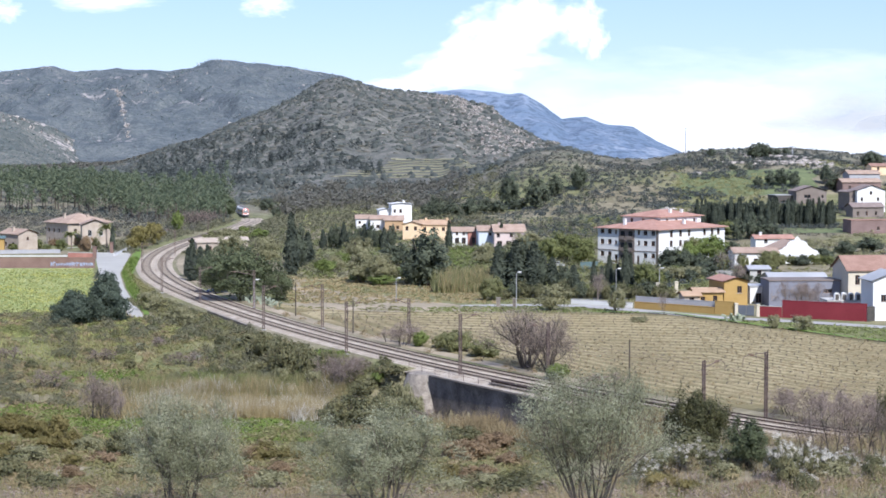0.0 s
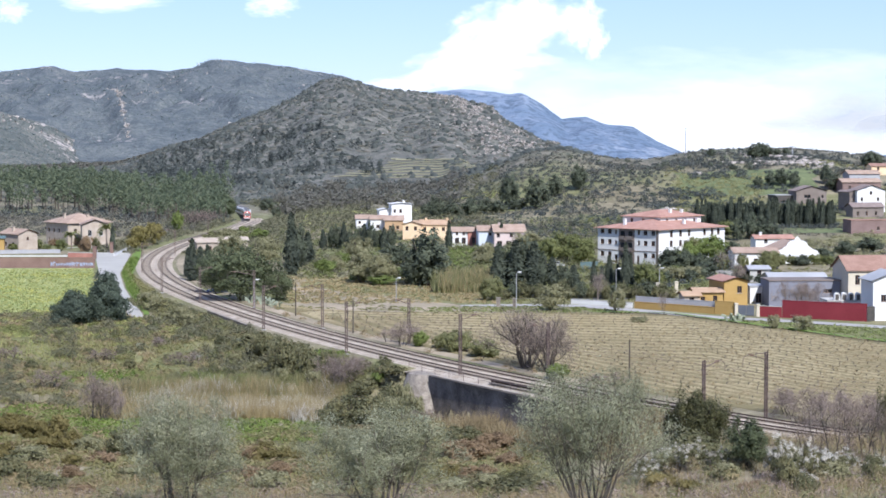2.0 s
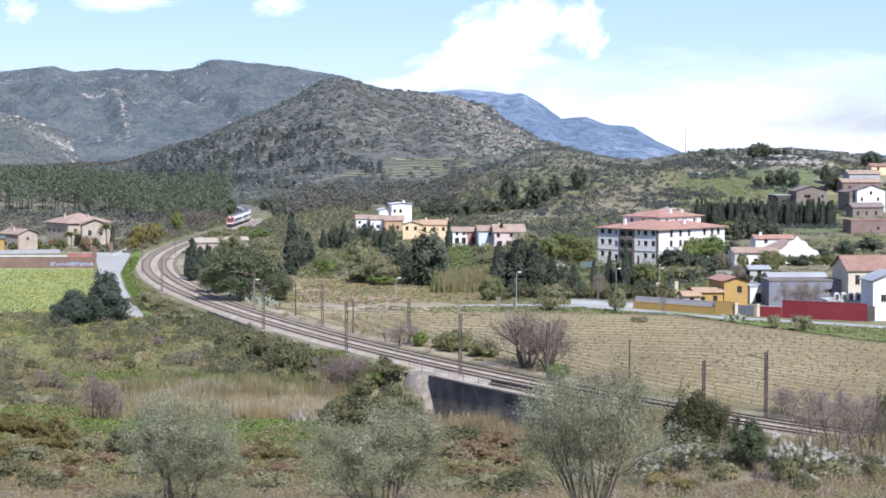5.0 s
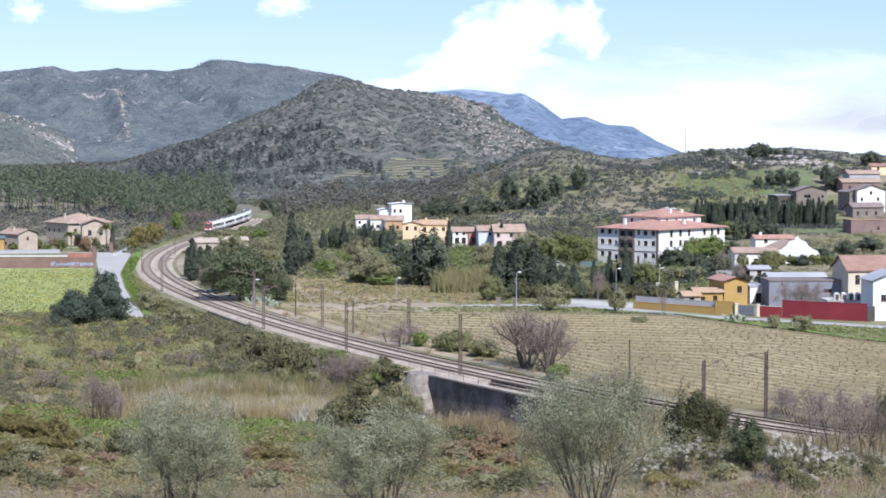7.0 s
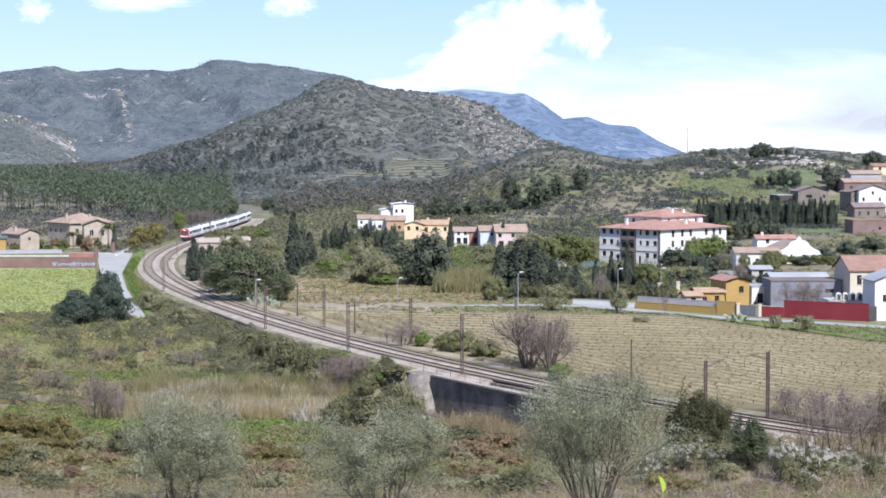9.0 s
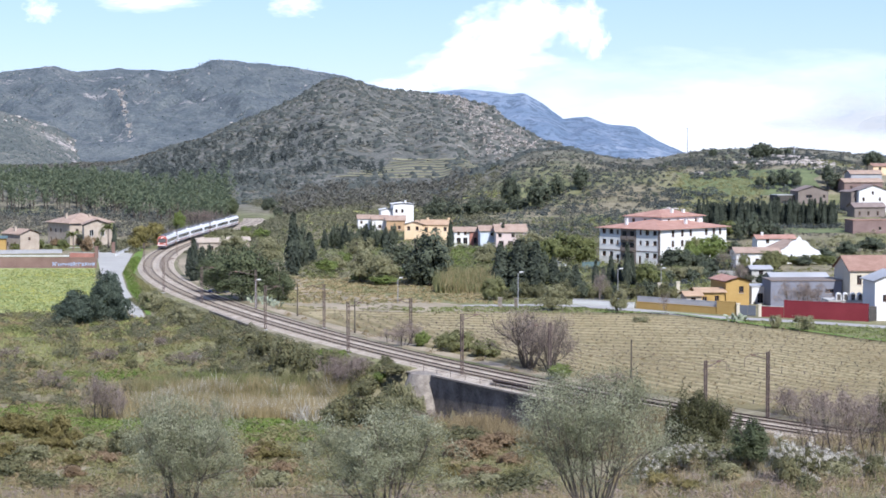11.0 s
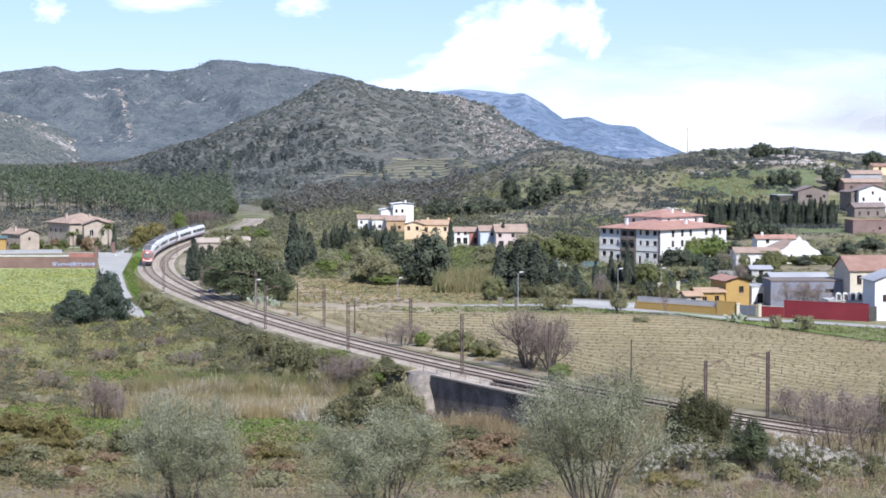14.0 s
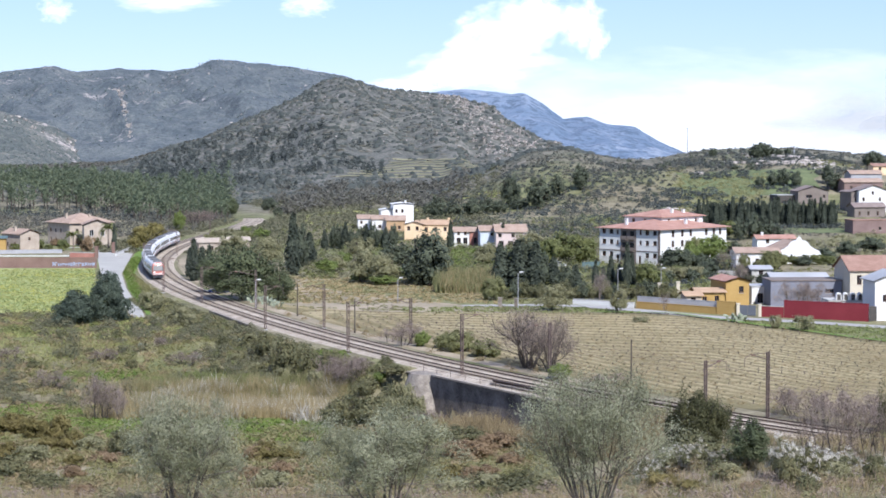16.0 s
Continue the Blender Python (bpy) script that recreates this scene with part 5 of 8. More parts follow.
wall_ = long_wall("garden_wall", -123.7, 504.4, -89.8, 504.4, 2.6, 0.4, M["brown_wall"], "brown boundary wall with faded blue painted lettering", M["brown_wall"])
# unreadable painted lettering: bars of several widths
rng_ = np.random.RandomState(3)
at_ = 22.46
while at_ < 33.04:
    w_ = rng_.uniform(0.3, 0.75)
    h_ = rng_.uniform(0.7, 1.25)
    child("painted_bar", Solid().box(at_, -0.012, 0.45, at_ + w_ * 0.35, -0.004, 0.45 + h_).box(at_ + w_ * 0.35, -0.012, 0.45 + h_ * rng_.uniform(0, 0.7), at_ + w_, -0.004, 0.6 + h_ * 0.75).data("painted_bar", M["paint_blue"]), wall_)
    at_ += w_ + 0.16
long_wall("pale_terrace_wall", -135.5, 552.9, -106.3, 552.9, 0.3, 0.4, M["white_wall"], "low pale terrace wall of the garden")
long_wall("garden_fence", -138.1, 563.7, -111.4, 569.3, 1.0, 0.1, M["grey_wall"], "grey garden fence behind the pale wall", M["grey_wall"])
long_wall("path_wall", -93.2, 555.5, -94.4, 595.8, 0.8, 0.3, M["white_wall"], "low white wall beside the garden path")
long_wall("brick_wall", -105.0, 547.6, -97.5, 545.0, 1.4, 0.4, M["brown_red"], "low brick-red wall beside the gate")


def pillar(x, y, tall, w, mat, label):
    ob = thing("gate_pillar", pose(x, y, ground_z(x, y) - 0.1), label, "pillar", "gate pillars")
    child("shaft", Solid().box(-w / 2, -w / 2, 0, w / 2, w / 2, tall).data("shaft", mat), ob)
    child("cap", Solid().box(-w / 2 - 0.1, -w / 2 - 0.1, tall, w / 2 + 0.1, w / 2 + 0.1, tall + 0.18).data("cap", mat), ob)


for x_, y_ in ((-97.0, 545.0), (-96.4, 569.3)):
    pillar(x_, y_, 3.2, 0.9, M["brown_wall"], "tall brown gate pillar beside the lane")
for x_, y_ in ((11.4, 388.5), (14.6, 387.2)):
    pillar(x_, y_, 2.0, 0.8, M["stone"], "pale stone gate pillar by the road")
for x_, y_ in ((56.4, 371.5), (60.2, 369.3)):
    pillar(x_, y_, 2.3, 0.55, M["cream_wall"], "cream gate pillar of the yellow house")
for x_, y_ in ((47.1, 422.8), (51.5, 426.0)):
    pillar(x_, y_, 2.4, 0.7, M["cream_wall"], "pale gate pillar by the hedge")
gx, gy = 56.7, 371.3
gate = thing("metal_gate", pose(gx, gy, -0.4, 0, 0, -30), "grey sheet metal driveway gate", "gate")
child("gate_leaf", Solid().box(0, 0, 0.1, 1.6, 0.06, 2.0).data("gate_leaf", M["gate_grey"]), gate)
child("gate_leaf", Solid().box(1.66, 0, 0.1, 3.2, 0.06, 2.0).data("gate_leaf", M["gate_grey"]), gate)
gx, gy = 78.7, 358.9
gate = thing("metal_gate", pose(gx, gy, -0.4, 0, 0, -3), "dark sheet metal gate beside the red wall", "gate")
child("gate_leaf", Solid().box(0, 0, 0.1, 1.4, 0.08, 2.8).data("gate_leaf", M["dark_trim"]), gate)
long_wall("wall_railing", 38.8, 387.9, 52.8, 375.0, 2.3, 0.1, M["grey_wall"], "grey screen fence above the ochre wall", M["grey_wall"])
long_wall("road_parapet", 26.5, 397.0, 38.0, 388.0, 1.0, 0.4, M["white_wall"], "low white parapet beside the road")
long_wall("pale_wall", 62.4, 481.2, 71.5, 477.2, 1.2, 0.4, M["concrete"], "pale boundary wall behind the hedge")
long_wall("net_fence", 35.9, 502.2, 40.7, 504.4, 1.8, 0.06, M["fence_blue"], "teal mesh fence of a court", M["fence_blue"])


def lamp_post(x, y, tall, label="grey street lamp with pale head"):
    ob = thing("street_lamp", pose(x, y, ground_z(x, y)), label, "street lamp", "street lamps")
    child("pole", Solid().tube((0, 0, -0.3), (0, 0, tall), 0.09, 0.06, 8).data("pole", M["grey_wall"]), ob)
    child("arm", Solid().tube((0, 0, tall - 0.05), (0.5, 0, tall + 0.12), 0.045, 0.04, 6).data("arm", M["grey_wall"]), ob)
    child("lamp_head", Solid().box(0.3, -0.18, tall + 0.05, 1.0, 0.18, tall + 0.25).data("lamp_head", M["frame_white"]), ob)


for x_, y_, h_ in ((14.9, 385.9, 7.2), (-9.3, 400.7, 5.0), (35.9, 399.3, 7.0), (-37.3, 387.2, 5.6), (48.3, 430.7, 5.0)):
    lamp_post(x_, y_, h_)


M["pear_pad"] = surface("pear_pad", (0.17, 0.20, 0.13), (0.34, 0.36, 0.27), 3, 0.7, relief=0.01)


def prickly_pear(seed):
    """Flat oval pads growing out of one another."""
    rng = np.random.RandomState(seed)
    ob = thing("prickly_pear", Matrix.Identity(4), "pale green prickly pear cactus beside the railway", "cactus", "prickly pears")
    n = 9
    rim = [(0.17 * math.cos(6.2832 * i / n), 0.23 + 0.24 * math.sin(6.2832 * i / n)) for i in range(n)]
    v = [(x, 0.0, z) for x, z in rim] + [(0, -0.04, 0.23), (0, 0.04, 0.23)]
    pad = mesh_data("pad", v, [(i, (i + 1) % n, n) for i in range(n)] + [((i + 1) % n, i, n + 1) for i in range(n)], M["pear_pad"])
    tips = [pose(rng.uniform(-0.7, 0.7), rng.uniform(-0.4, 0.4), -0.05, rng.uniform(-20, 20), rng.uniform(-25, 25), rng.uniform(0, 180)) for _ in range(6)]
    for gen in range(3):
        grown = []
        for m in tips:
            child("pad", pad, ob, m)
            for _ in range(2 if gen == 0 else 1):
                grown.append(m @ pose(rng.uniform(-0.1, 0.1), 0, 0.42, rng.uniform(-30, 30), rng.uniform(-45, 45), rng.uniform(-70, 70)))
        tips = grown
    return ob


def plant_pears():
    ob = prickly_pear(6)
    for k, (x, y, size) in enumerate([(-41.3, 404.0, 1.5), (-38.6, 399.0, 1.3), (-36.4, 396.0, 1.6), (-34.8, 392.0, 1.4), (-33.2, 389.0, 1.2), (-58.9, 467.0, 1.4), (-40.1, 319.0, 0.9), (-34.6, 331.0, 0.8), (53.6, 358.0, 1.5), (54.8, 357.2, 1.3), (-51.5, 330.0, 0.8), (-3.0, 262.0, 1.2)]):
        c = copy_thing(ob, pose(x, y, ground_z(x, y), 0, 0, k * 47))
        c.scale = (size, size, size)
    for c in (*ob.children_recursive, ob):
        bpy.data.objects.remove(c)


plant_pears()
long_wall("drain_wall", -45.4, 377.0, -34.9, 348.0, 0.7, 0.5, M["stone"], "low stone drain wall on the railway bank", M["stone"], z=-0.75)


def antenna(x, y, z, tall):
    ob = thing("power_pole", pose(x, y, z), "tall slim power pole on the ridge", "pole", "power poles")
    child("shaft", Solid().tube((0, 0, -1.5), (0, 0, tall), 0.3, 0.2, 6).data("shaft", M["grey_wall"]), ob)
    child("crossarm", Solid().box(-1.5, -0.08, tall - 0.5, 1.5, 0.08, tall - 0.35).data("crossarm", M["grey_wall"]), ob)


for x_, y_, top_ in ((115.74, 925, 38.31), (162.79, 905, 29.84)):
    g_ = ground_z(x_, y_)
    antenna(x_, y_, g_, top_ - g_)


def parked_car(x, y, turn, mat, label):
    ob = thing("parked_car", pose(x, y, ground_z(x, y), 0, 0, turn), label, "car", "parked cars")
    prof = [(-2.1, 0.35), (-2.15, 0.8), (-1.3, 0.95), (-0.7, 1.45), (0.9, 1.48), (1.7, 0.98), (2.15, 0.85), (2.15, 0.35)]
    n = len(prof)
    v = [(x_, y_, z_) for y_ in (-0.85, 0.85) for x_, z_ in prof]
    child("body", mesh_data("body", v, [tuple(range(n)), tuple(range(2 * n - 1, n - 1, -1))] + [(i, i + n, (i + 1) % n + n, (i + 1) % n) for i in range(n)], mat), ob)
    for sy in (-0.862, 0.862):
        child("side_window", Solid().box(-0.75, sy - 0.008, 1.0, 1.0, sy + 0.008, 1.38).data("side_window", M["glass"]), ob)
    for sx in (-1.35, 1.35):
        for sy in (-0.8, 0.8):
            w = child("wheel", Solid().tube((sx, sy - 0.1, 0.32), (sx, sy + 0.1, 0.32), 0.32, 0.32, 12).data("wheel", M["dark_trim"]), ob)
            child("rim", Solid().tube((sx, sy - 0.11, 0.32), (sx, sy + 0.11, 0.32), 0.18, 0.18, 8).data("rim", M["metal_roof"]), w)


parked_car(-48.9, 424.4, 25, M["car_blue"], "dark blue parked car under the pines")
parked_car(30.1, 511.1, 10, M["metal_roof"], "silver car parked by the teal fence")

# ---- plants ----
def limb(sol, rng, a, d, length, r, depth, bend=0.35, kids=3, up=0.1):
    """A limb that forks; returns the tips."""
    a, d = Vector(a), Vector(d).normalized()
    tips = []
    seg = 3
    for i in range(seg):
        d = (d + Vector(rng.normal(size=3) * bend * 0.4) + Vector((0, 0, up))).normalized()
        b = a + d * (length / seg)
        r1 = r * (1 - 0.35 / seg)
        sol.tube(a, b, r, r1, 5 if r > 0.05 else 3, False)
        a, r = b, r1
        if depth and i:
            for _ in range(kids - 1):
                nd = (d + Vector(rng.normal(size=3) * 0.75)).normalized()
                tips += limb(sol, rng, a, nd, length * rng.uniform(0.5, 0.75), r * 0.55, depth - 1, bend, kids, up)
    if not depth:
        return [tuple(a)]
    tips += limb(sol, rng, a, d, length * 0.7, r * 0.7, depth - 1, bend, kids, up)
    return tips


def build_tree(name, seed, tall, wide, leaf_mat, label, leaves, leaf, clumps, trunk=0.25, bark=None, lift=0.5, flat=0.5, cat="tree", group="trees", long=1.0, stems=1, spread=0.32, depth=1, cone=0.0, lean=0.0, hollow=0.55):
    """A tree about the origin: trunk with limbs, and a crown of many small leaves in clumps."""
    rng = np.random.RandomState(seed)
    ob = thing(name, Matrix.Identity(4), label, cat, group)
    sol = Solid()
    for k in range(stems):
        an = 6.28 * k / stems + rng.uniform(0, 1)
        lean = 0.45 if stems > 1 else 0.05
        limb(sol, rng, (0.15 * math.cos(an) * (stems > 1), 0.15 * math.sin(an) * (stems > 1), -0.3), (lean * math.cos(an), lean * math.sin(an), 1), tall * 0.55, trunk / (1 + 0.4 * (stems > 1)), depth, 0.3)
    if stems > 1:
        sol.tube((0, 0, -0.45), (0, 0, 0.12), 0.3, 0.22, 7)
    child("trunk", sol.data("trunk", bark or M["bark"]), ob)
    rz = tall * flat
    p, out = clumped(rng, leaves, clumps, wide / 2, wide / 2, rz, hollow, spread)
    p[:, 2] += tall - rz * 0.98
    p[:, 2] = np.maximum(p[:, 2], 0.08 * tall)
    if cone:
        p[:, :2] *= (1 + 0.5 * cone - cone * np.clip(p[:, 2] / tall, 0, 1))[:, None]
    child("crown", leaf_data("crown", pieces(rng, p, leaf, long, lean, out), leaf_mat), ob)
    return ob


def build_cypress(seed, tall, wide, label):
    rng = np.random.RandomState(seed)
    ob = thing("cypress", Matrix.Identity(4), label, "cypress", "cypresses")
    child("trunk", Solid().tube((0, 0, -0.3), (0, 0, tall * 0.6), 0.16, 0.08).data("trunk", M["bark"]), ob)
    n = 1350
    h = rng.uniform(0.02, 1, n)
    r = wide / 2 * np.clip(np.minimum(1, (1 - h) * 1.7) ** 0.85, 0.05, 1) * np.minimum(1, 0.6 + h * 2) * rng.uniform(0.55, 1.08, n)
    an = rng.uniform(0, 6.283, n)
    p = np.stack([r * np.cos(an), r * np.sin(an), h * tall], 1)
    child("crown", leaf_data("crown", pieces(rng, p, 0.23, 1.8, 0.7, np.stack([np.cos(an), np.sin(an), 0 * an + 0.35], 1)), M["cypress_leaf"]), ob)
    return ob


# ---- planting ----
SIZES = {}


def kind_of(key, ob, wide, tall):
    SIZES[key] = (ob, wide, tall)


def put(key, x, y, wide, top, turn=None, sink=0.1):
    """A copy of a kind of plant, that wide, its top at the height top."""
    ob, w, h = SIZES[key]
    z = ground_z(x, y)
    m = pose(x, y, z - sink, 0, 0, (x * 37 + y * 11) % 360 if turn is None else turn)
    c = copy_thing(ob, m)
    k = wide / w
    c.scale = (k, k, max(0.35 * k, (top - z + sink) / h))
    return c


def build_olive(name, seed, tall, wide, label, stems, leaves, spread, low):
    """An olive with many thin stems fanning from the ground; its leaves hang in tufts about the limbs' ends."""
    rng = np.random.RandomState(seed)
    ob = thing(name, Matrix.Identity(4), label, "olive tree", "olive trees")
    sol = Solid()
    tips = []
    for k in range(stems):
        an = 6.283 * k / stems + rng.uniform(0, 0.6)
        lean = rng.uniform(0.15, 0.75)
        tips += limb(sol, rng, (0.6 * math.cos(an), 0.6 * math.sin(an), -0.3), (lean * math.cos(an), lean * math.sin(an), 1), tall * 0.5, rng.uniform(0.05, 0.085), 2, 0.3, 3, 0.1)
    t = np.array(tips)
    side_ = wide / 2.3 / max(0.1, np.percentile(np.abs(t[:, :2]), 95))
    up_ = 0.96 * tall / np.percentile(t[:, 2], 97)
    k = np.array([side_, side_, up_])
    sol.v = [tuple(np.array(v) * k) for v in sol.v]
    t = t * k
    child("trunk", sol.data("trunk", M["stem_bark"]), ob)
    t = t[(t[:, 2] > low * tall) & (t[:, 2] < 1.05 * tall)]
    fill = rng.randint(0, len(t), 60)
    t = np.concatenate([t, t[fill] * np.array([0.7, 0.7, 0.85])])
    w = rng.randint(0, len(t), leaves)
    big = rng.uniform(0.5, 1.35, len(t))[w][:, None]
    p = t[w] + rng.normal(size=(leaves, 3)) * np.array([spread, spread, spread * 1.1]) * big
    p[:, 2] = np.maximum(p[:, 2], 0.1)
    out = (p - t[w]) * 2.0 + (p - np.array([0, 0, 0.45 * tall])) * 0.12
    child("crown", leaf_data("crown", pieces(rng, p, 0.031, 2.3, 0.3, out), M["olive_leaf"]), ob)
    return ob


kind_of("olive", build_olive("olive_tree", 1, 6.6, 8.2, "grey-green olive tree with many thin stems", 20, 44000, 0.34, 0.14), 8.2, 6.6)
kind_of("bushy", build_olive("olive_bush", 2, 6.0, 7.4, "dense grey-green olive bush on the slope", 13, 50000, 0.30, 0.16), 7.4, 6.0)
kind_of("bigshrub", build_tree("evergreen_shrub", 24, 4.6, 4.6, M["night_leaf"], "large dense dark evergreen shrub", 9500, 0.07, 130, 0.09, long=1.6, flat=0.56, cat="shrub", group="shrubs", stems=4, spread=0.28), 4.6, 4.6)
kind_of("willow", build_tree("willow_tree", 25, 5.0, 6.0, M["willow_leaf"], "wispy grey-yellow willow in young leaf", 4600, 0.15, 60, 0.16, flat=0.5, long=2.2, lean=0.5, spread=0.3), 6.0, 5.0)
kind_of("broom", build_tree("broom_bush", 21, 2.2, 2.6, M["broom_leaf"], "ochre-yellow broom bush on the dry slope", 3200, 0.085, 46, 0.04, flat=0.56, cat="shrub", group="broom bushes", long=2.0, stems=5), 2.6, 2.2)
kind_of("rust", build_tree("rust_bush", 22, 1.6, 2.8, M["rust_leaf"], "low rust-brown dry bush", 2600, 0.075, 46, 0.04, flat=0.6, cat="shrub", group="dry bushes", long=2.0, stems=5), 2.8, 1.6)


def build_palm(seed, tall, wide):
    rng = np.random.RandomState(seed)
    ob = thing("palm_tree", Matrix.Identity(4), "small palm tree with arching green fronds", "palm", "palms")
    child("trunk", Solid().tube((0, 0, -0.3), (0, 0, tall * 0.7), 0.22, 0.16).data("trunk", M["pale_bark"]), ob)
    for k in range(22):
        an, rise_ = 6.283 * k / 22 * 2.4, rng.uniform(0.1, 1.1)
        q = []
        for i in range(26):
            t = i / 26
            c = np.array([math.cos(an) * t, math.sin(an) * t, rise_ * t - 0.95 * t * t]) * wide / 2 + np.array([0, 0, tall * 0.72])
            for sd in (-1, 1):
                e = c + np.array([-math.sin(an) * sd + 0.5 * math.cos(an), math.cos(an) * sd + 0.5 * math.sin(an), -0.45]) * 0.5 * (1 - 0.6 * t)
                q.append([c + np.array([0, 0, 0.05]), e, c - np.array([math.cos(an), math.sin(an), 0]) * 0.1])
        child("frond", leaf_data("frond", np.array(q), M["green_leaf"]), ob)
    return ob


kind_of("palm", build_palm(23, 5.0, 4.6), 4.6, 5.0)
kind_of("holm", build_tree("holm_oak", 5, 5.0, 5.6, M["blue_leaf"], "dense dark green evergreen oak", 12000, 0.12, 150, 0.2, flat=0.56, cone=0.7, lean=0.5, long=1.6, spread=0.30), 5.6, 5.0)
kind_of("pine", build_tree("pine_tree", 6, 8.5, 9.0, M["umbrella_leaf"], "broad green stone pine", 8500, 0.19, 90, 0.25, flat=0.5, spread=0.3), 9.0, 8.5)
kind_of("dark", build_tree("dark_tree", 7, 7.0, 5.5, M["dark_leaf"], "dark evergreen tree with dense crown", 2500, 0.26, 60, 0.2, flat=0.5, long=1.2), 5.5, 7.0)
kind_of("fresh", build_tree("fresh_tree", 8, 4.5, 5.0, M["bright_leaf"], "tree in fresh spring green", 4500, 0.16, 44, 0.15, flat=0.46), 5.0, 4.5)
kind_of("green", build_tree("green_tree", 12, 5.5, 5.5, M["green_leaf"], "leafy mid-green garden tree", 3200, 0.21, 50, 0.15, flat=0.47), 5.5, 5.5)
kind_of("grey", build_tree("grey_tree", 9, 5.0, 6.0, M["grey_leaf"], "grey-green bushy tree with rounded crown", 4600, 0.17, 50, 0.18, flat=0.48), 6.0, 5.0)
kind_of("ochre", build_tree("ochre_tree", 10, 6.0, 6.0, M["ochre_leaf"], "tree in ochre-yellow young leaf", 4500, 0.2, 40, 0.18, flat=0.46), 6.0, 6.0)
kind_of("cyp", build_cypress(11, 9.0, 2.2, "tall dark slender cypress"), 2.2, 9.0)
kind_of("shrub", build_tree("shrub", 13, 2.6, 4.0, M["grey_leaf"], "rounded grey-green shrub in rough grass", 1600, 0.155, 40, 0.05, flat=0.5, cat="shrub", group="shrubs", stems=4), 4.0, 2.6)
kind_of("dshrub", build_tree("shrub", 14, 3.0, 4.2, M["dusk_leaf"], "dense dark green evergreen shrub", 2100, 0.155, 50, 0.06, flat=0.6, cat="shrub", group="shrubs", stems=4), 4.2, 3.0)
def build_blossom(seed, tall, wide):
    """A dark shrub whose shoots end in whitish blossom."""
    ob = build_tree("blossom_shrub", seed, tall, wide, M["dusk_leaf"], "dark shrub with whitish blossom on its shoots", 2400, 0.07, 40, 0.05, flat=0.5, cat="shrub", group="blossoming shrubs", stems=5, long=1.8, lean=0.3)
    rng = np.random.RandomState(seed + 1)
    p, out = clumped(rng, 2600, 64, wide / 2, wide / 2, tall * 0.5, 0.8, 0.17)
    p[:, 2] = np.maximum(p[:, 2] + tall * 0.54, 0.12 * tall)
    child("blossom", leaf_data("blossom", pieces(rng, p, 0.042, 1.6, 0.4, out), M["blossom"]), ob, None, "whitish blossom")
    return ob


kind_of("pshrub", build_blossom(15, 2.4, 3.2), 3.2, 2.4)
kind_of("conifer", build_tree("young_pine", 31, 4.6, 2.8, M["umbrella_leaf"], "young green pine with open branches", 7000, 0.05, 70, 0.09, flat=0.5, cone=1.15, lean=0.2, long=2.4, spread=0.26, hollow=0.25), 2.8, 4.6)


def build_bare(name, seed, tall, wide, label, depth=3, stems=5, mat=None, r=0.12, twigs=2600, tw=0.05):
    """A leafless tree: forked limbs and a haze of fine twigs at their tips."""
    rng = np.random.RandomState(seed)
    ob = thing(name, Matrix.Identity(4), label, "tree", "bare trees")
    sol = Solid()
    tips = []
    for k in range(stems):
        an = 6.28 * k / stems + rng.uniform(0, 0.8)
        lean = 0.2 + 0.5 * rng.uniform() if stems > 1 else 0.02
        tips += limb(sol, rng, (0.2 * math.cos(an), 0.2 * math.sin(an), -0.3), (lean * math.cos(an), lean * math.sin(an), 1), tall * 0.42, r, depth, 0.35, 3, 0.12)
    t = np.array(tips)
    k = np.array([wide / 2 / max(0.1, np.percentile(np.abs(t[:, :2]), 96)), wide / 2 / max(0.1, np.percentile(np.abs(t[:, :2]), 96)), tall / t[:, 2].max()])
    sol.v = [tuple(np.array(v) * k) for v in sol.v]
    t = t * k
    child("trunk", sol.data("trunk", mat or M["bark"]), ob)
    c = t[rng.randint(0, len(t), twigs)] + rng.normal(size=(twigs, 3)) * 0.06 * tall
    a = rng.normal(size=(twigs, 3)) + np.array([0, 0, 0.9])
    a /= np.linalg.norm(a, axis=1)[:, None]
    b = np.cross(a, rng.normal(size=(twigs, 3)))
    b /= np.linalg.norm(b, axis=1)[:, None]
    ln = (tall * 0.07 * rng.uniform(0.5, 1.3, twigs))[:, None]
    child("crown", leaf_data("crown", np.stack([c - a * ln + b * tw * 0.4, c + a * ln, c - a * ln - b * tw * 0.4], 1), M["twig"]), ob)
    kind_of(seed, ob, wide, tall)
    return ob


build_bare("bare_tree", 101, 7.5, 10.0, "leafless brownish tree with many forked limbs", 3, 6, r=0.16)
build_bare("bare_sapling", 102, 6.0, 3.0, "thin leafless sapling beside the railway", 2, 2, r=0.085, twigs=500)
build_bare("bare_thicket", 103, 4.0, 6.0, "low purplish leafless thicket", 2, 5, r=0.05, twigs=2400)
build_bare("street_tree", 104, 5.5, 3.6, "small leafless street tree with pale trunk", 2, 1, M["pale_bark"], 0.12, 900)

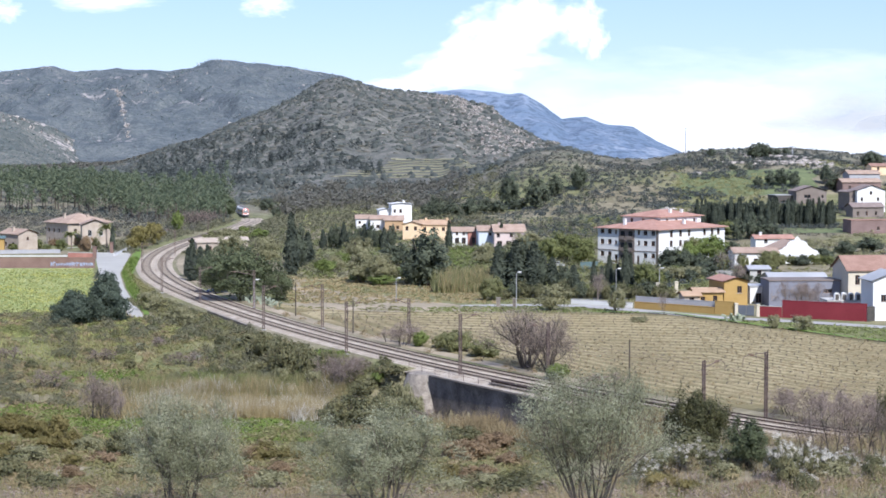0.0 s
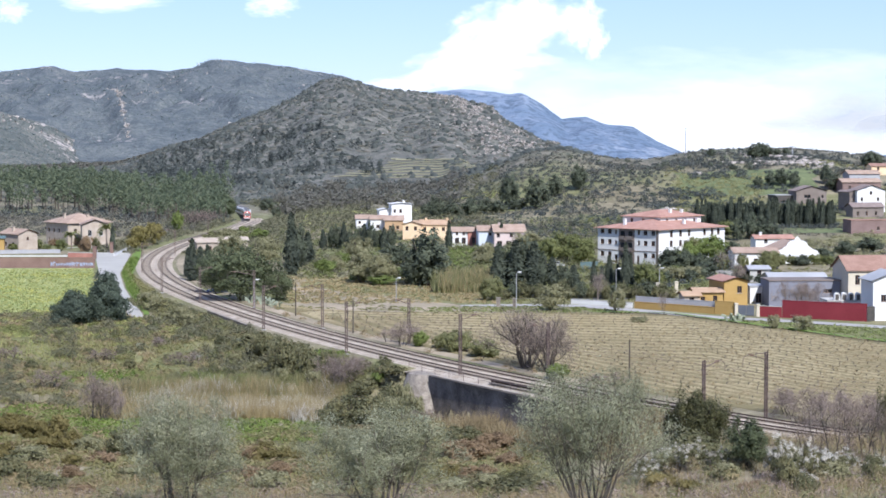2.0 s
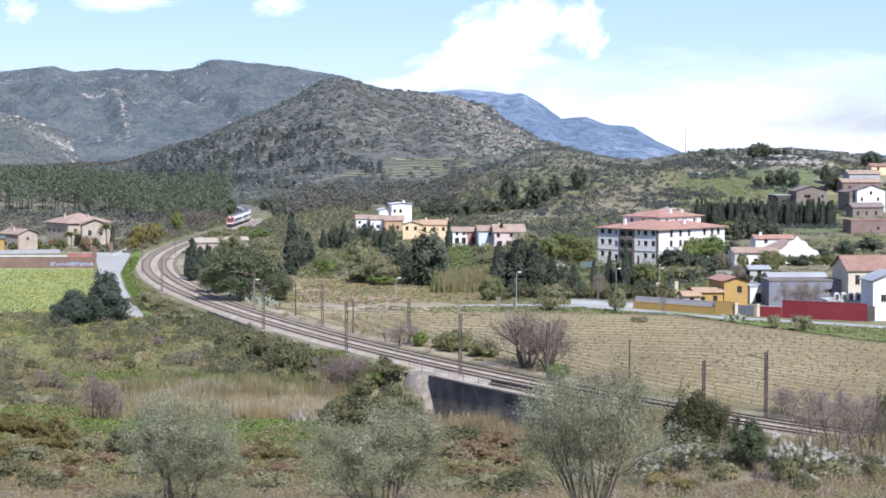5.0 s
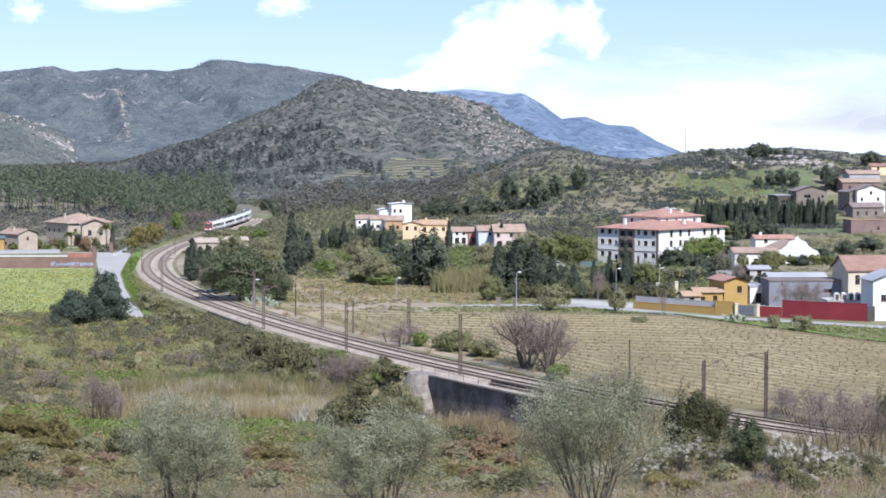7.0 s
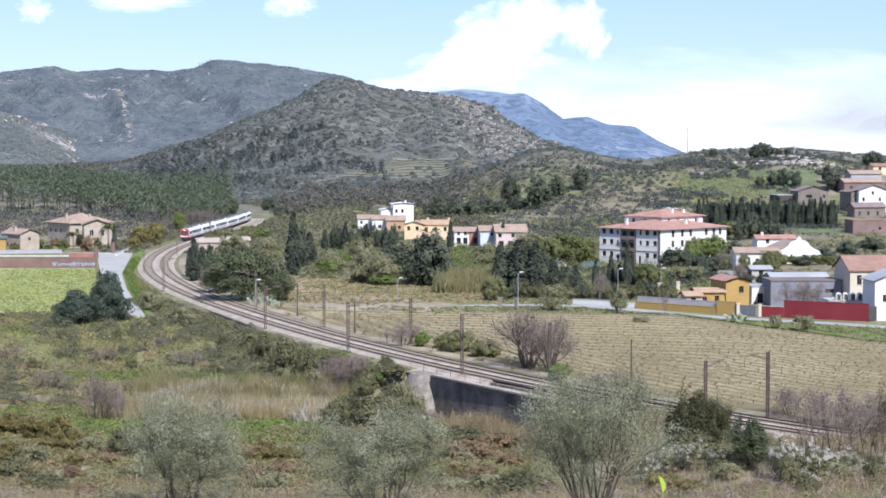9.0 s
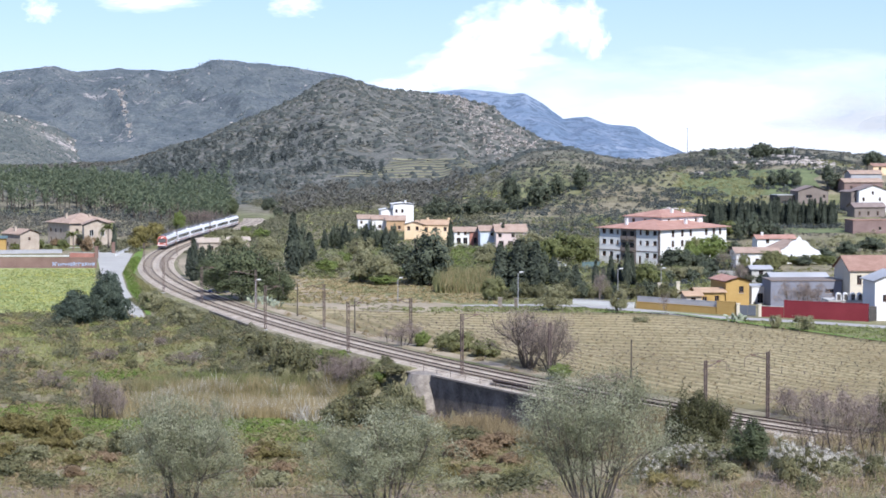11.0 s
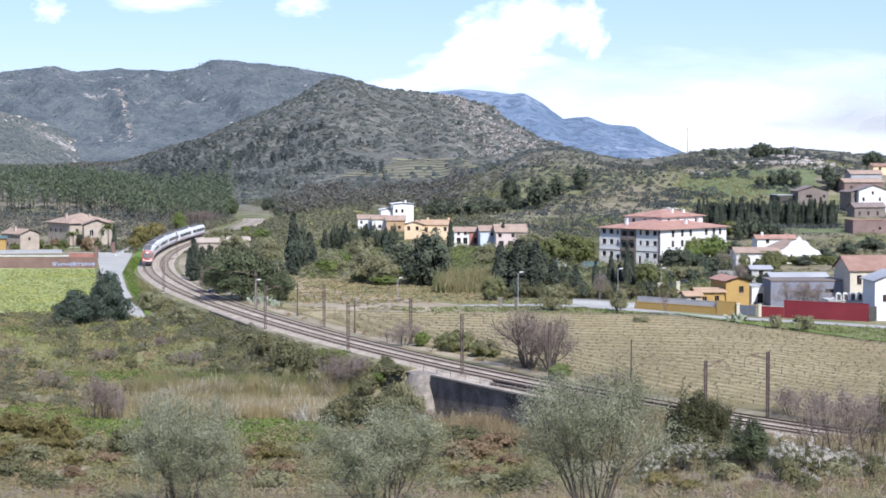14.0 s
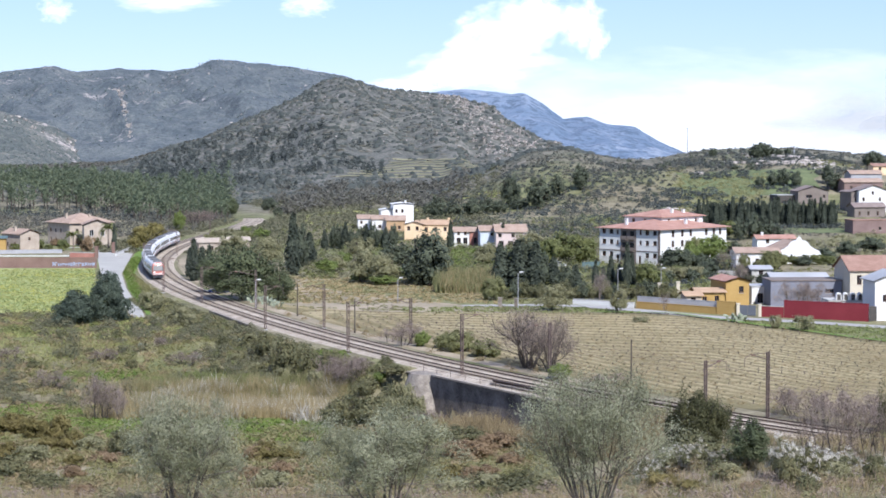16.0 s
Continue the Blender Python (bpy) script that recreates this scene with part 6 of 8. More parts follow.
SWAYING = []
SWAYING.append(put("olive", 8.3, 108.0, 8.92, 20.30, 20))
SWAYING.append(put("bushy", -15.9, 118.0, 8.38, 17.49, 70))
SWAYING.append(put("bushy", -3.5, 112.0, 9.41, 17.58, 200))
for a in [(-67.3, 354.7, 8.2, 5.81), (-61.6, 358.0, 8.3, 9.00)]:
    put("holm", *a)
for a in [(-42.3, 405.5, 17.63, 11.17), (-34.4, 405.5, 7.76, 5.98), (-49.1, 423.2, 8.59, 8.84)]:
    put("pine", *a)
for a in [(-59.1, 461.8, 2.68, 9.54), (-57.6, 465.5, 2.70, 7.46), (-56.1, 467.4, 2.44, 7.76), (-37.0, 480.9, 3.76, 14.98), (-35.5, 517.3, 3.60, 8.32), (-61.8, 475.0, 2.20, 6.51)]:
    put("cyp", *a)
# Low tree at (-5.9, 446.5) is added for the shade below the tall one.
for a in [(-37.0, 506.0, 4.99, 11.08), (-2.9, 445.9, 10.8, 12.57), (-5.9, 446.5, 6.4, 6.4), (-2.4, 447.0, 5.6, 6.8), (-6.5, 456.4, 6.61, 7.57), (-12.6, 517.3, 9.00, 5.62)]:
    put("dark", *a)
for k in range(11):
    put("dark" if k % 3 else "cyp", -35.72 + k * 2.05, 588 + (k * 7) % 9, 3.6 if k % 3 else 2.4, ground_z(-20, 590) + 6.2 + (k * 5 % 4) * 0.7)
for a in [(-28.9, 482.9, 6.72, 3.54), (-9.4, 471.2, 9.56, 2.07), (72.4, 522.0, 10.6, 7.5), (66.4, 518.0, 7.0, 6.0), (16.3, 272.2, 3.63, 1.99), (-3.5, 315.2, 2.74, 1.44)]:
    put("fresh", *a)
for a in [(-18.6, 455.0, 9.4, 7.6), (-13.2, 451.0, 8.8, 6.8), (21.5, 381.5, 7.30, 4.72), (-45.0, 456.4, 7.94, 7.57), (-47.2, 517.3, 10.49, 7.12), (34.2, 377.8, 4.38, 4.23), 
          (-22.6, 541.3, 9.41, 5.90), (24.1, 567.7, 11.52, 6.20), (-60.2, 554.2, 9.64, 6.04), (-71.0, 628.9, 12.76, 4.35), (11.4, 517.3, 9.00, 5.62), (-26.5, 495.3, 5.74, 3.92)]:
    put("grey", *a)
for k, a in enumerate([(12.8, 435.9, 3.79, 9.75), (14.8, 439.2, 3.31, 8.81), (16.6, 435.9, 4.30, 10.51), (18.9, 439.2, 4.33, 11.10), (20.8, 435.9, 4.30, 10.26), (22.6, 435.9, 3.79, 7.98), (24.8, 435.9, 3.28, 6.71), (27.0, 429.4, 3.73, 5.60), (29.4, 432.6, 3.26, 5.15)]):
    put("dark" if k % 2 else "cyp", *a)
for a in [(34.7, 442.5, 1.67, 5.53), (38.5, 445.9, 1.94, 6.61), (41.6, 439.2, 2.16, 9.83), (42.9, 440.8, 1.66, 7.30), (36.5, 442.5, 1.54, 4.24), (40.1, 442.5, 1.67, 4.76), (18.4, 596.7, 2.08, 7.58), (2.3, 596.7, 2.08, 8.27)]:
    put("cyp", *a)
for a in [(45.6, 435.9, 5.81, 5.95), (62.8, 521.9, 6.35, 3.85), (49.6, 447.6, 4.67, 3.51), (37.0, 517.3, 9.00, 7.87), (34.0, 529.0, 9.20, 8.52), (29.4, 521.9, 7.56, 7.19), (27.7, 541.3, 6.28, 5.27), (94.9, 646.3, 9.37, 6.36)]:
    put("green", *a)
for a in [(53.1, 461.8, 5.35, 3.10), (56.4, 461.8, 5.35, 3.10), (60.1, 465.5, 5.40, 3.12), (59.1, 345.2, 2.60, 2.22), (63.5, 341.2, 4.35, 2.59), (36.3, 355.8, 3.51, 0.85), (-56.9, 379.0, 6.15, 3.80), (-47.8, 355.8, 4.13, 3.13), (-126.8, 596.7, 3.11, 2.72), (-124.6, 602.9, 2.80, 2.05), (-135.1, 609.2, 3.53, 2.08), (-116.8, 596.7, 2.77, 2.38)]:
    put("shrub", *a)
for a in [(-91.8, 596.7, 7.96, 7.23), (-90.6, 615.6, 6.78, 7.47), (-92.7, 584.7, 4.41, 4.02)]:
    put("ochre", *a)
for a in [(-93.1, 688.3, 4.39, 7.99), (-69.1, 680.3, 5.13, 2.76), (-60.7, 649.9, 7.54, 3.38)]:
    put("fresh", *a)
put(101, 12.6, 285.7, 12.42, 8.45)
put(101, 15.6, 280.1, 7.31, 7.14)
for a in [(29.3, 156.5, 2.09, 12.27), (31.4, 156.0, 2.89, 13.34), (32.9, 157.0, 2.73, 12.75), (30.7, 158.5, 2.02, 11.44), (34.3, 156.5, 2.72, 12.36), (32.0, 155.5, 1.98, 11.76), (35.0, 155.0, 2.25, 11.74), (70.7, 482.9, 5.04, 5.78), (42.6, 371.7, 2.37, 3.72)]:
    put(102, *a)
for a in [(42.6, 237.0, 6.18, 2.80), (45.2, 230.9, 6.69, 3.39), (48.2, 224.6, 6.51, 3.95), (50.4, 221.1, 5.77, 4.15), (-6.4, 316.9, 6.43, 3.30), (-16.4, 291.0, 7.6, 0.5), (-12.6, 289.0, 6.6, 0.5), (22.5, 264.7, 6.14, 1.31), (76.0, 411.2, 7.15, 3.20), (-8.8, 322.2, 3.74, 1.86)]:
    put(103, *a)
for a in [(69.4, 384.0, 7.35, 4.87), (73.0, 385.0, 6.25, 4.57), (69.3, 455.0, 5.28, 3.68)]:
    put(103, *a)
for a in [(-6.6, 517.3, 6.00, 4.11), (10.4, 405.5, 5.17, 5.04)]:
    put("willow", *a)
for a in [(-13.5, 447.6, 7.78, 1.17), (-19.3, 460.0, 6.67, 1.21), (-26.9, 517.3, 6.00, 3.21), (-20.1, 536.3, 6.22, 2.72)]:
    put("fresh", *a)
for a in [(68.5, 524.2, 7.60, 7.53), (85.5, 503.8, 8.18, 4.88), (80.7, 495.3, 4.31, 2.77), (2.3, 308.5, 5.90, 3.21), (6.8, 300.5, 5.23, 2.59), (0.2, 313.5, 3.63, 2.35)]:
    put("willow", *a)
for a in [(58.2, 500.0, 4.36, 4.50), (62.4, 500.0, 5.23, 5.00), (66.8, 498.0, 4.34, 4.10)]:
    put("dark", *a)
for a in [(71.3, 495.0, 4.03, 4.50), (83.6, 495.0, 4.89, 5.20), (76.6, 494.0, 3.16, 4.60)]:
    put("willow", *a)
for a in [(-3.3, 315.2, 3.0, 2.2), (-9.4, 284.0, 2.6, -0.7)]:
    put("fresh", *a)
for a in [(-93.5, 848.3, 8.36, 8.95), (-98.1, 854.5, 8.42, 9.51), (-92.6, 867.2, 3.52, 5.64), (-101.4, 848.3, 8.36, 8.46), (-99.8, 887.0, 10.28, 8.86)]:
    put("pine", *a)
for a in [(-72.3, 628.9, 10.21, 3.62), (-66.8, 649.9, 7.54, 3.00)]:
    put("willow", *a)
for a in [(-93.8, 736.0, 11.09, 6.01), (-92.2, 760.0, 8.81, 5.34)]:
    put(101, *a)
for a in [(-47.0, 266.0, 5.09, -0.56), (-44.5, 268.0, 3.88, -1.60), (-2.5, 266.0, 4.63, -3.84), (-12.3, 294.0, 5.11, 0.16)]:
    put(103, *a)
for a in [(-48.3, 268.0, 3.42, 1.22), (-46.6, 267.0, 3.10, 0.25)]:
    put(102, *a)
for k in range(21):
    put("dark" if k % 4 == 1 else "dshrub", 13.5 + k * 1.75, 409.5 + (k * 5) % 4, 3.4, 2.0 + 0.45 * ((k * 7) % 5))
for k, a in enumerate([(46.5, 458, 4.2, 2.6), (49.5, 462, 4.6, 3.2), (52.6, 458, 4.4, 2.4), (55.8, 464, 4.8, 3.4), (59.0, 460, 4.4, 2.6), (62.0, 468, 5.0, 3.6), (43.5, 452, 4.0, 2.8), (40.0, 449, 3.8, 2.6), (65.5, 478, 5.0, 3.2)]):
    put("green" if k % 3 == 0 else "dark", *a)
put(104, 32.6, 399.9, 3.94, 5.89)
for k in range(12):
    put("dshrub", 45.59 + k * 1.15, 478 - k * 0.4, 2.6, 1.9 + 0.2 * (k % 3))
for a in [(59.2, 499.5, 7.53, 5.41), (63.6, 499.5, 5.79, 3.96), (77.5, 517.3, 6.00, 6.22), (70.8, 495.3, 5.74, 3.92), (95.6, 517.3, 6.00, 2.31), (105.3, 536.3, 7.77, 3.34), (116.9, 562.2, 8.15, 3.85), (127.1, 578.9, 10.07, 3.98), (72.4, 456.4, 3.97, 2.52), (74.2, 451.1, 3.40, 1.97)]:
    put("dark", *a)
for a in [(-56.7, 251.5, 4.37, -2.10), (-54.8, 252.5, 3.66, -2.39), (-52.1, 248.5, 4.03, -2.11), (-48.7, 245.5, 3.98, -1.25), (-45.5, 237.5, 3.03, -2.07), (-48.3, 237.5, 3.03, -2.91), (-52.6, 232.5, 3.37, -2.83), (-43.0, 225.0, 2.61, -3.11), (-21.3, 232.5, 4.72, -2.96), (-17.7, 230.0, 3.33, -3.25), (16.9, 149.5, 3.03, 7.85), (1.0, 216.5, 3.14, -2.87), (18.5, 145.0, 2.52, 8.03)]:
    put("broom", *a)
for a in [(-39.8, 228.5, 3.97, -3.41), (-22.5, 232.5, 3.77, -3.24), (-52.9, 235.0, 3.41, -3.35), (2.6, 235.0, 6.13, -2.94), (6.8, 242.0, 5.61, -3.17), (-41.8, 218.0, 3.16, -3.25), (-18.2, 219.5, 3.82, -3.12), (4.3, 216.5, 4.39, -3.00), (22.7, 142.0, 2.47, 8.39), (-37.2, 200.5, 3.49, -2.31), (-21.5, 216.5, 3.77, -3.13), (8.0, 227.0, 3.95, -3.24)]:
    put("rust", *a)
for a in [(-49.0, 219.5, 5.09, -2.22), (-39.0, 237.0, 4.81, -1.58), (-45.0, 212.5, 3.70, -2.58), (8.8, 200.0, 7.54, -1.52), (3.0, 248.5, 6.48, -3.28), (25.9, 144.5, 2.26, 9.99), (26.6, 141.0, 2.45, 9.15), (33.4, 149.0, 2.59, 9.34), (21.0, 159.0, 5.07, 9.69)]:
    put("dshrub", *a)
for a in [(-7.1, 284.0, 4.94, 0.46), (-7.5, 274.0, 5.24, -0.78), (-9.5, 272.0, 4.26, -2.29), (-5.6, 272.0, 3.78, -2.29), (-3.3, 268.0, 3.11, -4.12), (-4.4, 270.0, 3.91, -2.66), (-11.3, 270.0, 4.70, -2.66)]:
    put("dshrub", *a)
for a in [(-48.5, 229.5, 4.66, -2.76), (-43.3, 237.5, 4.82, -2.91), (-33.8, 212.5, 3.70, -2.45), (-18.4, 207.0, 4.80, -1.89), (-16.2, 232.5, 4.04, -2.96), (0.9, 200.5, 4.65, -1.60), (25.4, 237.5, 5.51, -2.49), (22.1, 149.5, 2.60, 8.56), (30.3, 149.0, 3.02, 8.73), (5.2, 207.0, 4.20, -2.25)]:
    put("shrub", *a)
for a in [(-113.0, 578.9, 4.36, 3.64), (-124.9, 587.7, 4.09, 3.70), (-121.8, 587.7, 3.75, 3.02), (-117.3, 578.9, 3.02, 1.96), (-127.4, 578.9, 3.69, 2.29)]:
    put("green", *a)
put("cyp", -97.7, 578.9, 1.51, 8.01)
put("rust", -105.6, 578.9, 4.70, 4.65)
put("dshrub", -103.7, 584.7, 3.05, 4.02)
for a in [(-100.5, 584.7, 6.10, 9.11), (-111.0, 584.7, 5.76, 6.40)]:
    put("palm", *a)
for a in [(-112.1, 609.2, 5.30, 2.79), (-107.8, 602.9, 4.54, 2.40), (-121.0, 609.2, 4.24, 2.08)]:
    put("rust", *a)
for a in [(21.8, 165.0, 5.0, 12.6), (20.6, 168.0, 3.6, 11.0), (23.4, 167.0, 3.2, 11.2), (8.2, 203.0, 5.0, -1.0), (43.7, 190.0, 2.75, 9.73)]:
    put("bigshrub", *a)
for a in [(-24.8, 305.0, 5.30, 2.48), (-11.1, 283.0, 4.92, -1.41), (-29.1, 318.0, 5.0, 2.0), (-20.6, 300.0, 4.6, 1.9), (-17.2, 297.0, 4.2, 1.4)]:
    put("dshrub", *a)
for a in [(-32.5, 330.0, 3.4, 0.4), (-29.5, 324.0, 3.0, 0.6), (-26.5, 314.0, 3.6, 1.2), (-22.0, 306.0, 3.2, 1.0), (-34.0, 318.0, 2.4, -1.6), (-30.0, 309.0, 2.8, -2.0), (-24.5, 300.0, 3.0, -1.8), (-37.5, 338.0, 2.6, 0.2), (-19.0, 292.0, 3.2, -1.2), (-46.0, 352.0, 3.4, 1.9), (-50.0, 357.0, 3.0, 1.6)]:
    put("shrub", *a)
for a in [(-32.0, 301.0, 2.6, -2.9), (-26.3, 300.0, 2.8, -2.8), (-21.9, 299.0, 2.4, -2.5), (-29.4, 308.0, 3.0, -2.0), (-36.5, 309.0, 3.0, -2.2), (-8.4, 288.0, 2.6, 1.4), (4.6, 207.0, 6.0, -2.4), (9.6, 202.0, 6.4, -1.2), (-42.5, 209.0, 4.6, -2.6), (-33.0, 296.0, 2.6, -3.0), (-41.0, 303.0, 2.4, -3.2)]:
    put("dshrub", *a)
for a in [(-5.2, 276.0, 3.2, -1.0), (-3.4, 272.0, 2.6, -2.4), (-6.6, 268.0, 3.4, -2.0), (-2.6, 279.0, 2.2, -1.2)]:
    put("shrub", *a)
for a in [(-14.2, 262.0, 6.2, -1.2), (-11.2, 261.0, 6.4, -0.8), (-8.2, 263.0, 5.6, -1.7), (-5.8, 268.0, 4.4, -2.0)]:
    put("dshrub", *a)
for a in [(-66.1, 336.0, 1.95, 0.46), (-57.1, 340.0, 1.98, 0.28), (-63.2, 321.0, 1.31, -1.59), (-50.0, 311.0, 2.35, -1.61), (-38.4, 297.0, 2.07, -2.31), (-32.8, 303.0, 2.29, -2.39), (-45.0, 319.0, 1.85, -1.80), (-58.7, 323.0, 2.25, -1.29), (-65.8, 312.0, 2.72, -2.15), (-37.5, 331.0, 2.69, -0.07), (-33.1, 331.0, 2.31, 0.62), (-41.8, 344.0, 2.20, 0.40)]:
    put("dshrub", *a)
for a in [(-55.9, 318.0, 4.62, -1.07), (-41.7, 315.0, 5.49, -1.32), (-59.9, 296.0, 5.16, -1.88), (-71.0, 319.0, 4.64, -0.96), (-48.4, 330.0, 3.84, -0.37)]:
    put(103, *a)
put("conifer", 24.2, 153.0, 4.4, 12.0)
put("conifer", 25.0, 156.0, 1.7, 9.6)
for a in [(26.2, 148.0, 3.2, 10.5), (28.4, 148.0, 3.0, 10.1), (20.3, 156.0, 2.6, 9.0), (18.5, 158.0, 3.4, 8.3), (22.2, 154.0, 2.0, 8.8), (16.6, 157.0, 2.6, 7.6), (31.4, 152.0, 2.8, 9.0), (34.0, 150.0, 3.0, 8.8), (27.2, 144.0, 2.2, 8.6)]:
    put("pshrub", *a)
# dark belts and hill trees
rng_ = np.random.RandomState(77)
for k in range(56):
    u = 1238 + k * 4.3
    put("cyp", (u - 784) / 3441 * 682, 682 + rng_.uniform(-4, 4), rng_.uniform(1.7, 2.7), ground_z((u - 784) / 3441 * 682, 682) + rng_.uniform(6.8, 10.4))
for k in range(26):
    u = 1240 + k * 9.2
    put("dark", (u - 784) / 3441 * 688, 688 + rng_.uniform(-2, 2), rng_.uniform(4.6, 6.0), ground_z((u - 784) / 3441 * 688, 688) + rng_.uniform(6.0, 8.4))
for k in range(9):
    u = 1300 + k * 21
    put("green" if k % 3 else "grey", (u - 784) / 3450 * 520, 520 + rng_.uniform(-3, 3), rng_.uniform(4.0, 5.0), ground_z((u - 784) / 3450 * 520, 520) + rng_.uniform(2.4, 3.4))
for a in [(145.1, 900.0, 7.85, 31.20), (149.3, 902.0, 7.86, 31.00), (148.0, 905.0, 6.84, 31.30), (190.8, 872.0, 7.60, 27.40), (194.8, 874.0, 7.11, 26.90), (193.6, 878.0, 6.63, 27.70), (131.0, 806.0, 5.15, 17.60), (136.2, 808.0, 5.64, 19.50), (141.3, 809.0, 7.52, 20.90), (145.7, 806.0, 6.09, 19.70), (157.3, 915.0, 4.25, 28.70), (161.9, 917.0, 4.26, 29.00), (160.1, 812.0, 5.66, 22.70), (143.0, 905.0, 2.63, 27.70), (121.7, 880.0, 4.09, 28.90), (126.4, 846.0, 3.93, 21.80), (95.8, 628.0, 5.48, 7.90), (100.6, 632.0, 6.24, 9.20), (104.5, 630.0, 6.22, 8.00), (107.9, 626.0, 4.73, 5.60), (160.9, 800.0, 7.88, 19.62), (38.2, 785.0, 10.47, 17.83), (58.1, 822.0, 8.10, 22.57), (47.5, 815.0, 7.09, 18.41), (28.1, 800.0, 9.28, 18.46),
          (-2.0, 760.0, 6.61, 11.07), (3.6, 770.0, 7.59, 8.09), (11.4, 770.0, 8.93, 9.88), (17.2, 780.0, 9.04, 9.57), (-5.5, 790.0, 6.87, 7.43), (22.9, 780.0, 9.04, 8.21), (31.2, 790.0, 9.16, 8.35)]:
    put("dark", *a)
for a in [(-80.8, 887.0, 5.16, 4.70), (-77.3, 889.0, 6.20, 5.20), (-72.1, 851.0, 4.95, 3.40), (-93.6, 854.0, 5.46, 5.80), (-81.3, 910.0, 5.82, 5.60)]:
    put("dark", *a)
for key in list(SIZES):
    ob_ = SIZES[key][0]
    for c_ in (*ob_.children_recursive, ob_):
        bpy.data.objects.remove(c_)


# ---- plants that nobody could count ----
def fan(rng, n, y0, y1, u0, u1, power=1.0):
    y = y0 + (y1 - y0) * rng.uniform(0, 1, n) ** power
    return rng.uniform(u0, u1, n) * y, y


def scatter(name, rng, x, y, wide, tall, per, leaf, mat, label, category, long=1.0, lean=0.0, dome=True, lift=0.0):
    """Low clumps of leaves or blades, wide and tall in metres, at the places x, y on the ground."""
    n = len(x)
    z = land(x, y)
    w = wide * rng.uniform(0.45, 1.3, n)
    h = tall * rng.uniform(0.5, 1.3, n)
    d = rng.normal(size=(n, per, 3))
    d /= np.linalg.norm(d, axis=2)[..., None]
    d *= rng.uniform(0.35, 1, (n, per))[..., None] ** 0.6
    if dome:
        d[..., 2] = np.abs(d[..., 2])
    z = z + lift * h / tall
    p = np.stack([x, y, z], 1)[:, None, :] + d * np.stack([w / 2, w / 2, h], 1)[:, None, :]
    q = pieces(rng, p.reshape(-1, 3), leaf, long, lean, d.reshape(-1, 3) * 0.9 + np.array([0, 0, 0.25]))
    return tagged(new(name, leaf_data(name, q, mat)), label, category, kind="stuff")


def mounds(name, rng, x, y, wide, tall, mat, label, category="scrub"):
    """Far bushes: a small uneven dome each, wide and tall in metres."""
    n = len(x)
    an = np.linspace(0, 6.2832, 7)[:6]
    ring = np.concatenate([np.stack([np.cos(an), np.sin(an), 0 * an - 0.12], 1), np.stack([0.8 * np.cos(an + 0.5), 0.8 * np.sin(an + 0.5), 0 * an + 0.62], 1), [[0, 0, 1]]])
    k = rng.uniform(0.5, 1.0, n) ** 1.4 * 1.35
    turn = rng.uniform(0, 6.283, n)[:, None]
    r = ring[None] * rng.uniform(0.6, 1.35, (n, 13, 1))
    w, h = (wide / 2 * k)[:, None], (tall * k * rng.uniform(0.75, 1.2, n))[:, None]
    long_ = rng.uniform(0.8, 1.5, n)[:, None]
    px = (r[..., 0] * np.cos(turn) - r[..., 1] * np.sin(turn)) * w * long_ + x[:, None]
    py = (r[..., 0] * np.sin(turn) + r[..., 1] * np.cos(turn)) * w + y[:, None]
    pz = r[..., 2] * h + land(x, y)[:, None]
    i, j = np.arange(6), (np.arange(6) + 1) % 6
    tri = np.concatenate([np.stack([i, j, 6 + i], 1), np.stack([j, 6 + j, 6 + i], 1), np.stack([6 + i, 6 + j, 0 * i + 12], 1)])
    f = (tri[None] + (np.arange(n) * 13)[:, None, None]).reshape(-1, 3)
    me = bpy.data.meshes.new(name)
    me.vertices.add(n * 13)
    me.vertices.foreach_set("co", np.stack([px, py, pz], -1).astype(np.float32).ravel())
    me.loops.add(f.size)
    me.loops.foreach_set("vertex_index", f.astype(np.int32).ravel())
    me.polygons.add(len(f))
    me.polygons.foreach_set("loop_start", np.arange(0, f.size, 3, dtype=np.int32))
    me.polygons.foreach_set("use_smooth", np.full(len(f), True))
    me.materials.append(mat)
    me.update(calc_edges=True)
    return tagged(new(name, me), label, category, kind="stuff")


def wood(name, rng, x, y, wide, tall, low, clumps, per, leaf, mat, label):
    """A wood seen from afar: every crown is a stack of rounded clumps, narrowing upwards, that begins at the height low."""
    n = len(x)
    size = rng.uniform(0.7, 1.25, n)
    t = (np.arange(clumps) / (clumps - 1))[None] * np.ones((n, 1))
    an = rng.uniform(0, 6.283, (n, clumps))
    r = wide / 2 * 0.75 * (1 - 0.85 * t) * rng.uniform(0.5, 1.1, (n, clumps)) * size[:, None]
    c = np.stack([x[:, None] + r * np.cos(an), y[:, None] + r * np.sin(an), land(x, y)[:, None] + (low + (tall - low) * (0.12 + 0.8 * t)) * size[:, None]], -1)
    cr = wide / 2 * (0.75 - 0.4 * t) * size[:, None]
    d = rng.normal(size=(n, clumps, per, 3))
    d /= np.linalg.norm(d, axis=3)[..., None]
    p = c[:, :, None] + d * cr[..., None, None] * rng.uniform(0.6, 1.05, (n, clumps, per))[..., None] * np.array([1, 1, 0.8])
    q = pieces(rng, p.reshape(-1, 3), leaf, 1.3, 0.3, d.reshape(-1, 3) + np.array([0, 0, 0.2]))
    return tagged(new(name, leaf_data(name, q, mat)), label, "wood", kind="stuff")


LANE_Y, LANE_X = (357, 378, 412, 452, 501, 548), (-55.6, -60.0, -67.9, -76.8, -86.0, -93.0)


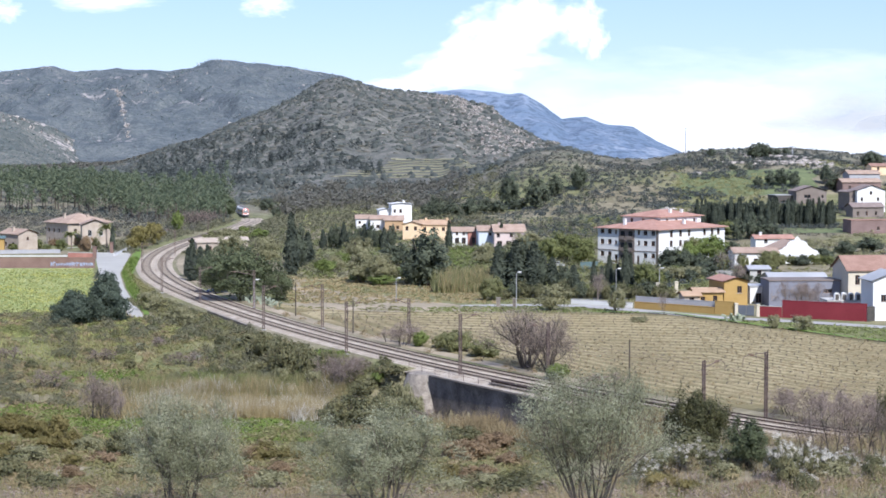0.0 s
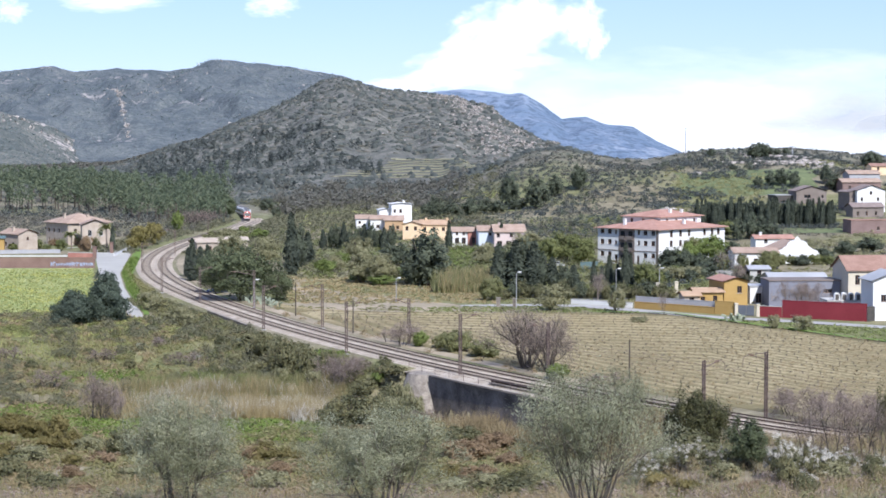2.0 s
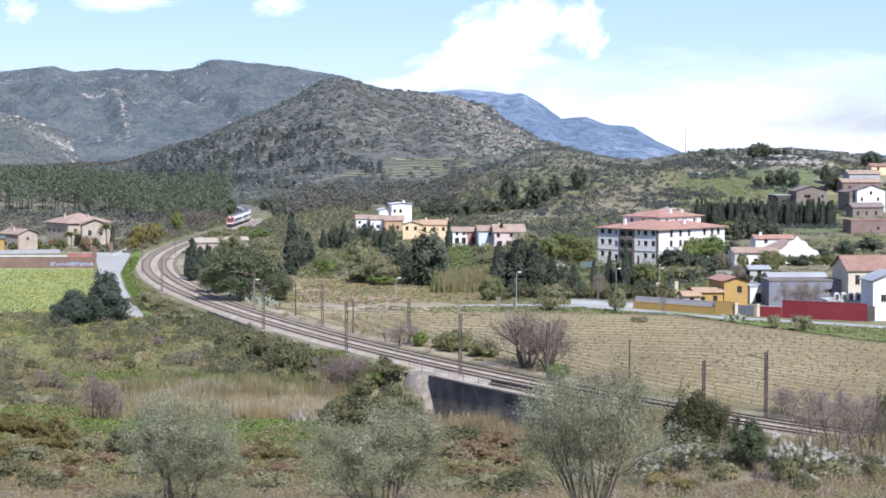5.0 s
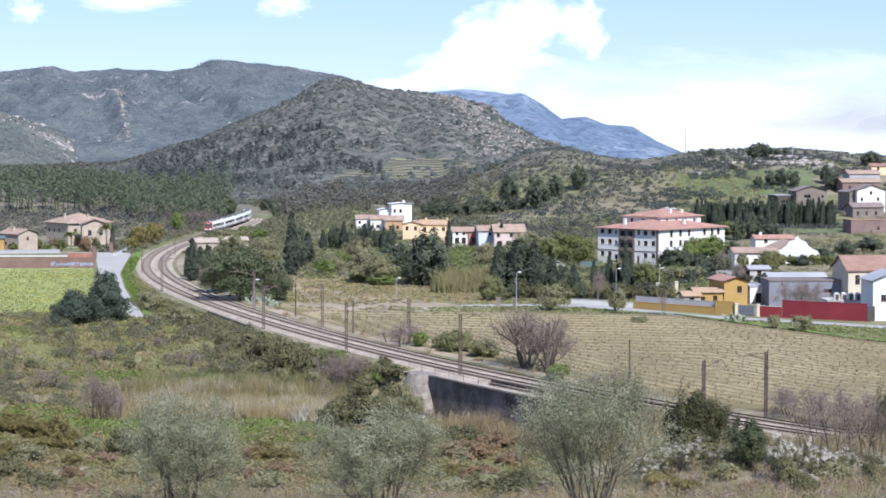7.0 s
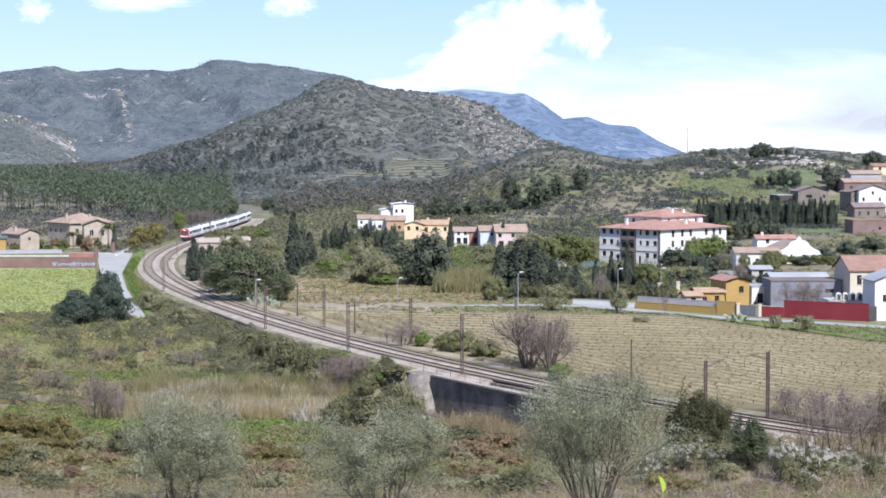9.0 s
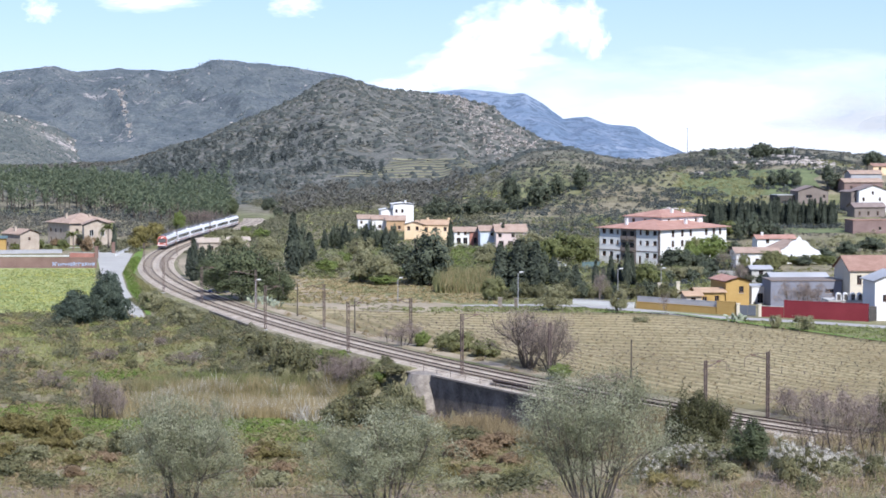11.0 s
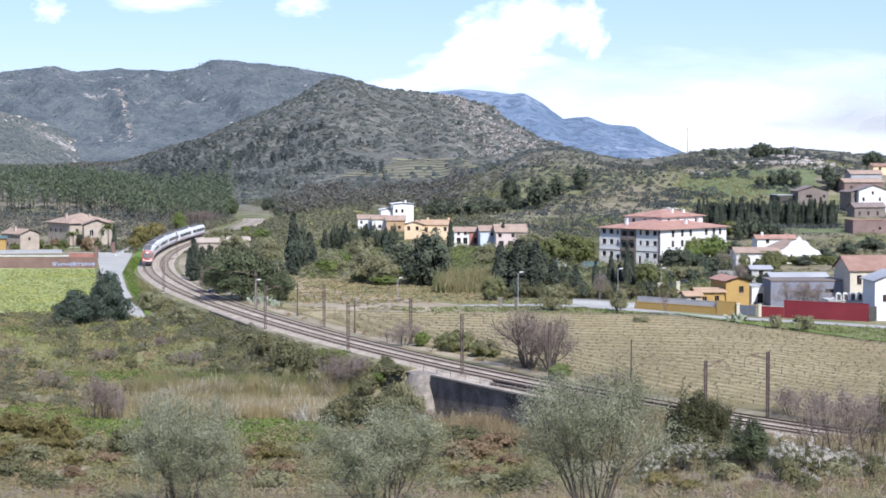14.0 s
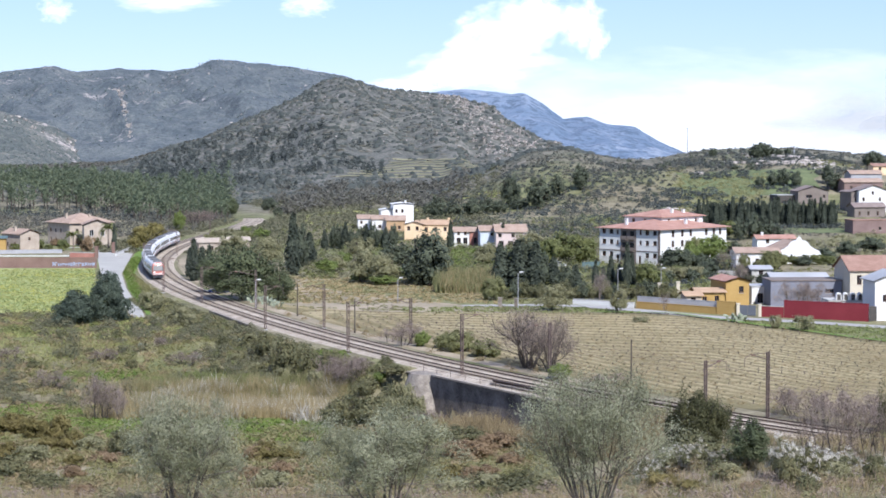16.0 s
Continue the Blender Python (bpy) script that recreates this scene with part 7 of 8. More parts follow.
def open_ground(x, y):
    """True away from the line, the fields, the lane and the houses."""
    off, s = line_offset(x, y)
    field = (off > 0) & (y < 395)
    mead = (y > 372) & (y < 520) & (x < -66) & (off < -8) & (x > -150)
    lane = np.abs(x - np.interp(y, LANE_Y, LANE_X)) < 4.0
    field = field | (lane & (y > 360) & (y < 560)) | ((np.abs(x - -87.21) < 9) & (y > 495) & (y < 560))
    street = (x > 8) & (x < 52) & (y > 410) & (y < 429)
    return ((off < -6.8) | (off > 12)) & ~field & ~mead & ~street


def blades(name, rng, x, y, tall, width, mat, label, category, lean=0.25):
    """Upright stalks, one thin piece each."""
    n = len(x)
    z = land(x, y)
    h = tall * rng.uniform(0.55, 1.15, n) * np.clip(0.85 + 0.4 * wav(x, y, 60, 9), 0.35, 1.3)
    an = rng.uniform(0, 6.283, n)
    dx, dy = np.cos(an) * width, np.sin(an) * width
    tip = np.stack([x + rng.normal(size=n) * lean * h, y + rng.normal(size=n) * lean * h, z + h], 1)
    v = np.stack([np.stack([x - dx, y - dy, z - 0.05], 1), np.stack([x + dx, y + dy, z - 0.05], 1), tip], 1)
    return tagged(new(name, leaf_data(name, v, mat)), label, category, kind="stuff")


def cover():
    rng = np.random.RandomState(5)
    # hills
    x, y = fan(rng, 13500, 935, 1770, -0.21, 0.09, 0.85)
    thick = 0.62 + 0.3 * wav(x, y, 41, 120) + 0.22 * wav(x, y, 42, 45) - 0.45 * ss(1250, 1600, y) * ss(-0.06, 0.02, x / y) + 0.25 * ss(1250, 1000, y)
    thick = np.where((x > -66) & (x < 48) & (y > 1075) & (y < 1225), thick - 0.9, thick)
    k = rng.uniform(0, 1, len(x)) < thick * 0.85
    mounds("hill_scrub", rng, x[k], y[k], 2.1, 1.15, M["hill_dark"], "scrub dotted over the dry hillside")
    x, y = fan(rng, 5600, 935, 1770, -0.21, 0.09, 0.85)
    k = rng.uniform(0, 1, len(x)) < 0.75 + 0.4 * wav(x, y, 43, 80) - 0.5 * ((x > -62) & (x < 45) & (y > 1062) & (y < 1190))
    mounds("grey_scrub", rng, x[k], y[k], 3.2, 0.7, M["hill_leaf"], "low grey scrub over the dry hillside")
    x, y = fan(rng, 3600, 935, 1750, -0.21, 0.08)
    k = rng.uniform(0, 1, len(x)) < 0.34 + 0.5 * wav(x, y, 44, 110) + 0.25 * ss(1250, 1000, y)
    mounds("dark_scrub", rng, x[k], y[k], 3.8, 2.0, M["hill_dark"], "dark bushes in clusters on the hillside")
    x, y = fan(rng, 800, 1050, 1500, -0.16, -0.03)
    k = (wav(x, y, 45, 120) > 0.1) & (y < 1300 + 400 * ss(-0.05, -0.14, x / y))
    wood("hill_trees", rng, x[k], y[k], 5.5, 5.0, 0.2, 4, 18, 0.5, M["hill_dark"], "dark rounded trees on the lower hillside")
    x, y = fan(rng, 4500, 1750, 2450, -0.26, -0.10)
    scatter("foot_scrub", rng, x, y, 6.0, 2.2, 7, 1.3, M["hill_leaf"], "scrub at the foot of the mountain", "scrub")
    for nm, n, mat, w, h, lf, per in (("slope_scrub", 3800, "hill_dark", 3.2, 1.5, 0.36, 26), ("slope_grey_scrub", 3600, "hill_leaf", 3.0, 1.3, 0.36, 24), ("slope_dark_scrub", 420, "dark_leaf", 3.8, 2.6, 0.36, 60)):
        x, y = fan(rng, n, 630, 975, 0.0, 0.27)
        k = (wav(x, y, 61 + len(nm), 90) > -0.3) & ((x / y < 0.125) | (y > 700)) & ((x / y > 0.02) | (y > 700))
        k &= ~((x / y > 0.1) & (y > 890) & (rng.uniform(0, 1, n) < 0.7))
        k &= ~((x / y > 0.15) & (y < 830) & (wav(x, y, 63, 60) < 0.35)) & ~((x / y > 0.12) & (x / y < 0.165) & (y > 735) & (y < 835))
        k &= ~((y > 905) & (rng.uniform(0, 1, n) < 0.8))
        scatter(nm, rng, x[k], y[k], w, h, per, lf, M[mat], "mixed scrub on the village hillside", "scrub")
    for bx0, by0, bx1, by1, n, w in ((104, 858, 126, 860, 26, 5), (105, 829, 131, 827, 34, 5), (90, 795, 112, 789, 40, 6), (128, 880, 150, 884, 12, 3), (150, 900, 185, 890, 46, 10), (82, 768, 100, 762, 30, 5), (100, 742, 126, 746, 40, 5), (112, 716, 134, 720, 30, 5), (126, 800, 146, 800, 16, 3)):
        f = rng.uniform(0, 1, n)
        scatter("ridge_thicket", rng, bx0 + (bx1 - bx0) * f + rng.normal(size=n), by0 + (by1 - by0) * f + rng.normal(size=n) * w, 4.4, 2.0, 60, 0.32, M["hill_dark"], "dark thicket in a band on the village hill", "scrub", 1.3, 0.2)
    x, y = fan(rng, 2600, 690, 930, 0.03, 0.26)
    k = (wav(x, y, 66, 55) + 0.5 * wav(x, y, 67, 20) > -0.05) & ((x / y > 0.1) | (rng.uniform(0, 1, len(x)) < 0.45)) & ~((x > 96) & (x < 160) & (y > 784) & (y < 848)) & ~((x > 128) & (y < 830))
    scatter("village_hill_scrub", rng, x[k], y[k], 2.8, 1.5, 34, 0.3, M["hill_dark"], "dark scrub over the village hill", "scrub", 1.3, 0.2)
    x, y = fan(rng, 3500, 700, 900, 0.115, 0.27)
    k = (wav(x, y, 64, 70) > 0.45) | ((x / y > 0.12) & (x / y < 0.165) & (y > 735) & (y < 835))
    scatter("hill_grass", rng, x[k], y[k], 4.4, 0.4, 16, 0.45, M["grass"], "bright green grass on the hillside", "grass", 1.2, 0.6)
    x, y = fan(rng, 3000, 600, 960, -0.14, 0.03)
    off_, _ = line_offset(x, y)
    k = open_ground(x, y) & ((off_ > 10.5) | (off_ < -8)) & ((y > 700) | (x / y < -0.075))
    scatter("valley_scrub", rng, x[k], y[k], 4.0, 2.4, 24, 0.42, M["valley_leaf"], "grey-green olive scrub on the valley side", "scrub")
    s = rng.uniform(60, 380, 1500)
    o = np.where(rng.uniform(0, 1, 1500) < 0.5, -6.0 - 14 * rng.uniform(0, 1, 1500), 8.5 + 14 * rng.uniform(0, 1, 1500))
    q = np.array([on_line(a_, c_)[:2] for a_, c_ in zip(s, o)])
    k = q[:, 1] > 570
    scatter("line_scrub", rng, q[k, 0], q[k, 1], 3.2, 1.3, 26, 0.32, M["valley_leaf"], "low scrub along the far railway", "scrub", 1.5, 0.3)
    x, y = fan(rng, 3200, 850, 1150, 0.03, 0.27)
    scatter("ridge_scrub", rng, x, y, 3.4, 0.7, 10, 0.5, M["hill_leaf"], "low scrub over the village ridge", "scrub")
    x, y = fan(rng, 900, 470, 600, 0.004, 0.042)
    scatter("kitchen_garden", rng, x, y, 3.0, 0.7, 22, 0.26, M["bright_leaf"], "light green plants of a kitchen garden", "garden", 1.3, 0.4)
    x, y = fan(rng, 420, 850, 1040, -0.085, 0.012)
    k = wav(x, y, 85, 60) > -0.2
    scatter("orchard_trees", rng, x[k], y[k], 7.0, 5.0, 70, 0.6, M["hill_leaf"], "rounded grey-green trees along the foot of the hill", "wood")
    x, y = fan(rng, 1500, 700, 860, -0.075, 0.03)
    k = (wav(x, y, 86, 45) > 0.25) & (np.abs(line_offset(x, y)[0]) > 8)
    scatter("orchard_grass", rng, x[k], y[k], 4.5, 0.4, 20, 0.45, M["meadow_leaf"], "pale green grass between the olive groves", "grass", 1.3, 0.6)
    x, y = fan(rng, 3600, 425, 452, -0.002, 0.026)
    blades("cane_thicket", rng, x, y, 4.4, 0.09, M["dry_stalk"], "tall straw-coloured cane thicket by the gardens", "reeds", 0.15)
    x, y = fan(rng, 6000, 425, 455, -0.004, 0.026)
    blades("green_canes", rng, x, y, 4.2, 0.11, M["willow_leaf"], "green canes among the dry ones", "reeds", 0.18)
    x, y = fan(rng, 1500, 440, 720, -0.12, 0.11)
    k = open_ground(x, y) & ((y > 468) | (x / y > 0.03)) & ((x / y > -0.09) | (y < 640))
    scatter("garden_scrub", rng, x[k], y[k], 3.8, 1.7, 28, 0.31, M["valley_leaf"], "garden hedges and bushes among the houses", "scrub")
    x, y = fan(rng, 900, 410, 720, -0.1, 0.13)
    k = open_ground(x, y) & ((y > 465) | (x / y > 0.03))
    scatter("garden_green", rng, x[k], y[k], 3.4, 1.9, 46, 0.27, M["green_leaf"], "green bushes among the gardens", "scrub")
    x, y = fan(rng, 2600, 398, 560, -0.08, 0.26)
    k = open_ground(x, y) & ((y > 462) | (x / y > 0.03))
    scatter("garden_grass", rng, x[k], y[k], 2.2, 0.4, 14, 0.26, M["grass"], "rough grass between the gardens", "grass", 1.3, 0.6)
    x, y = fan(rng, 1500, 545, 720, 0.125, 0.27)
    k = (wav(x, y, 81, 40) > -0.2) & ~((x > 116) & (x < 138) & (y > 648) & (y < 674))
    scatter("village_scrub", rng, x[k], y[k], 3.4, 1.3, 36, 0.3, M["grey_leaf"], "grey-green bushes behind the chapel", "scrub")
    # Dark clumps added in place of the shade at the cypresses' foot.
    x, y = rng.uniform(98, 139, 240), rng.uniform(671, 688, 240)
    scatter("hedge_foot", rng, x, y, 3.0, 1.4, 46, 0.28, M["hill_dark"], "dark leaf clumps standing in for shade below the cypress row", "scrub", 1.3, 0.2)
    x, y = fan(rng, 1600, 545, 720, 0.125, 0.27)
    k = wav(x, y, 82, 50) > 0.1
    scatter("village_grass", rng, x[k], y[k], 3.0, 0.4, 12, 0.35, M["hill_leaf"], "grey-green grass on the village slope", "grass", 1.3, 0.6)
    # pine wood
    x, y = fan(rng, 960, 765, 1045, -0.30, -0.075, 0.8)
    off, _ = line_offset(x, y)
    k = (np.abs(off) > 9) & (x / y < -0.105 + 0.02 * wav(x, y, 9, 60)) & (y > 770 + 75 * ss(-0.15, -0.175, x / y))
    x, y = x[k], y[k]
    wood("pine_wood", rng, x, y, 6.0, 11.5, 4.0, 6, 20, 0.45, M["pine_leaf"], "dense pine wood on the valley side")
    trunks = Solid()
    for a_, c_ in zip(x, y):
        if c_ < 930:
            g_ = ground_z(a_, c_)
            trunks.tube((a_, c_, g_ - 0.3), (a_ + rng.normal() * 0.3, c_, g_ + 6.5), 0.22, 0.14, 5)
    tagged(new("pine_trunks", trunks.data("pine_trunks", M["bark"])), "bare dark trunks along the edge of the pine wood", "trunks", kind="stuff")
    fx, fy = fan(rng, 800, 660, 850, -0.24, -0.12)
    keep = (np.abs(line_offset(fx, fy)[0]) > 9) & (wav(fx, fy, 87, 30) > -0.2)
    scatter("wood_edge", rng, fx[keep], fy[keep], 4.8, 2.8, 32, 0.36, M["hill_leaf"], "grey-green bushes before the pine wood", "scrub", 1.3, 0.3)
    fx, fy = fan(rng, 420, 775, 870, -0.26, -0.11)
    keep = fy > 745 + 75 * ss(-0.15, -0.175, fx / fy)
    scatter("wood_thicket", rng, fx[keep], fy[keep], 4.4, 2.6, 34, 0.36, M["hill_dark"], "dark thicket along the edge of the pine wood", "scrub", 1.3, 0.3)
    scatter("wood_floor", rng, x + rng.normal(size=len(x)) * 2.5, y + rng.normal(size=len(x)) * 2.5, 4.4, 1.5, 14, 0.4, M["hill_dark"], "dark undergrowth below the pines", "scrub")
    blades("pine_trunks", rng, x, y, 7.0, 0.22, M["stem_bark"], "thin trunks of the pine wood", "wood", 0.05)
    # near valley
    x, y = fan(rng, 3000, 195, 372, -0.26, 0.05)
    k = open_ground(x, y) & (wav(x, y, 50, 26) > -0.6) & ~((y > 255) & (y < 269) & (x / y < -0.055))
    scatter("low_scrub", rng, x[k], y[k], 2.8, 0.85, 27, 0.155, M["heath_leaf"], "low grey-green scrub on the valley floor", "scrub", 2.2, 0.5)
    x, y = fan(rng, 2600, 195, 372, -0.26, 0.05)
    k = open_ground(x, y) & (wav(x, y, 52, 30) > -0.3) & ~((y > 255) & (y < 269) & (x / y < -0.055))
    scatter("brown_scrub", rng, x[k], y[k], 2.6, 0.8, 27, 0.15, M["brown_scrub"], "dry brownish scrub on the valley floor", "scrub", 2.4, 0.5)
    x, y = fan(rng, 90, 290, 362, -0.24, -0.02)
    k = open_ground(x, y)
    scatter("dark_bushes", rng, x[k], y[k], 2.4, 1.3, 260, 0.11, M["green_leaf"], "scattered dark green bushes", "scrub")
    x, y = fan(rng, 10500, 190, 372, -0.26, 0.06)
    k = open_ground(x, y) & (wav(x, y, 54, 40) > -0.7)
    scatter("valley_grass", rng, x[k], y[k], 1.5, 0.35, 6, 0.2, M["grass"], "rough green and straw grass tufts", "grass", 1.5, 0.6)
    for cy, half, u0, u1 in ((258, 11, -0.26, -0.06), (280, 6, -0.26, -0.14), (306, 4, -0.2, -0.05)):
        x, y = fan(rng, 1500, cy - half, cy + half, u0, u1)
        k = wav(x, y, 58, 18) > -0.75
        scatter("lush_grass", rng, x[k], y[k], 1.7, 0.42, 12, 0.17, M["lush_leaf"], "bright lush green grass by the stream", "grass", 1.4, 0.6)
    x, y = fan(rng, 34000, 266, 294, -0.185, -0.05)
    k = (wav(x, y, 59, 14) > -0.4) & (rng.uniform(0, 1, len(x)) < ss(-0.185, -0.12, x / y) + 0.08)
    blades("reed_bed", rng, x[k], y[k], 2.9, 0.045, M["dry_stalk"], "straw-coloured reed bed along the stream", "reeds", 0.32)
    x, y = fan(rng, 8000, 266, 292, -0.16, -0.05)
    k = wav(x, y, 92, 16) > 0.0
    blades("pale_reeds", rng, x[k], y[k], 3.0, 0.05, M["blossom"], "bleached pale reeds", "reeds", 0.35)
    x, y = fan(rng, 12000, 280, 298, -0.16, -0.05)
    blades("green_reeds", rng, x, y, 2.6, 0.045, M["grass"], "young green reeds among the dry ones", "reeds", 0.25)
    x, y = fan(rng, 330, 284, 364, -0.25, -0.03)
    k = open_ground(x, y) & (wav(x, y, 91, 45) > -0.2)
    scatter("valley_bush", rng, x[k], y[k], 4.2, 1.7, 230, 0.12, M["valley_leaf"], "rounded grey-brown bushes on the valley floor", "scrub", 2.2, 0.4)
    x, y = fan(rng, 3200, 340, 372, -0.26, -0.12)
    k = open_ground(x, y)
    scatter("field_grass", rng, x[k], y[k], 1.6, 0.3, 8, 0.18, M["meadow_leaf"], "light green grass at the meadow's edge", "grass", 1.4, 0.6)
    # slope below the viewer: patches of one kind each
    for nm, n, seed, size, more, w, h, per, lf, long_, lean_, mat, label, cat in (
            ("slope_brush", 1500, 201, 13, 0.15, 2.2, 1.1, 100, 0.075, 2.2, 0.4, "brown_scrub", "dry brown brushwood on the near slope", "scrub"),
            ("slope_shrubs", 1300, 202, 15, 0.25, 2.6, 1.3, 130, 0.07, 1.9, 0.35, "grey_leaf", "grey-green shrubs on the near slope", "scrub"),
            ("twiggy_brush", 1100, 203, 12, 0.3, 2.6, 1.3, 120, 0.065, 2.8, 0.5, "rose_twig", "mauve-brown twiggy brush on the near slope", "scrub"),
            ("straw_grass", 900, 204, 10, 0.35, 2.0, 0.9, 100, 0.065, 3.0, 0.7, "dry_stalk", "tall pale straw grass on the near slope", "grass"),
            ("green_brush", 800, 205, 12, 0.45, 2.6, 1.2, 120, 0.07, 2.0, 0.4, "green_leaf", "olive-green brush on the near slope", "scrub"),
            ("slope_grass", 900, 206, 11, 0.3, 2.0, 0.6, 60, 0.08, 2.4, 0.7, "grass", "rough green grass on the near slope", "grass")):
        x, y = fan(rng, n, 118, 212, -0.26, 0.26)
        k = open_ground(x, y) & (wav(x, y, seed, size) > more)
        scatter(nm, rng, x[k], y[k], w, h, per, lf, M[mat], label, cat, long_, lean_)
    for nm, n, seed, mat, tall_, label in (("dry_grass", 20000, 211, "dry_stalk", 1.2, "tall dry grass on the near slope"), ("brown_stalks", 26000, 212, "brown_scrub", 1.45, "dry brown stalks on the near slope"),
                                           ("rose_stalks", 11000, 213, "rose_twig", 1.5, "thin mauve-brown twigs on the near slope"), ("green_stalks", 20000, 214, "heath_leaf", 1.0, "wispy green grass on the near slope")):
        x, y = fan(rng, n, 118, 214, -0.26, 0.26)
        k = open_ground(x, y) & (wav(x, y, seed, 14) > -0.25)
        blades(nm, rng, x[k], y[k], tall_, 0.028, M[mat], label, "grass", 0.3)
    for nm, n, seed, mat, tall_, label in (("heath_grass", 22000, 221, "heath_leaf", 0.8, "wispy grass over the valley floor"), ("heath_stalks", 14000, 222, "brown_scrub", 0.9, "dry stalks over the valley floor"), ("pale_stalks", 8000, 223, "dry_stalk", 0.8, "pale dry stalks over the valley floor")):
        x, y = fan(rng, n, 205, 372, -0.26, 0.05)
        k = open_ground(x, y) & (wav(x, y, seed, 30) > -0.4) & ~((y > 255) & (y < 269) & (x / y < -0.055))
        blades(nm, rng, x[k], y[k], tall_, 0.045, M[mat], label, "grass", 0.3)
    # pale grass strip below the lane
    x, y = fan(rng, 5000, 318, 352, -0.235, -0.16)
    k = wav(x, y, 226, 12) > -0.3
    blades("strip_grass", rng, x[k], y[k], 0.7, 0.07, M["meadow_leaf"], "pale green grass strip below the lane", "grass", 0.4)
    # green growth along the foot of the bank
    f = rng.uniform(0, 1, 5200)
    x, y = -40.0 + 20.0 * f + rng.normal(size=5200), 300.5 - 9.0 * f ** 1.5 + rng.normal(size=5200) * 3.6
    k = wav(x, y, 225, 7) > -0.35
    blades("bank_grass", rng, x[k], y[k], 1.5, 0.055, M["pasture_leaf"], "fresh green grass along the foot of the railway bank", "grass", 0.35)
    # brown reeds against the bridge
    s = rng.uniform(632, 672, 7000) 
    o = -6.4 - 7 * rng.uniform(0, 1, 7000) ** 1.5
    q = np.array([on_line(a_, c_)[:2] for a_, c_ in zip(s, o)])
    blades("bridge_reeds", rng, q[:, 0], q[:, 1], 3.1, 0.045, M["brown_scrub"], "dry brown reeds at the foot of the bridge", "reeds", 0.38)
    # bank beside the line
    s = rng.uniform(478, 607, 1000)
    o = -6.0 - 9 * rng.uniform(0, 1, 1000)
    q = np.array([on_line(a_, c_)[:2] for a_, c_ in zip(s, o)])
    scatter("bank_brush", rng, q[:, 0], q[:, 1], 2.2, 0.9, 32, 0.14, M["dusk_leaf"], "grey-green brush on the railway bank", "scrub", 1.5)
    s = rng.uniform(385, 480, 700)
    o = -6.5 - 7 * rng.uniform(0, 1, 700)
    q = np.array([on_line(a_, c_)[:2] for a_, c_ in zip(s, o)])
    k = np.abs(q[:, 0] - np.interp(q[:, 1], LANE_Y, LANE_X)) > 4.0
    scatter("bank_grass", rng, q[k, 0], q[k, 1], 1.8, 0.5, 40, 0.14, M["grass"], "rough grass on the bank above the lane", "grass", 1.6, 0.4)
    y = rng.uniform(380, 545, 640)
    x = np.interp(y, (370, 393, 437, 486, 549, 588), (-56.9, -62, -71.2, -80.3, -88.2, -93.2)) + 0.9 + 1.8 * rng.uniform(0, 1, 640)
    scatter("verge_weeds", rng, x, y, 1.4, 0.8, 34, 0.14, M["lush_leaf"], "lush green weeds along the lane", "grass", 1.6, 0.5)
    y = rng.uniform(366, 520, 260)
    x = np.interp(y, LANE_Y, LANE_X) + 4.8 + 3.5 * rng.uniform(0, 1, 260)
    k = line_offset(x, y)[0] < -4.5
    scatter("verge_bushes", rng, x[k], y[k], 1.9, 0.9, 60, 0.13, M["heath_leaf"], "low bushes between the lane and the railway", "scrub", 1.8, 0.4)
    # meadow grass and flowers
    x, y = fan(rng, 7000, 366, 498, -0.28, -0.165)
    k = x < np.interp(y, (369, 393, 429, 473, 531), (-59.4, -64.7, -73.3, -83, -94.1)) - 1.5
    scatter("meadow_grass", rng, x[k], y[k], 1.8, 0.35, 7, 0.2, M["meadow_leaf"], "fresh meadow grass with yellow flowers", "grass", 1.4, 0.6)
    x, y = fan(rng, 5000, 372, 500, -0.28, -0.165)
    k = (x < np.interp(y, (369, 393, 429, 473, 531), (-59.4, -64.7, -73.3, -83, -94.1)) - 1.5) & (wav(x, y, 93, 34) + 0.6 * wav(x, y, 94, 11) > 0.25)
    scatter("meadow_flowers", rng, x[k], y[k], 1.3, 0.42, 5, 0.12, M["flower_leaf"], "yellow flowers in the meadow", "flowers", 1.2, 0.4)
    # bushes of the gardens before the white block
    for nm, mat, n in (("garden_bushes", "green_leaf", 260), ("garden_dark", "hill_dark", 300)):
        x, y = rng.uniform(36, 84, n), rng.uniform(432, 505, n)
        k = ~((x > 52) & (y < 440)) & ~((np.abs(x - 70) < 8) & (y < 465))
        scatter(nm, rng, x[k], y[k], 2.8, 1.3, 44, 0.22, M[mat], "green garden bushes before the white block", "scrub", 1.3, 0.3)
    x, y = fan(rng, 1500, 398, 475, -0.08, 0.03)
    k = open_ground(x, y)
    scatter("straw_tufts", rng, x[k], y[k], 1.7, 0.4, 12, 0.2, M["dry_stalk"], "straw-coloured tufts on the fallow plot", "grass", 1.6, 0.6)
    # weeds and cuttings along the vine rows
    x, y = fan(rng, 9000, 235, 378, -0.08, 0.26)
    off, s_ = line_offset(x, y)
    row = (-x * ROW_WAY[1] + y * ROW_WAY[0]) / ROW_GAP
    k = (off > 12) & (s_ > 470) & (y < np.interp(x, VINE_X, VINE_Y) - 1) & (np.abs((row + 0.5 + 0.08 * wav(x, y, 33, 60)) % 1 - 0.5) < 0.22)
    scatter("row_weeds", rng, x[k], y[k], 0.9, 0.28, 7, 0.1, M["brown_scrub"], "dry weeds and cuttings along the vine rows", "grass", 2.0, 0.5, lift=0.2)
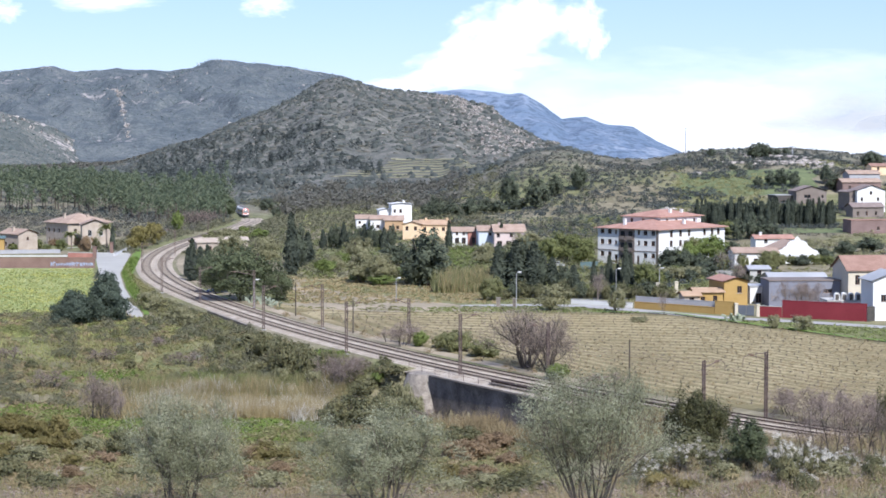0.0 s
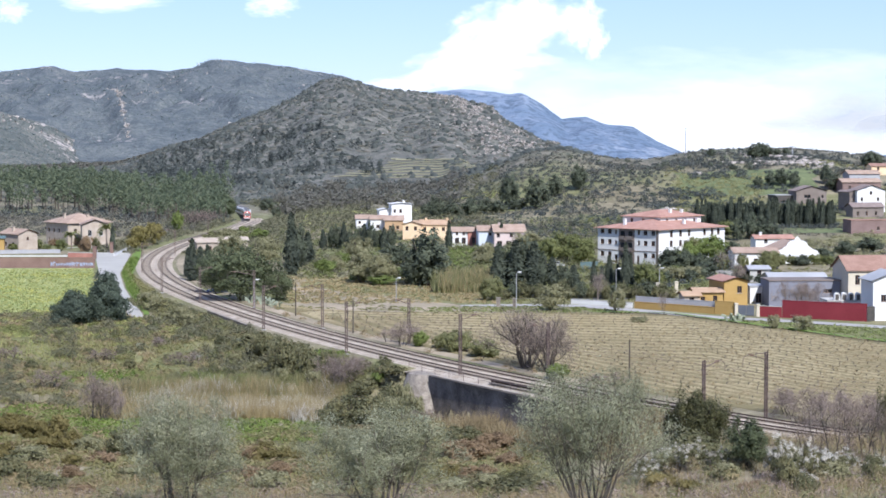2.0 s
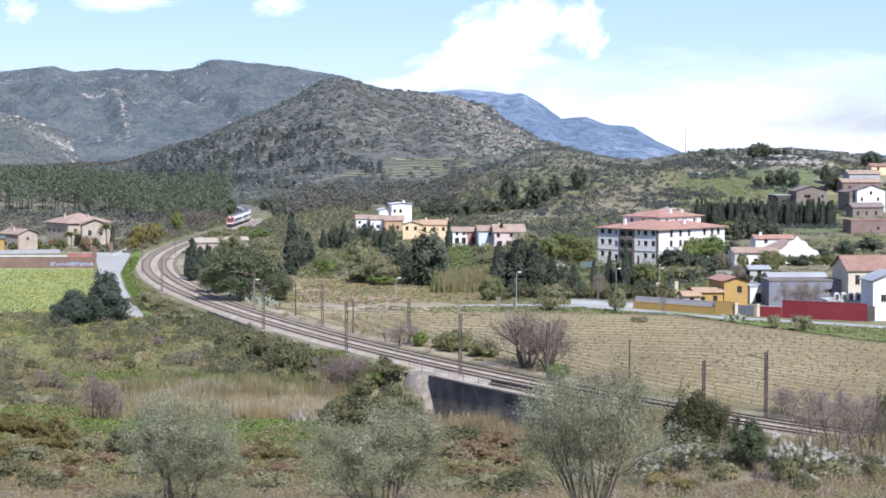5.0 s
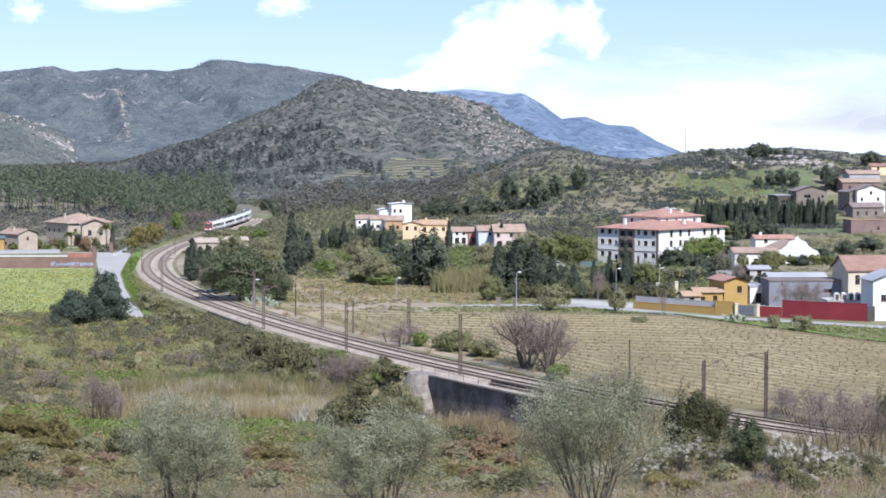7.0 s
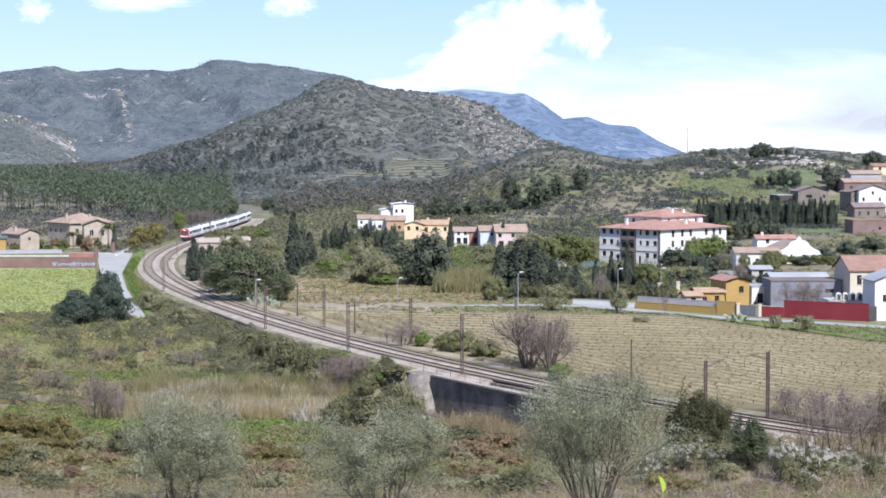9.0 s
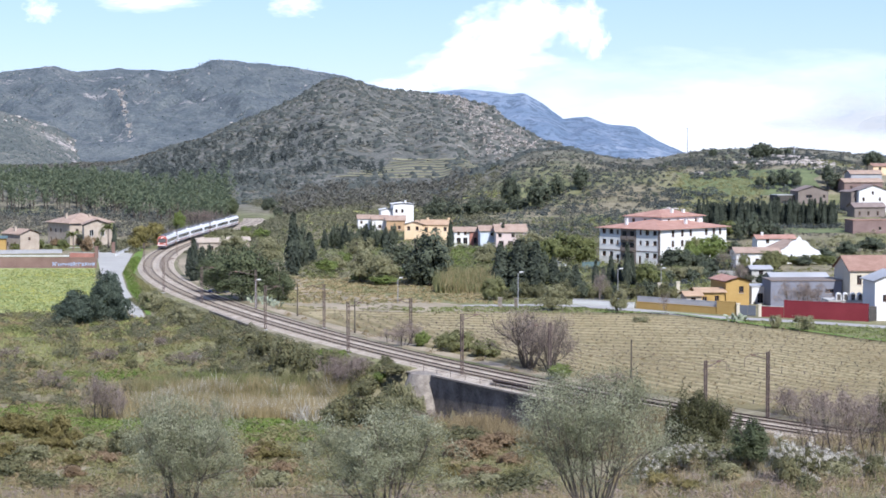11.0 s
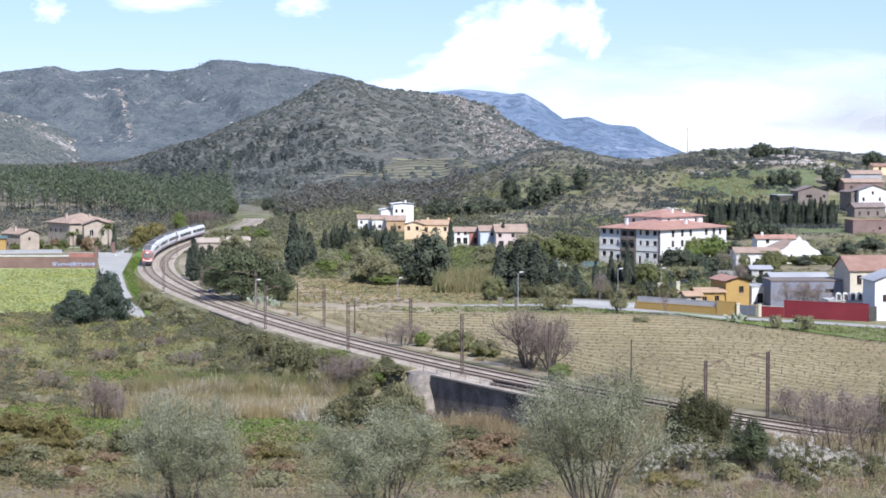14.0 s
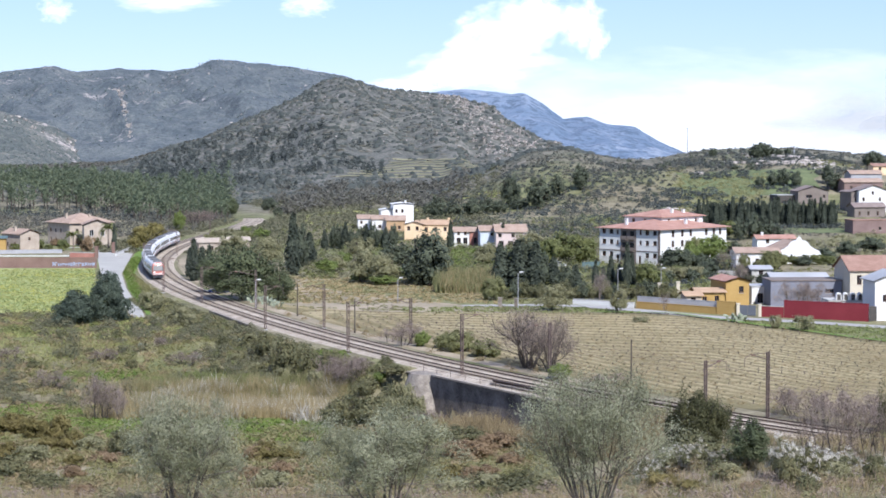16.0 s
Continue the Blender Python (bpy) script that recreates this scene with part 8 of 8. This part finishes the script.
    # fallow plot weeds
    x, y = fan(rng, 1300, 362, 445, -0.085, 0.06)
    off, _ = line_offset(x, y)
    k = (off > 9) & (wav(x, y, 71, 30) > -0.1)
    scatter("fallow_weeds", rng, x[k], y[k], 1.8, 0.35, 12, 0.2, M["grass"], "thin weeds on the fallow plot", "grass", 1.4, 0.6)
    # pale rocks on the hill
    for u, far, du, dy, n in ((0.006, 1640, 0.006, 50, 70), (0.012, 1560, 0.004, 30, 75), (0.021, 1420, 0.010, 35, 90), (0.031, 1400, 0.010, 45, 90), (-0.002, 1680, 0.006, 40, 35), (0.045, 1480, 0.012, 70, 60), (0.028, 1640, 0.01, 60, 35), (0.024, 1330, 0.014, 35, 50), (0.018, 1500, 0.008, 60, 70), (0.030, 1330, 0.010, 40, 60), (0.04, 1340, 0.010, 40, 50)):
        y = np.clip(far + rng.normal(size=n) * dy, 1200, 1765)
        x = (u + rng.normal(size=n) * du) * y
        scatter("hill_rock", rng, x, y, 3.0, 1.6, 11, 0.72, M["rock"], "pale granite boulders on the hillside", "rock")
    x, y = fan(rng, 420, 1250, 1760, -0.12, 0.07)
    scatter("loose_rock", rng, x, y, 1.6, 0.9, 6, 0.5, M["rock"], "single pale boulders on the hillside", "rock")
    for rx, ry, n in ((144, 905, 26), (156, 898, 34), (164, 876, 34), (140, 866, 20), (154, 866, 24), (167, 857, 14)):
        x, y = rx + rng.normal(size=n) * 6, ry + rng.normal(size=n) * 3
        scatter("ridge_rock", rng, x, y, 2.6, 0.6, 10, 0.6, M["rock"], "pale rock slabs on the village ridge", "rock")
    # flat granite slabs cropping out of the village hill
    for (x0, y0), (x1, y1), n in (((148, 911), (170, 884), 20), ((145, 897), (171, 866), 22), ((141, 880), (168, 858), 18), ((104, 838), (112, 836), 3), ((84, 752), (92, 748), 4), ((126, 868), (134, 866), 3)):
        for f in np.sort(rng.uniform(0, 1, n)):
            x, y = x0 + (x1 - x0) * f + rng.normal() * 1.6, y0 + (y1 - y0) * f + rng.normal() * 2.2
            bm = bmesh.new()
            L, W, H = rng.uniform(1.2, 3.4), rng.uniform(0.7, 1.7), rng.uniform(0.35, 0.8)
            for a in np.linspace(0, 2 * math.pi, 9)[:-1]:
                r = rng.uniform(0.7, 1.1)
                bm.verts.new((L * r * math.cos(a), W * r * math.sin(a), -0.6))
                bm.verts.new((0.82 * L * r * math.cos(a), 0.8 * W * r * math.sin(a), H * rng.uniform(0.6, 1.1)))
            bmesh.ops.convex_hull(bm, input=bm.verts)
            me = bpy.data.meshes.new("rock_slab")
            bm.to_mesh(me)
            bm.free()
            me.materials.append(M["rock"])
            ob = new("rock_slab", me)
            ob.matrix_world = pose(x, y, ground_z(x, y) + 0.1, rng.uniform(4, 12), rng.uniform(-5, 8), rng.uniform(-30, 10))
            tagged(ob, "flat pale granite slab cropping out of the grass", "rock", "granite slabs")
    # far side bank, verge and vineyard edge
    x, y = fan(rng, 900, 215, 420, -0.1, 0.26)
    off, _ = line_offset(x, y)
    k = (off > 7.5) & (off < 12.5)
    scatter("bank_scrub", rng, x[k], y[k], 2.2, 0.8, 80, 0.11, M["brown_scrub"], "dry scrub along the railway bank", "scrub", 1.5)
    x, y = fan(rng, 4000, 318, 400, -0.02, 0.26)
    k = (y > np.interp(x, VINE_X, VINE_Y) + 0.8) & (y < np.interp(x, (4, 18, 28, 38, 50, 62, 73, 88), (392, 394, 391.5, 382.5, 368.6, 360.8, 353, 341)) - 3.2)
    scatter("road_verge", rng, x[k], y[k], 1.8, 0.4, 12, 0.2, M["pasture_leaf"], "green weeds along the road verge", "grass", 1.4, 0.5)


cover()
for k_ in range(8):
    strip("terrace", [(-60 + 6 * k_, 1092 + 14 * k_), (-30, 1090 + 14 * k_), (-8, 1093 + 14 * k_), (8 + 1.5 * k_, 1090 + 14.5 * k_), (18 + 3 * k_, 1096 + 15 * k_)], 5.0, M["terrace_grass"], "dry grass terrace on the hillside", "terrace", 0.35)

# ---- the train ----
def lacquer(name, col, rough=0.35):
    return surface(name, tuple(c * 0.9 for c in col), col, 0.8, rough, relief=0.003, strength=0.2, spec=0.5)


M["train_white"] = lacquer("train_white", (0.88, 0.88, 0.87))
M["train_red"] = lacquer("train_red", (0.36, 0.075, 0.045))
M["train_roof"] = lacquer("train_roof", (0.11, 0.11, 0.115), 0.7)
M["train_grey"] = lacquer("train_grey", (0.50, 0.50, 0.52), 0.4)
M["train_top"] = lacquer("train_top", (0.62, 0.62, 0.61), 0.7)
M["cab_glass"] = lacquer("cab_glass", (0.03, 0.025, 0.025), 0.45)
M["train_dark"] = lacquer("train_dark", (0.04, 0.04, 0.045), 0.5)
CAR = 26.4


def car_section():
    """Half-round body section, across and up from rail level."""
    w = 1.46
    return [(-w + 0.1, 0.95), (-w, 1.3), (-w, 3.0), (-w + 0.12, 3.5), (-w + 0.5, 3.85), (0, 4.0), (w - 0.5, 3.85), (w - 0.12, 3.5), (w, 3.0), (w, 1.3), (w - 0.1, 0.95)]


def glow(name, col, power):
    m, nt, b = base_mat(name, 0.3)
    b.inputs["Emission Color"].default_value, b.inputs["Emission Strength"].default_value = (*col, 1), power
    return m


M["headlight"] = glow("headlight", (1.0, 0.93, 0.8), 1.5)


def build_car(cab):
    """A coach of the unit, front towards local -y, about its middle. cab: -1 front, 1 rear, 0 none."""
    ob = thing("train_car", Matrix.Identity(4), "white commuter train car with dark windows and orange-red cab" if cab else "white commuter train car with dark window band", "train car", "cars of the train")
    h = CAR / 2 - 0.3
    prof = np.array(car_section())
    nose = 1.1
    f = -h + (nose if cab < 0 else 0)
    r = h - (nose if cab > 0 else 0)

    def skin(name, stations, mat, label=""):
        """Body skin through (along, width factor, roof drop) stations."""
        X = np.array([prof[:, 0] * k for _, k, _ in stations])
        Y = np.array([np.full(len(prof), y) + 0 * prof[:, 1] for y, _, _ in stations])
        Z = np.array([prof[:, 1] - d * np.clip((prof[:, 1] - 2.2) / 1.8, 0, 1) for _, _, d in stations])
        if len(stations) > 2:
            lean = np.clip((prof[:, 1] - 2.1) / 1.9, 0, 1) * 0.75
            for i, (y, _, _) in enumerate(stations):
                k = abs(y - (f if cab < 0 else r)) / nose
                Y[i] += (lean if cab < 0 else -lean) * k
        return child(name, grid_data(name, X, Y, Z, mat, False), ob, None, label), (X, Y, Z)

    low, top = prof[[0, 1, 2, 3]], prof[3:8]
    for side in (low, np.array([(-a, c) for a, c in low])[::-1]):
        child("body_side", grid_data("body_side", np.repeat(side[None, :, 0], 2, 0), np.array([[f] * 4, [r] * 4], float), np.repeat(side[None, :, 1], 2, 0), M["train_white"], False), ob)
    child("roof", grid_data("roof", np.repeat(top[None, :, 0], 2, 0), np.array([[f] * 5, [r] * 5], float), np.repeat(top[None, :, 1], 2, 0), M["train_top"], False), ob)
    if cab:
        e, s = (-h, 1) if cab < 0 else (h, -1)
        base = f if cab < 0 else r
        _, (X, Y, Z) = skin("cab_shell", [(base, 1, 0), (base - s * 0.7, 0.985, 0.05), (base - s * 1.1, 0.93, 0.14)], M["train_red"], "orange-red cab")
        front = list(zip(X[-1], Y[-1], Z[-1]))
        child("cab_front", mesh_data("cab_front", front, [tuple(range(len(front)))], M["train_red"]), ob, None, "orange-red cab front")
        # windscreen band wraps the leaning upper front
        def at(x, z, out):
            k = min(max((z - 2.1) / 1.9, 0), 1) * 0.75
            return (x, base - s * 1.1 + s * k - s * out, z)
        child("windscreen", Solid().add([at(-1.26, 2.05, 0.03), at(1.26, 2.05, 0.03), at(1.1, 3.22, 0.03), at(-1.1, 3.22, 0.03)], [(0, 1, 2, 3)]).add([at(0, 2.05, 0.04), at(0.06, 2.05, 0.04), at(0.06, 3.2, 0.04), at(0, 3.2, 0.04)], [(0, 1, 2, 3)]).data("windscreen", M["cab_glass"]), ob)
        child("brow", Solid().add([at(-1.0, 3.28, 0.03), at(1.0, 3.28, 0.03), at(0.7, 3.72, 0.03), at(-0.7, 3.72, 0.03)], [(0, 1, 2, 3)]).data("brow", M["train_red"]), ob)
        for x in (-0.95, 0.95):
            child("headlight", Solid().box(x - 0.1, e - 0.03, 1.62, x + 0.1, e + 0.03, 1.8).data("headlight", M["headlight"] if cab < 0 else M["train_dark"]), ob)
        child("top_light", Solid().add([at(-0.2, 3.32, 0.05), at(0.2, 3.32, 0.05), at(0.2, 3.5, 0.05), at(-0.2, 3.5, 0.05)], [(0, 1, 2, 3)]).data("top_light", M["headlight"] if cab < 0 else M["train_dark"]), ob)
        child("skirt", Solid().box(-1.2, min(e, e + s * 0.6), 0.35, 1.2, max(e, e + s * 0.6), 1.12).data("skirt", M["train_dark"]), ob)
        child("coupler", Solid().box(-0.2, min(e, e - s * 0.5), 0.75, 0.2, max(e, e - s * 0.5), 1.05).data("coupler", M["train_dark"]), ob)
        child("stripe", Solid().add([at(-1.3, 1.18, 0.03), at(1.3, 1.18, 0.03), at(1.3, 1.36, 0.03), at(-1.3, 1.36, 0.03)], [(0, 1, 2, 3)]).data("stripe", M["train_white"]), ob)
    for e in ((-h,) if cab > 0 else (h,) if cab < 0 else (-h, h)):
        child("end_wall", mesh_data("end_wall", [(a, e, b) for a, b in prof], [tuple(range(len(prof)))], M["train_white"]), ob)
        child("gangway", Solid().box(-0.6, e - 0.15, 1.1, 0.6, e + 0.15, 3.3).data("gangway", M["train_dark"]), ob)
    for sx in (-1, 1):
        x = sx * 1.46
        for i in range(10):
            y0 = -h + 2.2 + i * 2.2
            if i in (2, 7):
                d = child("door", Solid().box(x - 0.025, y0 + 0.1, 1.05, x + 0.025, y0 + 1.7, 3.1).data("door", M["train_grey"]), ob)
                child("door_pane", Solid().box(x - 0.035, y0 + 0.35, 2.0, x + 0.035, y0 + 1.45, 2.9).data("door_pane", M["glass"]), d)
            else:
                child("window", Solid().box(x - 0.02, y0, 2.02, x + 0.02, y0 + 1.95, 2.92).data("window", M["glass"]), ob)
        child("side_stripe", Solid().box(x - 0.012, -h + 1.6, 1.22, x + 0.012, h - 1.6, 1.4).data("side_stripe", M["train_red"]), ob)
    child("underframe", Solid().box(-1.2, -h + 0.8, 0.62, 1.2, h - 0.8, 0.97).box(-1.1, -4.5, 0.3, 1.1, 4.5, 0.62).data("underframe", M["train_dark"]), ob)
    for by in (-8.7, 8.7):
        bg = child("bogie", Solid().box(-1.1, by - 1.7, 0.35, -0.95, by + 1.7, 0.7).box(0.95, by - 1.7, 0.35, 1.1, by + 1.7, 0.7).box(-1.0, by - 0.3, 0.4, 1.0, by + 0.3, 0.65).data("bogie", M["train_dark"]), ob)
        for wy in (-1.25, 1.25):
            for sx in (-0.83, 0.83):
                child("wheel", Solid().tube((sx - 0.065, by + wy, 0.44), (sx + 0.065, by + wy, 0.44), 0.44, 0.44, 12).data("wheel", M["rail_steel"]), bg)
    for y0, ln in ((-h + 3.0, 3.2), (-h + 9.5, 4.5), (h - 7.5, 4.0)):
        child("roof_unit", Solid().box(-0.85, y0, 3.82, 0.85, y0 + ln, 4.22).data("roof_unit", M["train_roof"]), ob)
    if cab < 0:
        p = Solid().tube((-0.6, -2, 4.05), (-0.5, -0.6, 4.8), 0.04, 0.03).tube((0.6, -2, 4.05), (0.5, -0.6, 4.8), 0.04, 0.03).tube((-0.5, -0.6, 4.8), (-0.4, -1.8, 5.4), 0.03, 0.03).tube((0.5, -0.6, 4.8), (0.4, -1.8, 5.4), 0.03, 0.03).tube((-0.8, -1.8, 5.4), (0.8, -1.8, 5.4), 0.03, 0.03)
        child("pantograph", p.data("pantograph", M["train_dark"]), ob)
    return ob


CARS = [build_car(c) for c in (-1, 0, 0, 0, 0, 1)]
lay_sleepers()
add_wires()


def build_leaf():
    """A small fresh leaf, folded along its rib, with a short stalk."""
    ob = thing("leaf", Matrix.Identity(4), "fresh yellow-green leaf blown by the wind", "leaf")
    rim = [(0.0, -0.016), (0.008, -0.01), (0.012, 0.0), (0.008, 0.011), (0.0, 0.018)]
    v = [(x, y, abs(x) * 0.5) for x, y in rim] + [(-x, y, abs(x) * 0.5) for x, y in rim[1:4]]
    child("blade", mesh_data("blade", v, [(0, 1, 2, 3, 4), (4, 7, 6, 5, 0)], M["leaf_green"]), ob)
    child("stalk", Solid().tube((0, -0.016, 0), (0.003, -0.027, -0.002), 0.0008, 0.0006, 5).data("stalk", M["leaf_green"]), ob)
    return ob


LEAF = build_leaf()


def head_at(t):
    """Metres along the line of the train's nose."""
    return 222 + 25 * (t - 8) + 0.16 * max(0.0, 8 - t) ** 2


def car_pose(i, t):
    mid = head_at(t) - CAR * (i + 0.5)
    a, b = on_line(mid + 8.7), on_line(mid - 8.7)
    turn = math.degrees(math.atan2(a[0] - b[0], -(a[1] - b[1])))
    return pose((a[0] + b[0]) / 2, (a[1] + b[1]) / 2, (a[2] + b[2]) / 2, 0, 0, turn)


def motions():
    for i, car in enumerate(CARS):
        walk(car, [(k * 0.5, car_pose(i, k * 0.5)) for k in range(33)])
    # a leaf blown past close before the viewer
    walk(LEAF, [(0, pose(0.66, 3.2, 31.2, 20, 0, 0)), (8.6, pose(0.66, 3.2, 31.2, 20, 0, 0)), (8.9, pose(0.42, 3.6, 32.78, 40, 30, 20)), (9.0, pose(0.405, 3.6, 32.855, 70, 10, 60)),
                (9.1, pose(0.36, 3.6, 32.86, 95, -20, 40)), (9.2, pose(0.345, 3.6, 32.85, 75, 15, 70)), (9.5, pose(0.2, 3.6, 32.62, 40, 40, 90)), (10.2, pose(0.0, 3.4, 31.3, 5, 0, 120)), (16, pose(0.0, 3.4, 31.3, 5, 0, 120))])
    # the near trees sway in the wind
    for i, tree in enumerate(SWAYING):
        crown = [c for c in tree.children if c.name.startswith("crown")][0]
        rows = []
        for k in range(41):
            t = k * 0.4
            a = 0.9 * math.sin(2.1 * t + i * 1.7) + 0.6 * math.sin(3.7 * t + i)
            b = 0.7 * math.sin(1.7 * t + i * 0.9) + 0.4 * math.sin(4.3 * t + 2 * i)
            rows.append((t, pose(0, 0, 0, a, b, 0)))
        walk(crown, rows)
    for ob, (x, y, z), drift in CLOUDS:
        walk(ob, [(0, pose(x, y, z)), (16, pose(x + drift, y, z))])


motions()
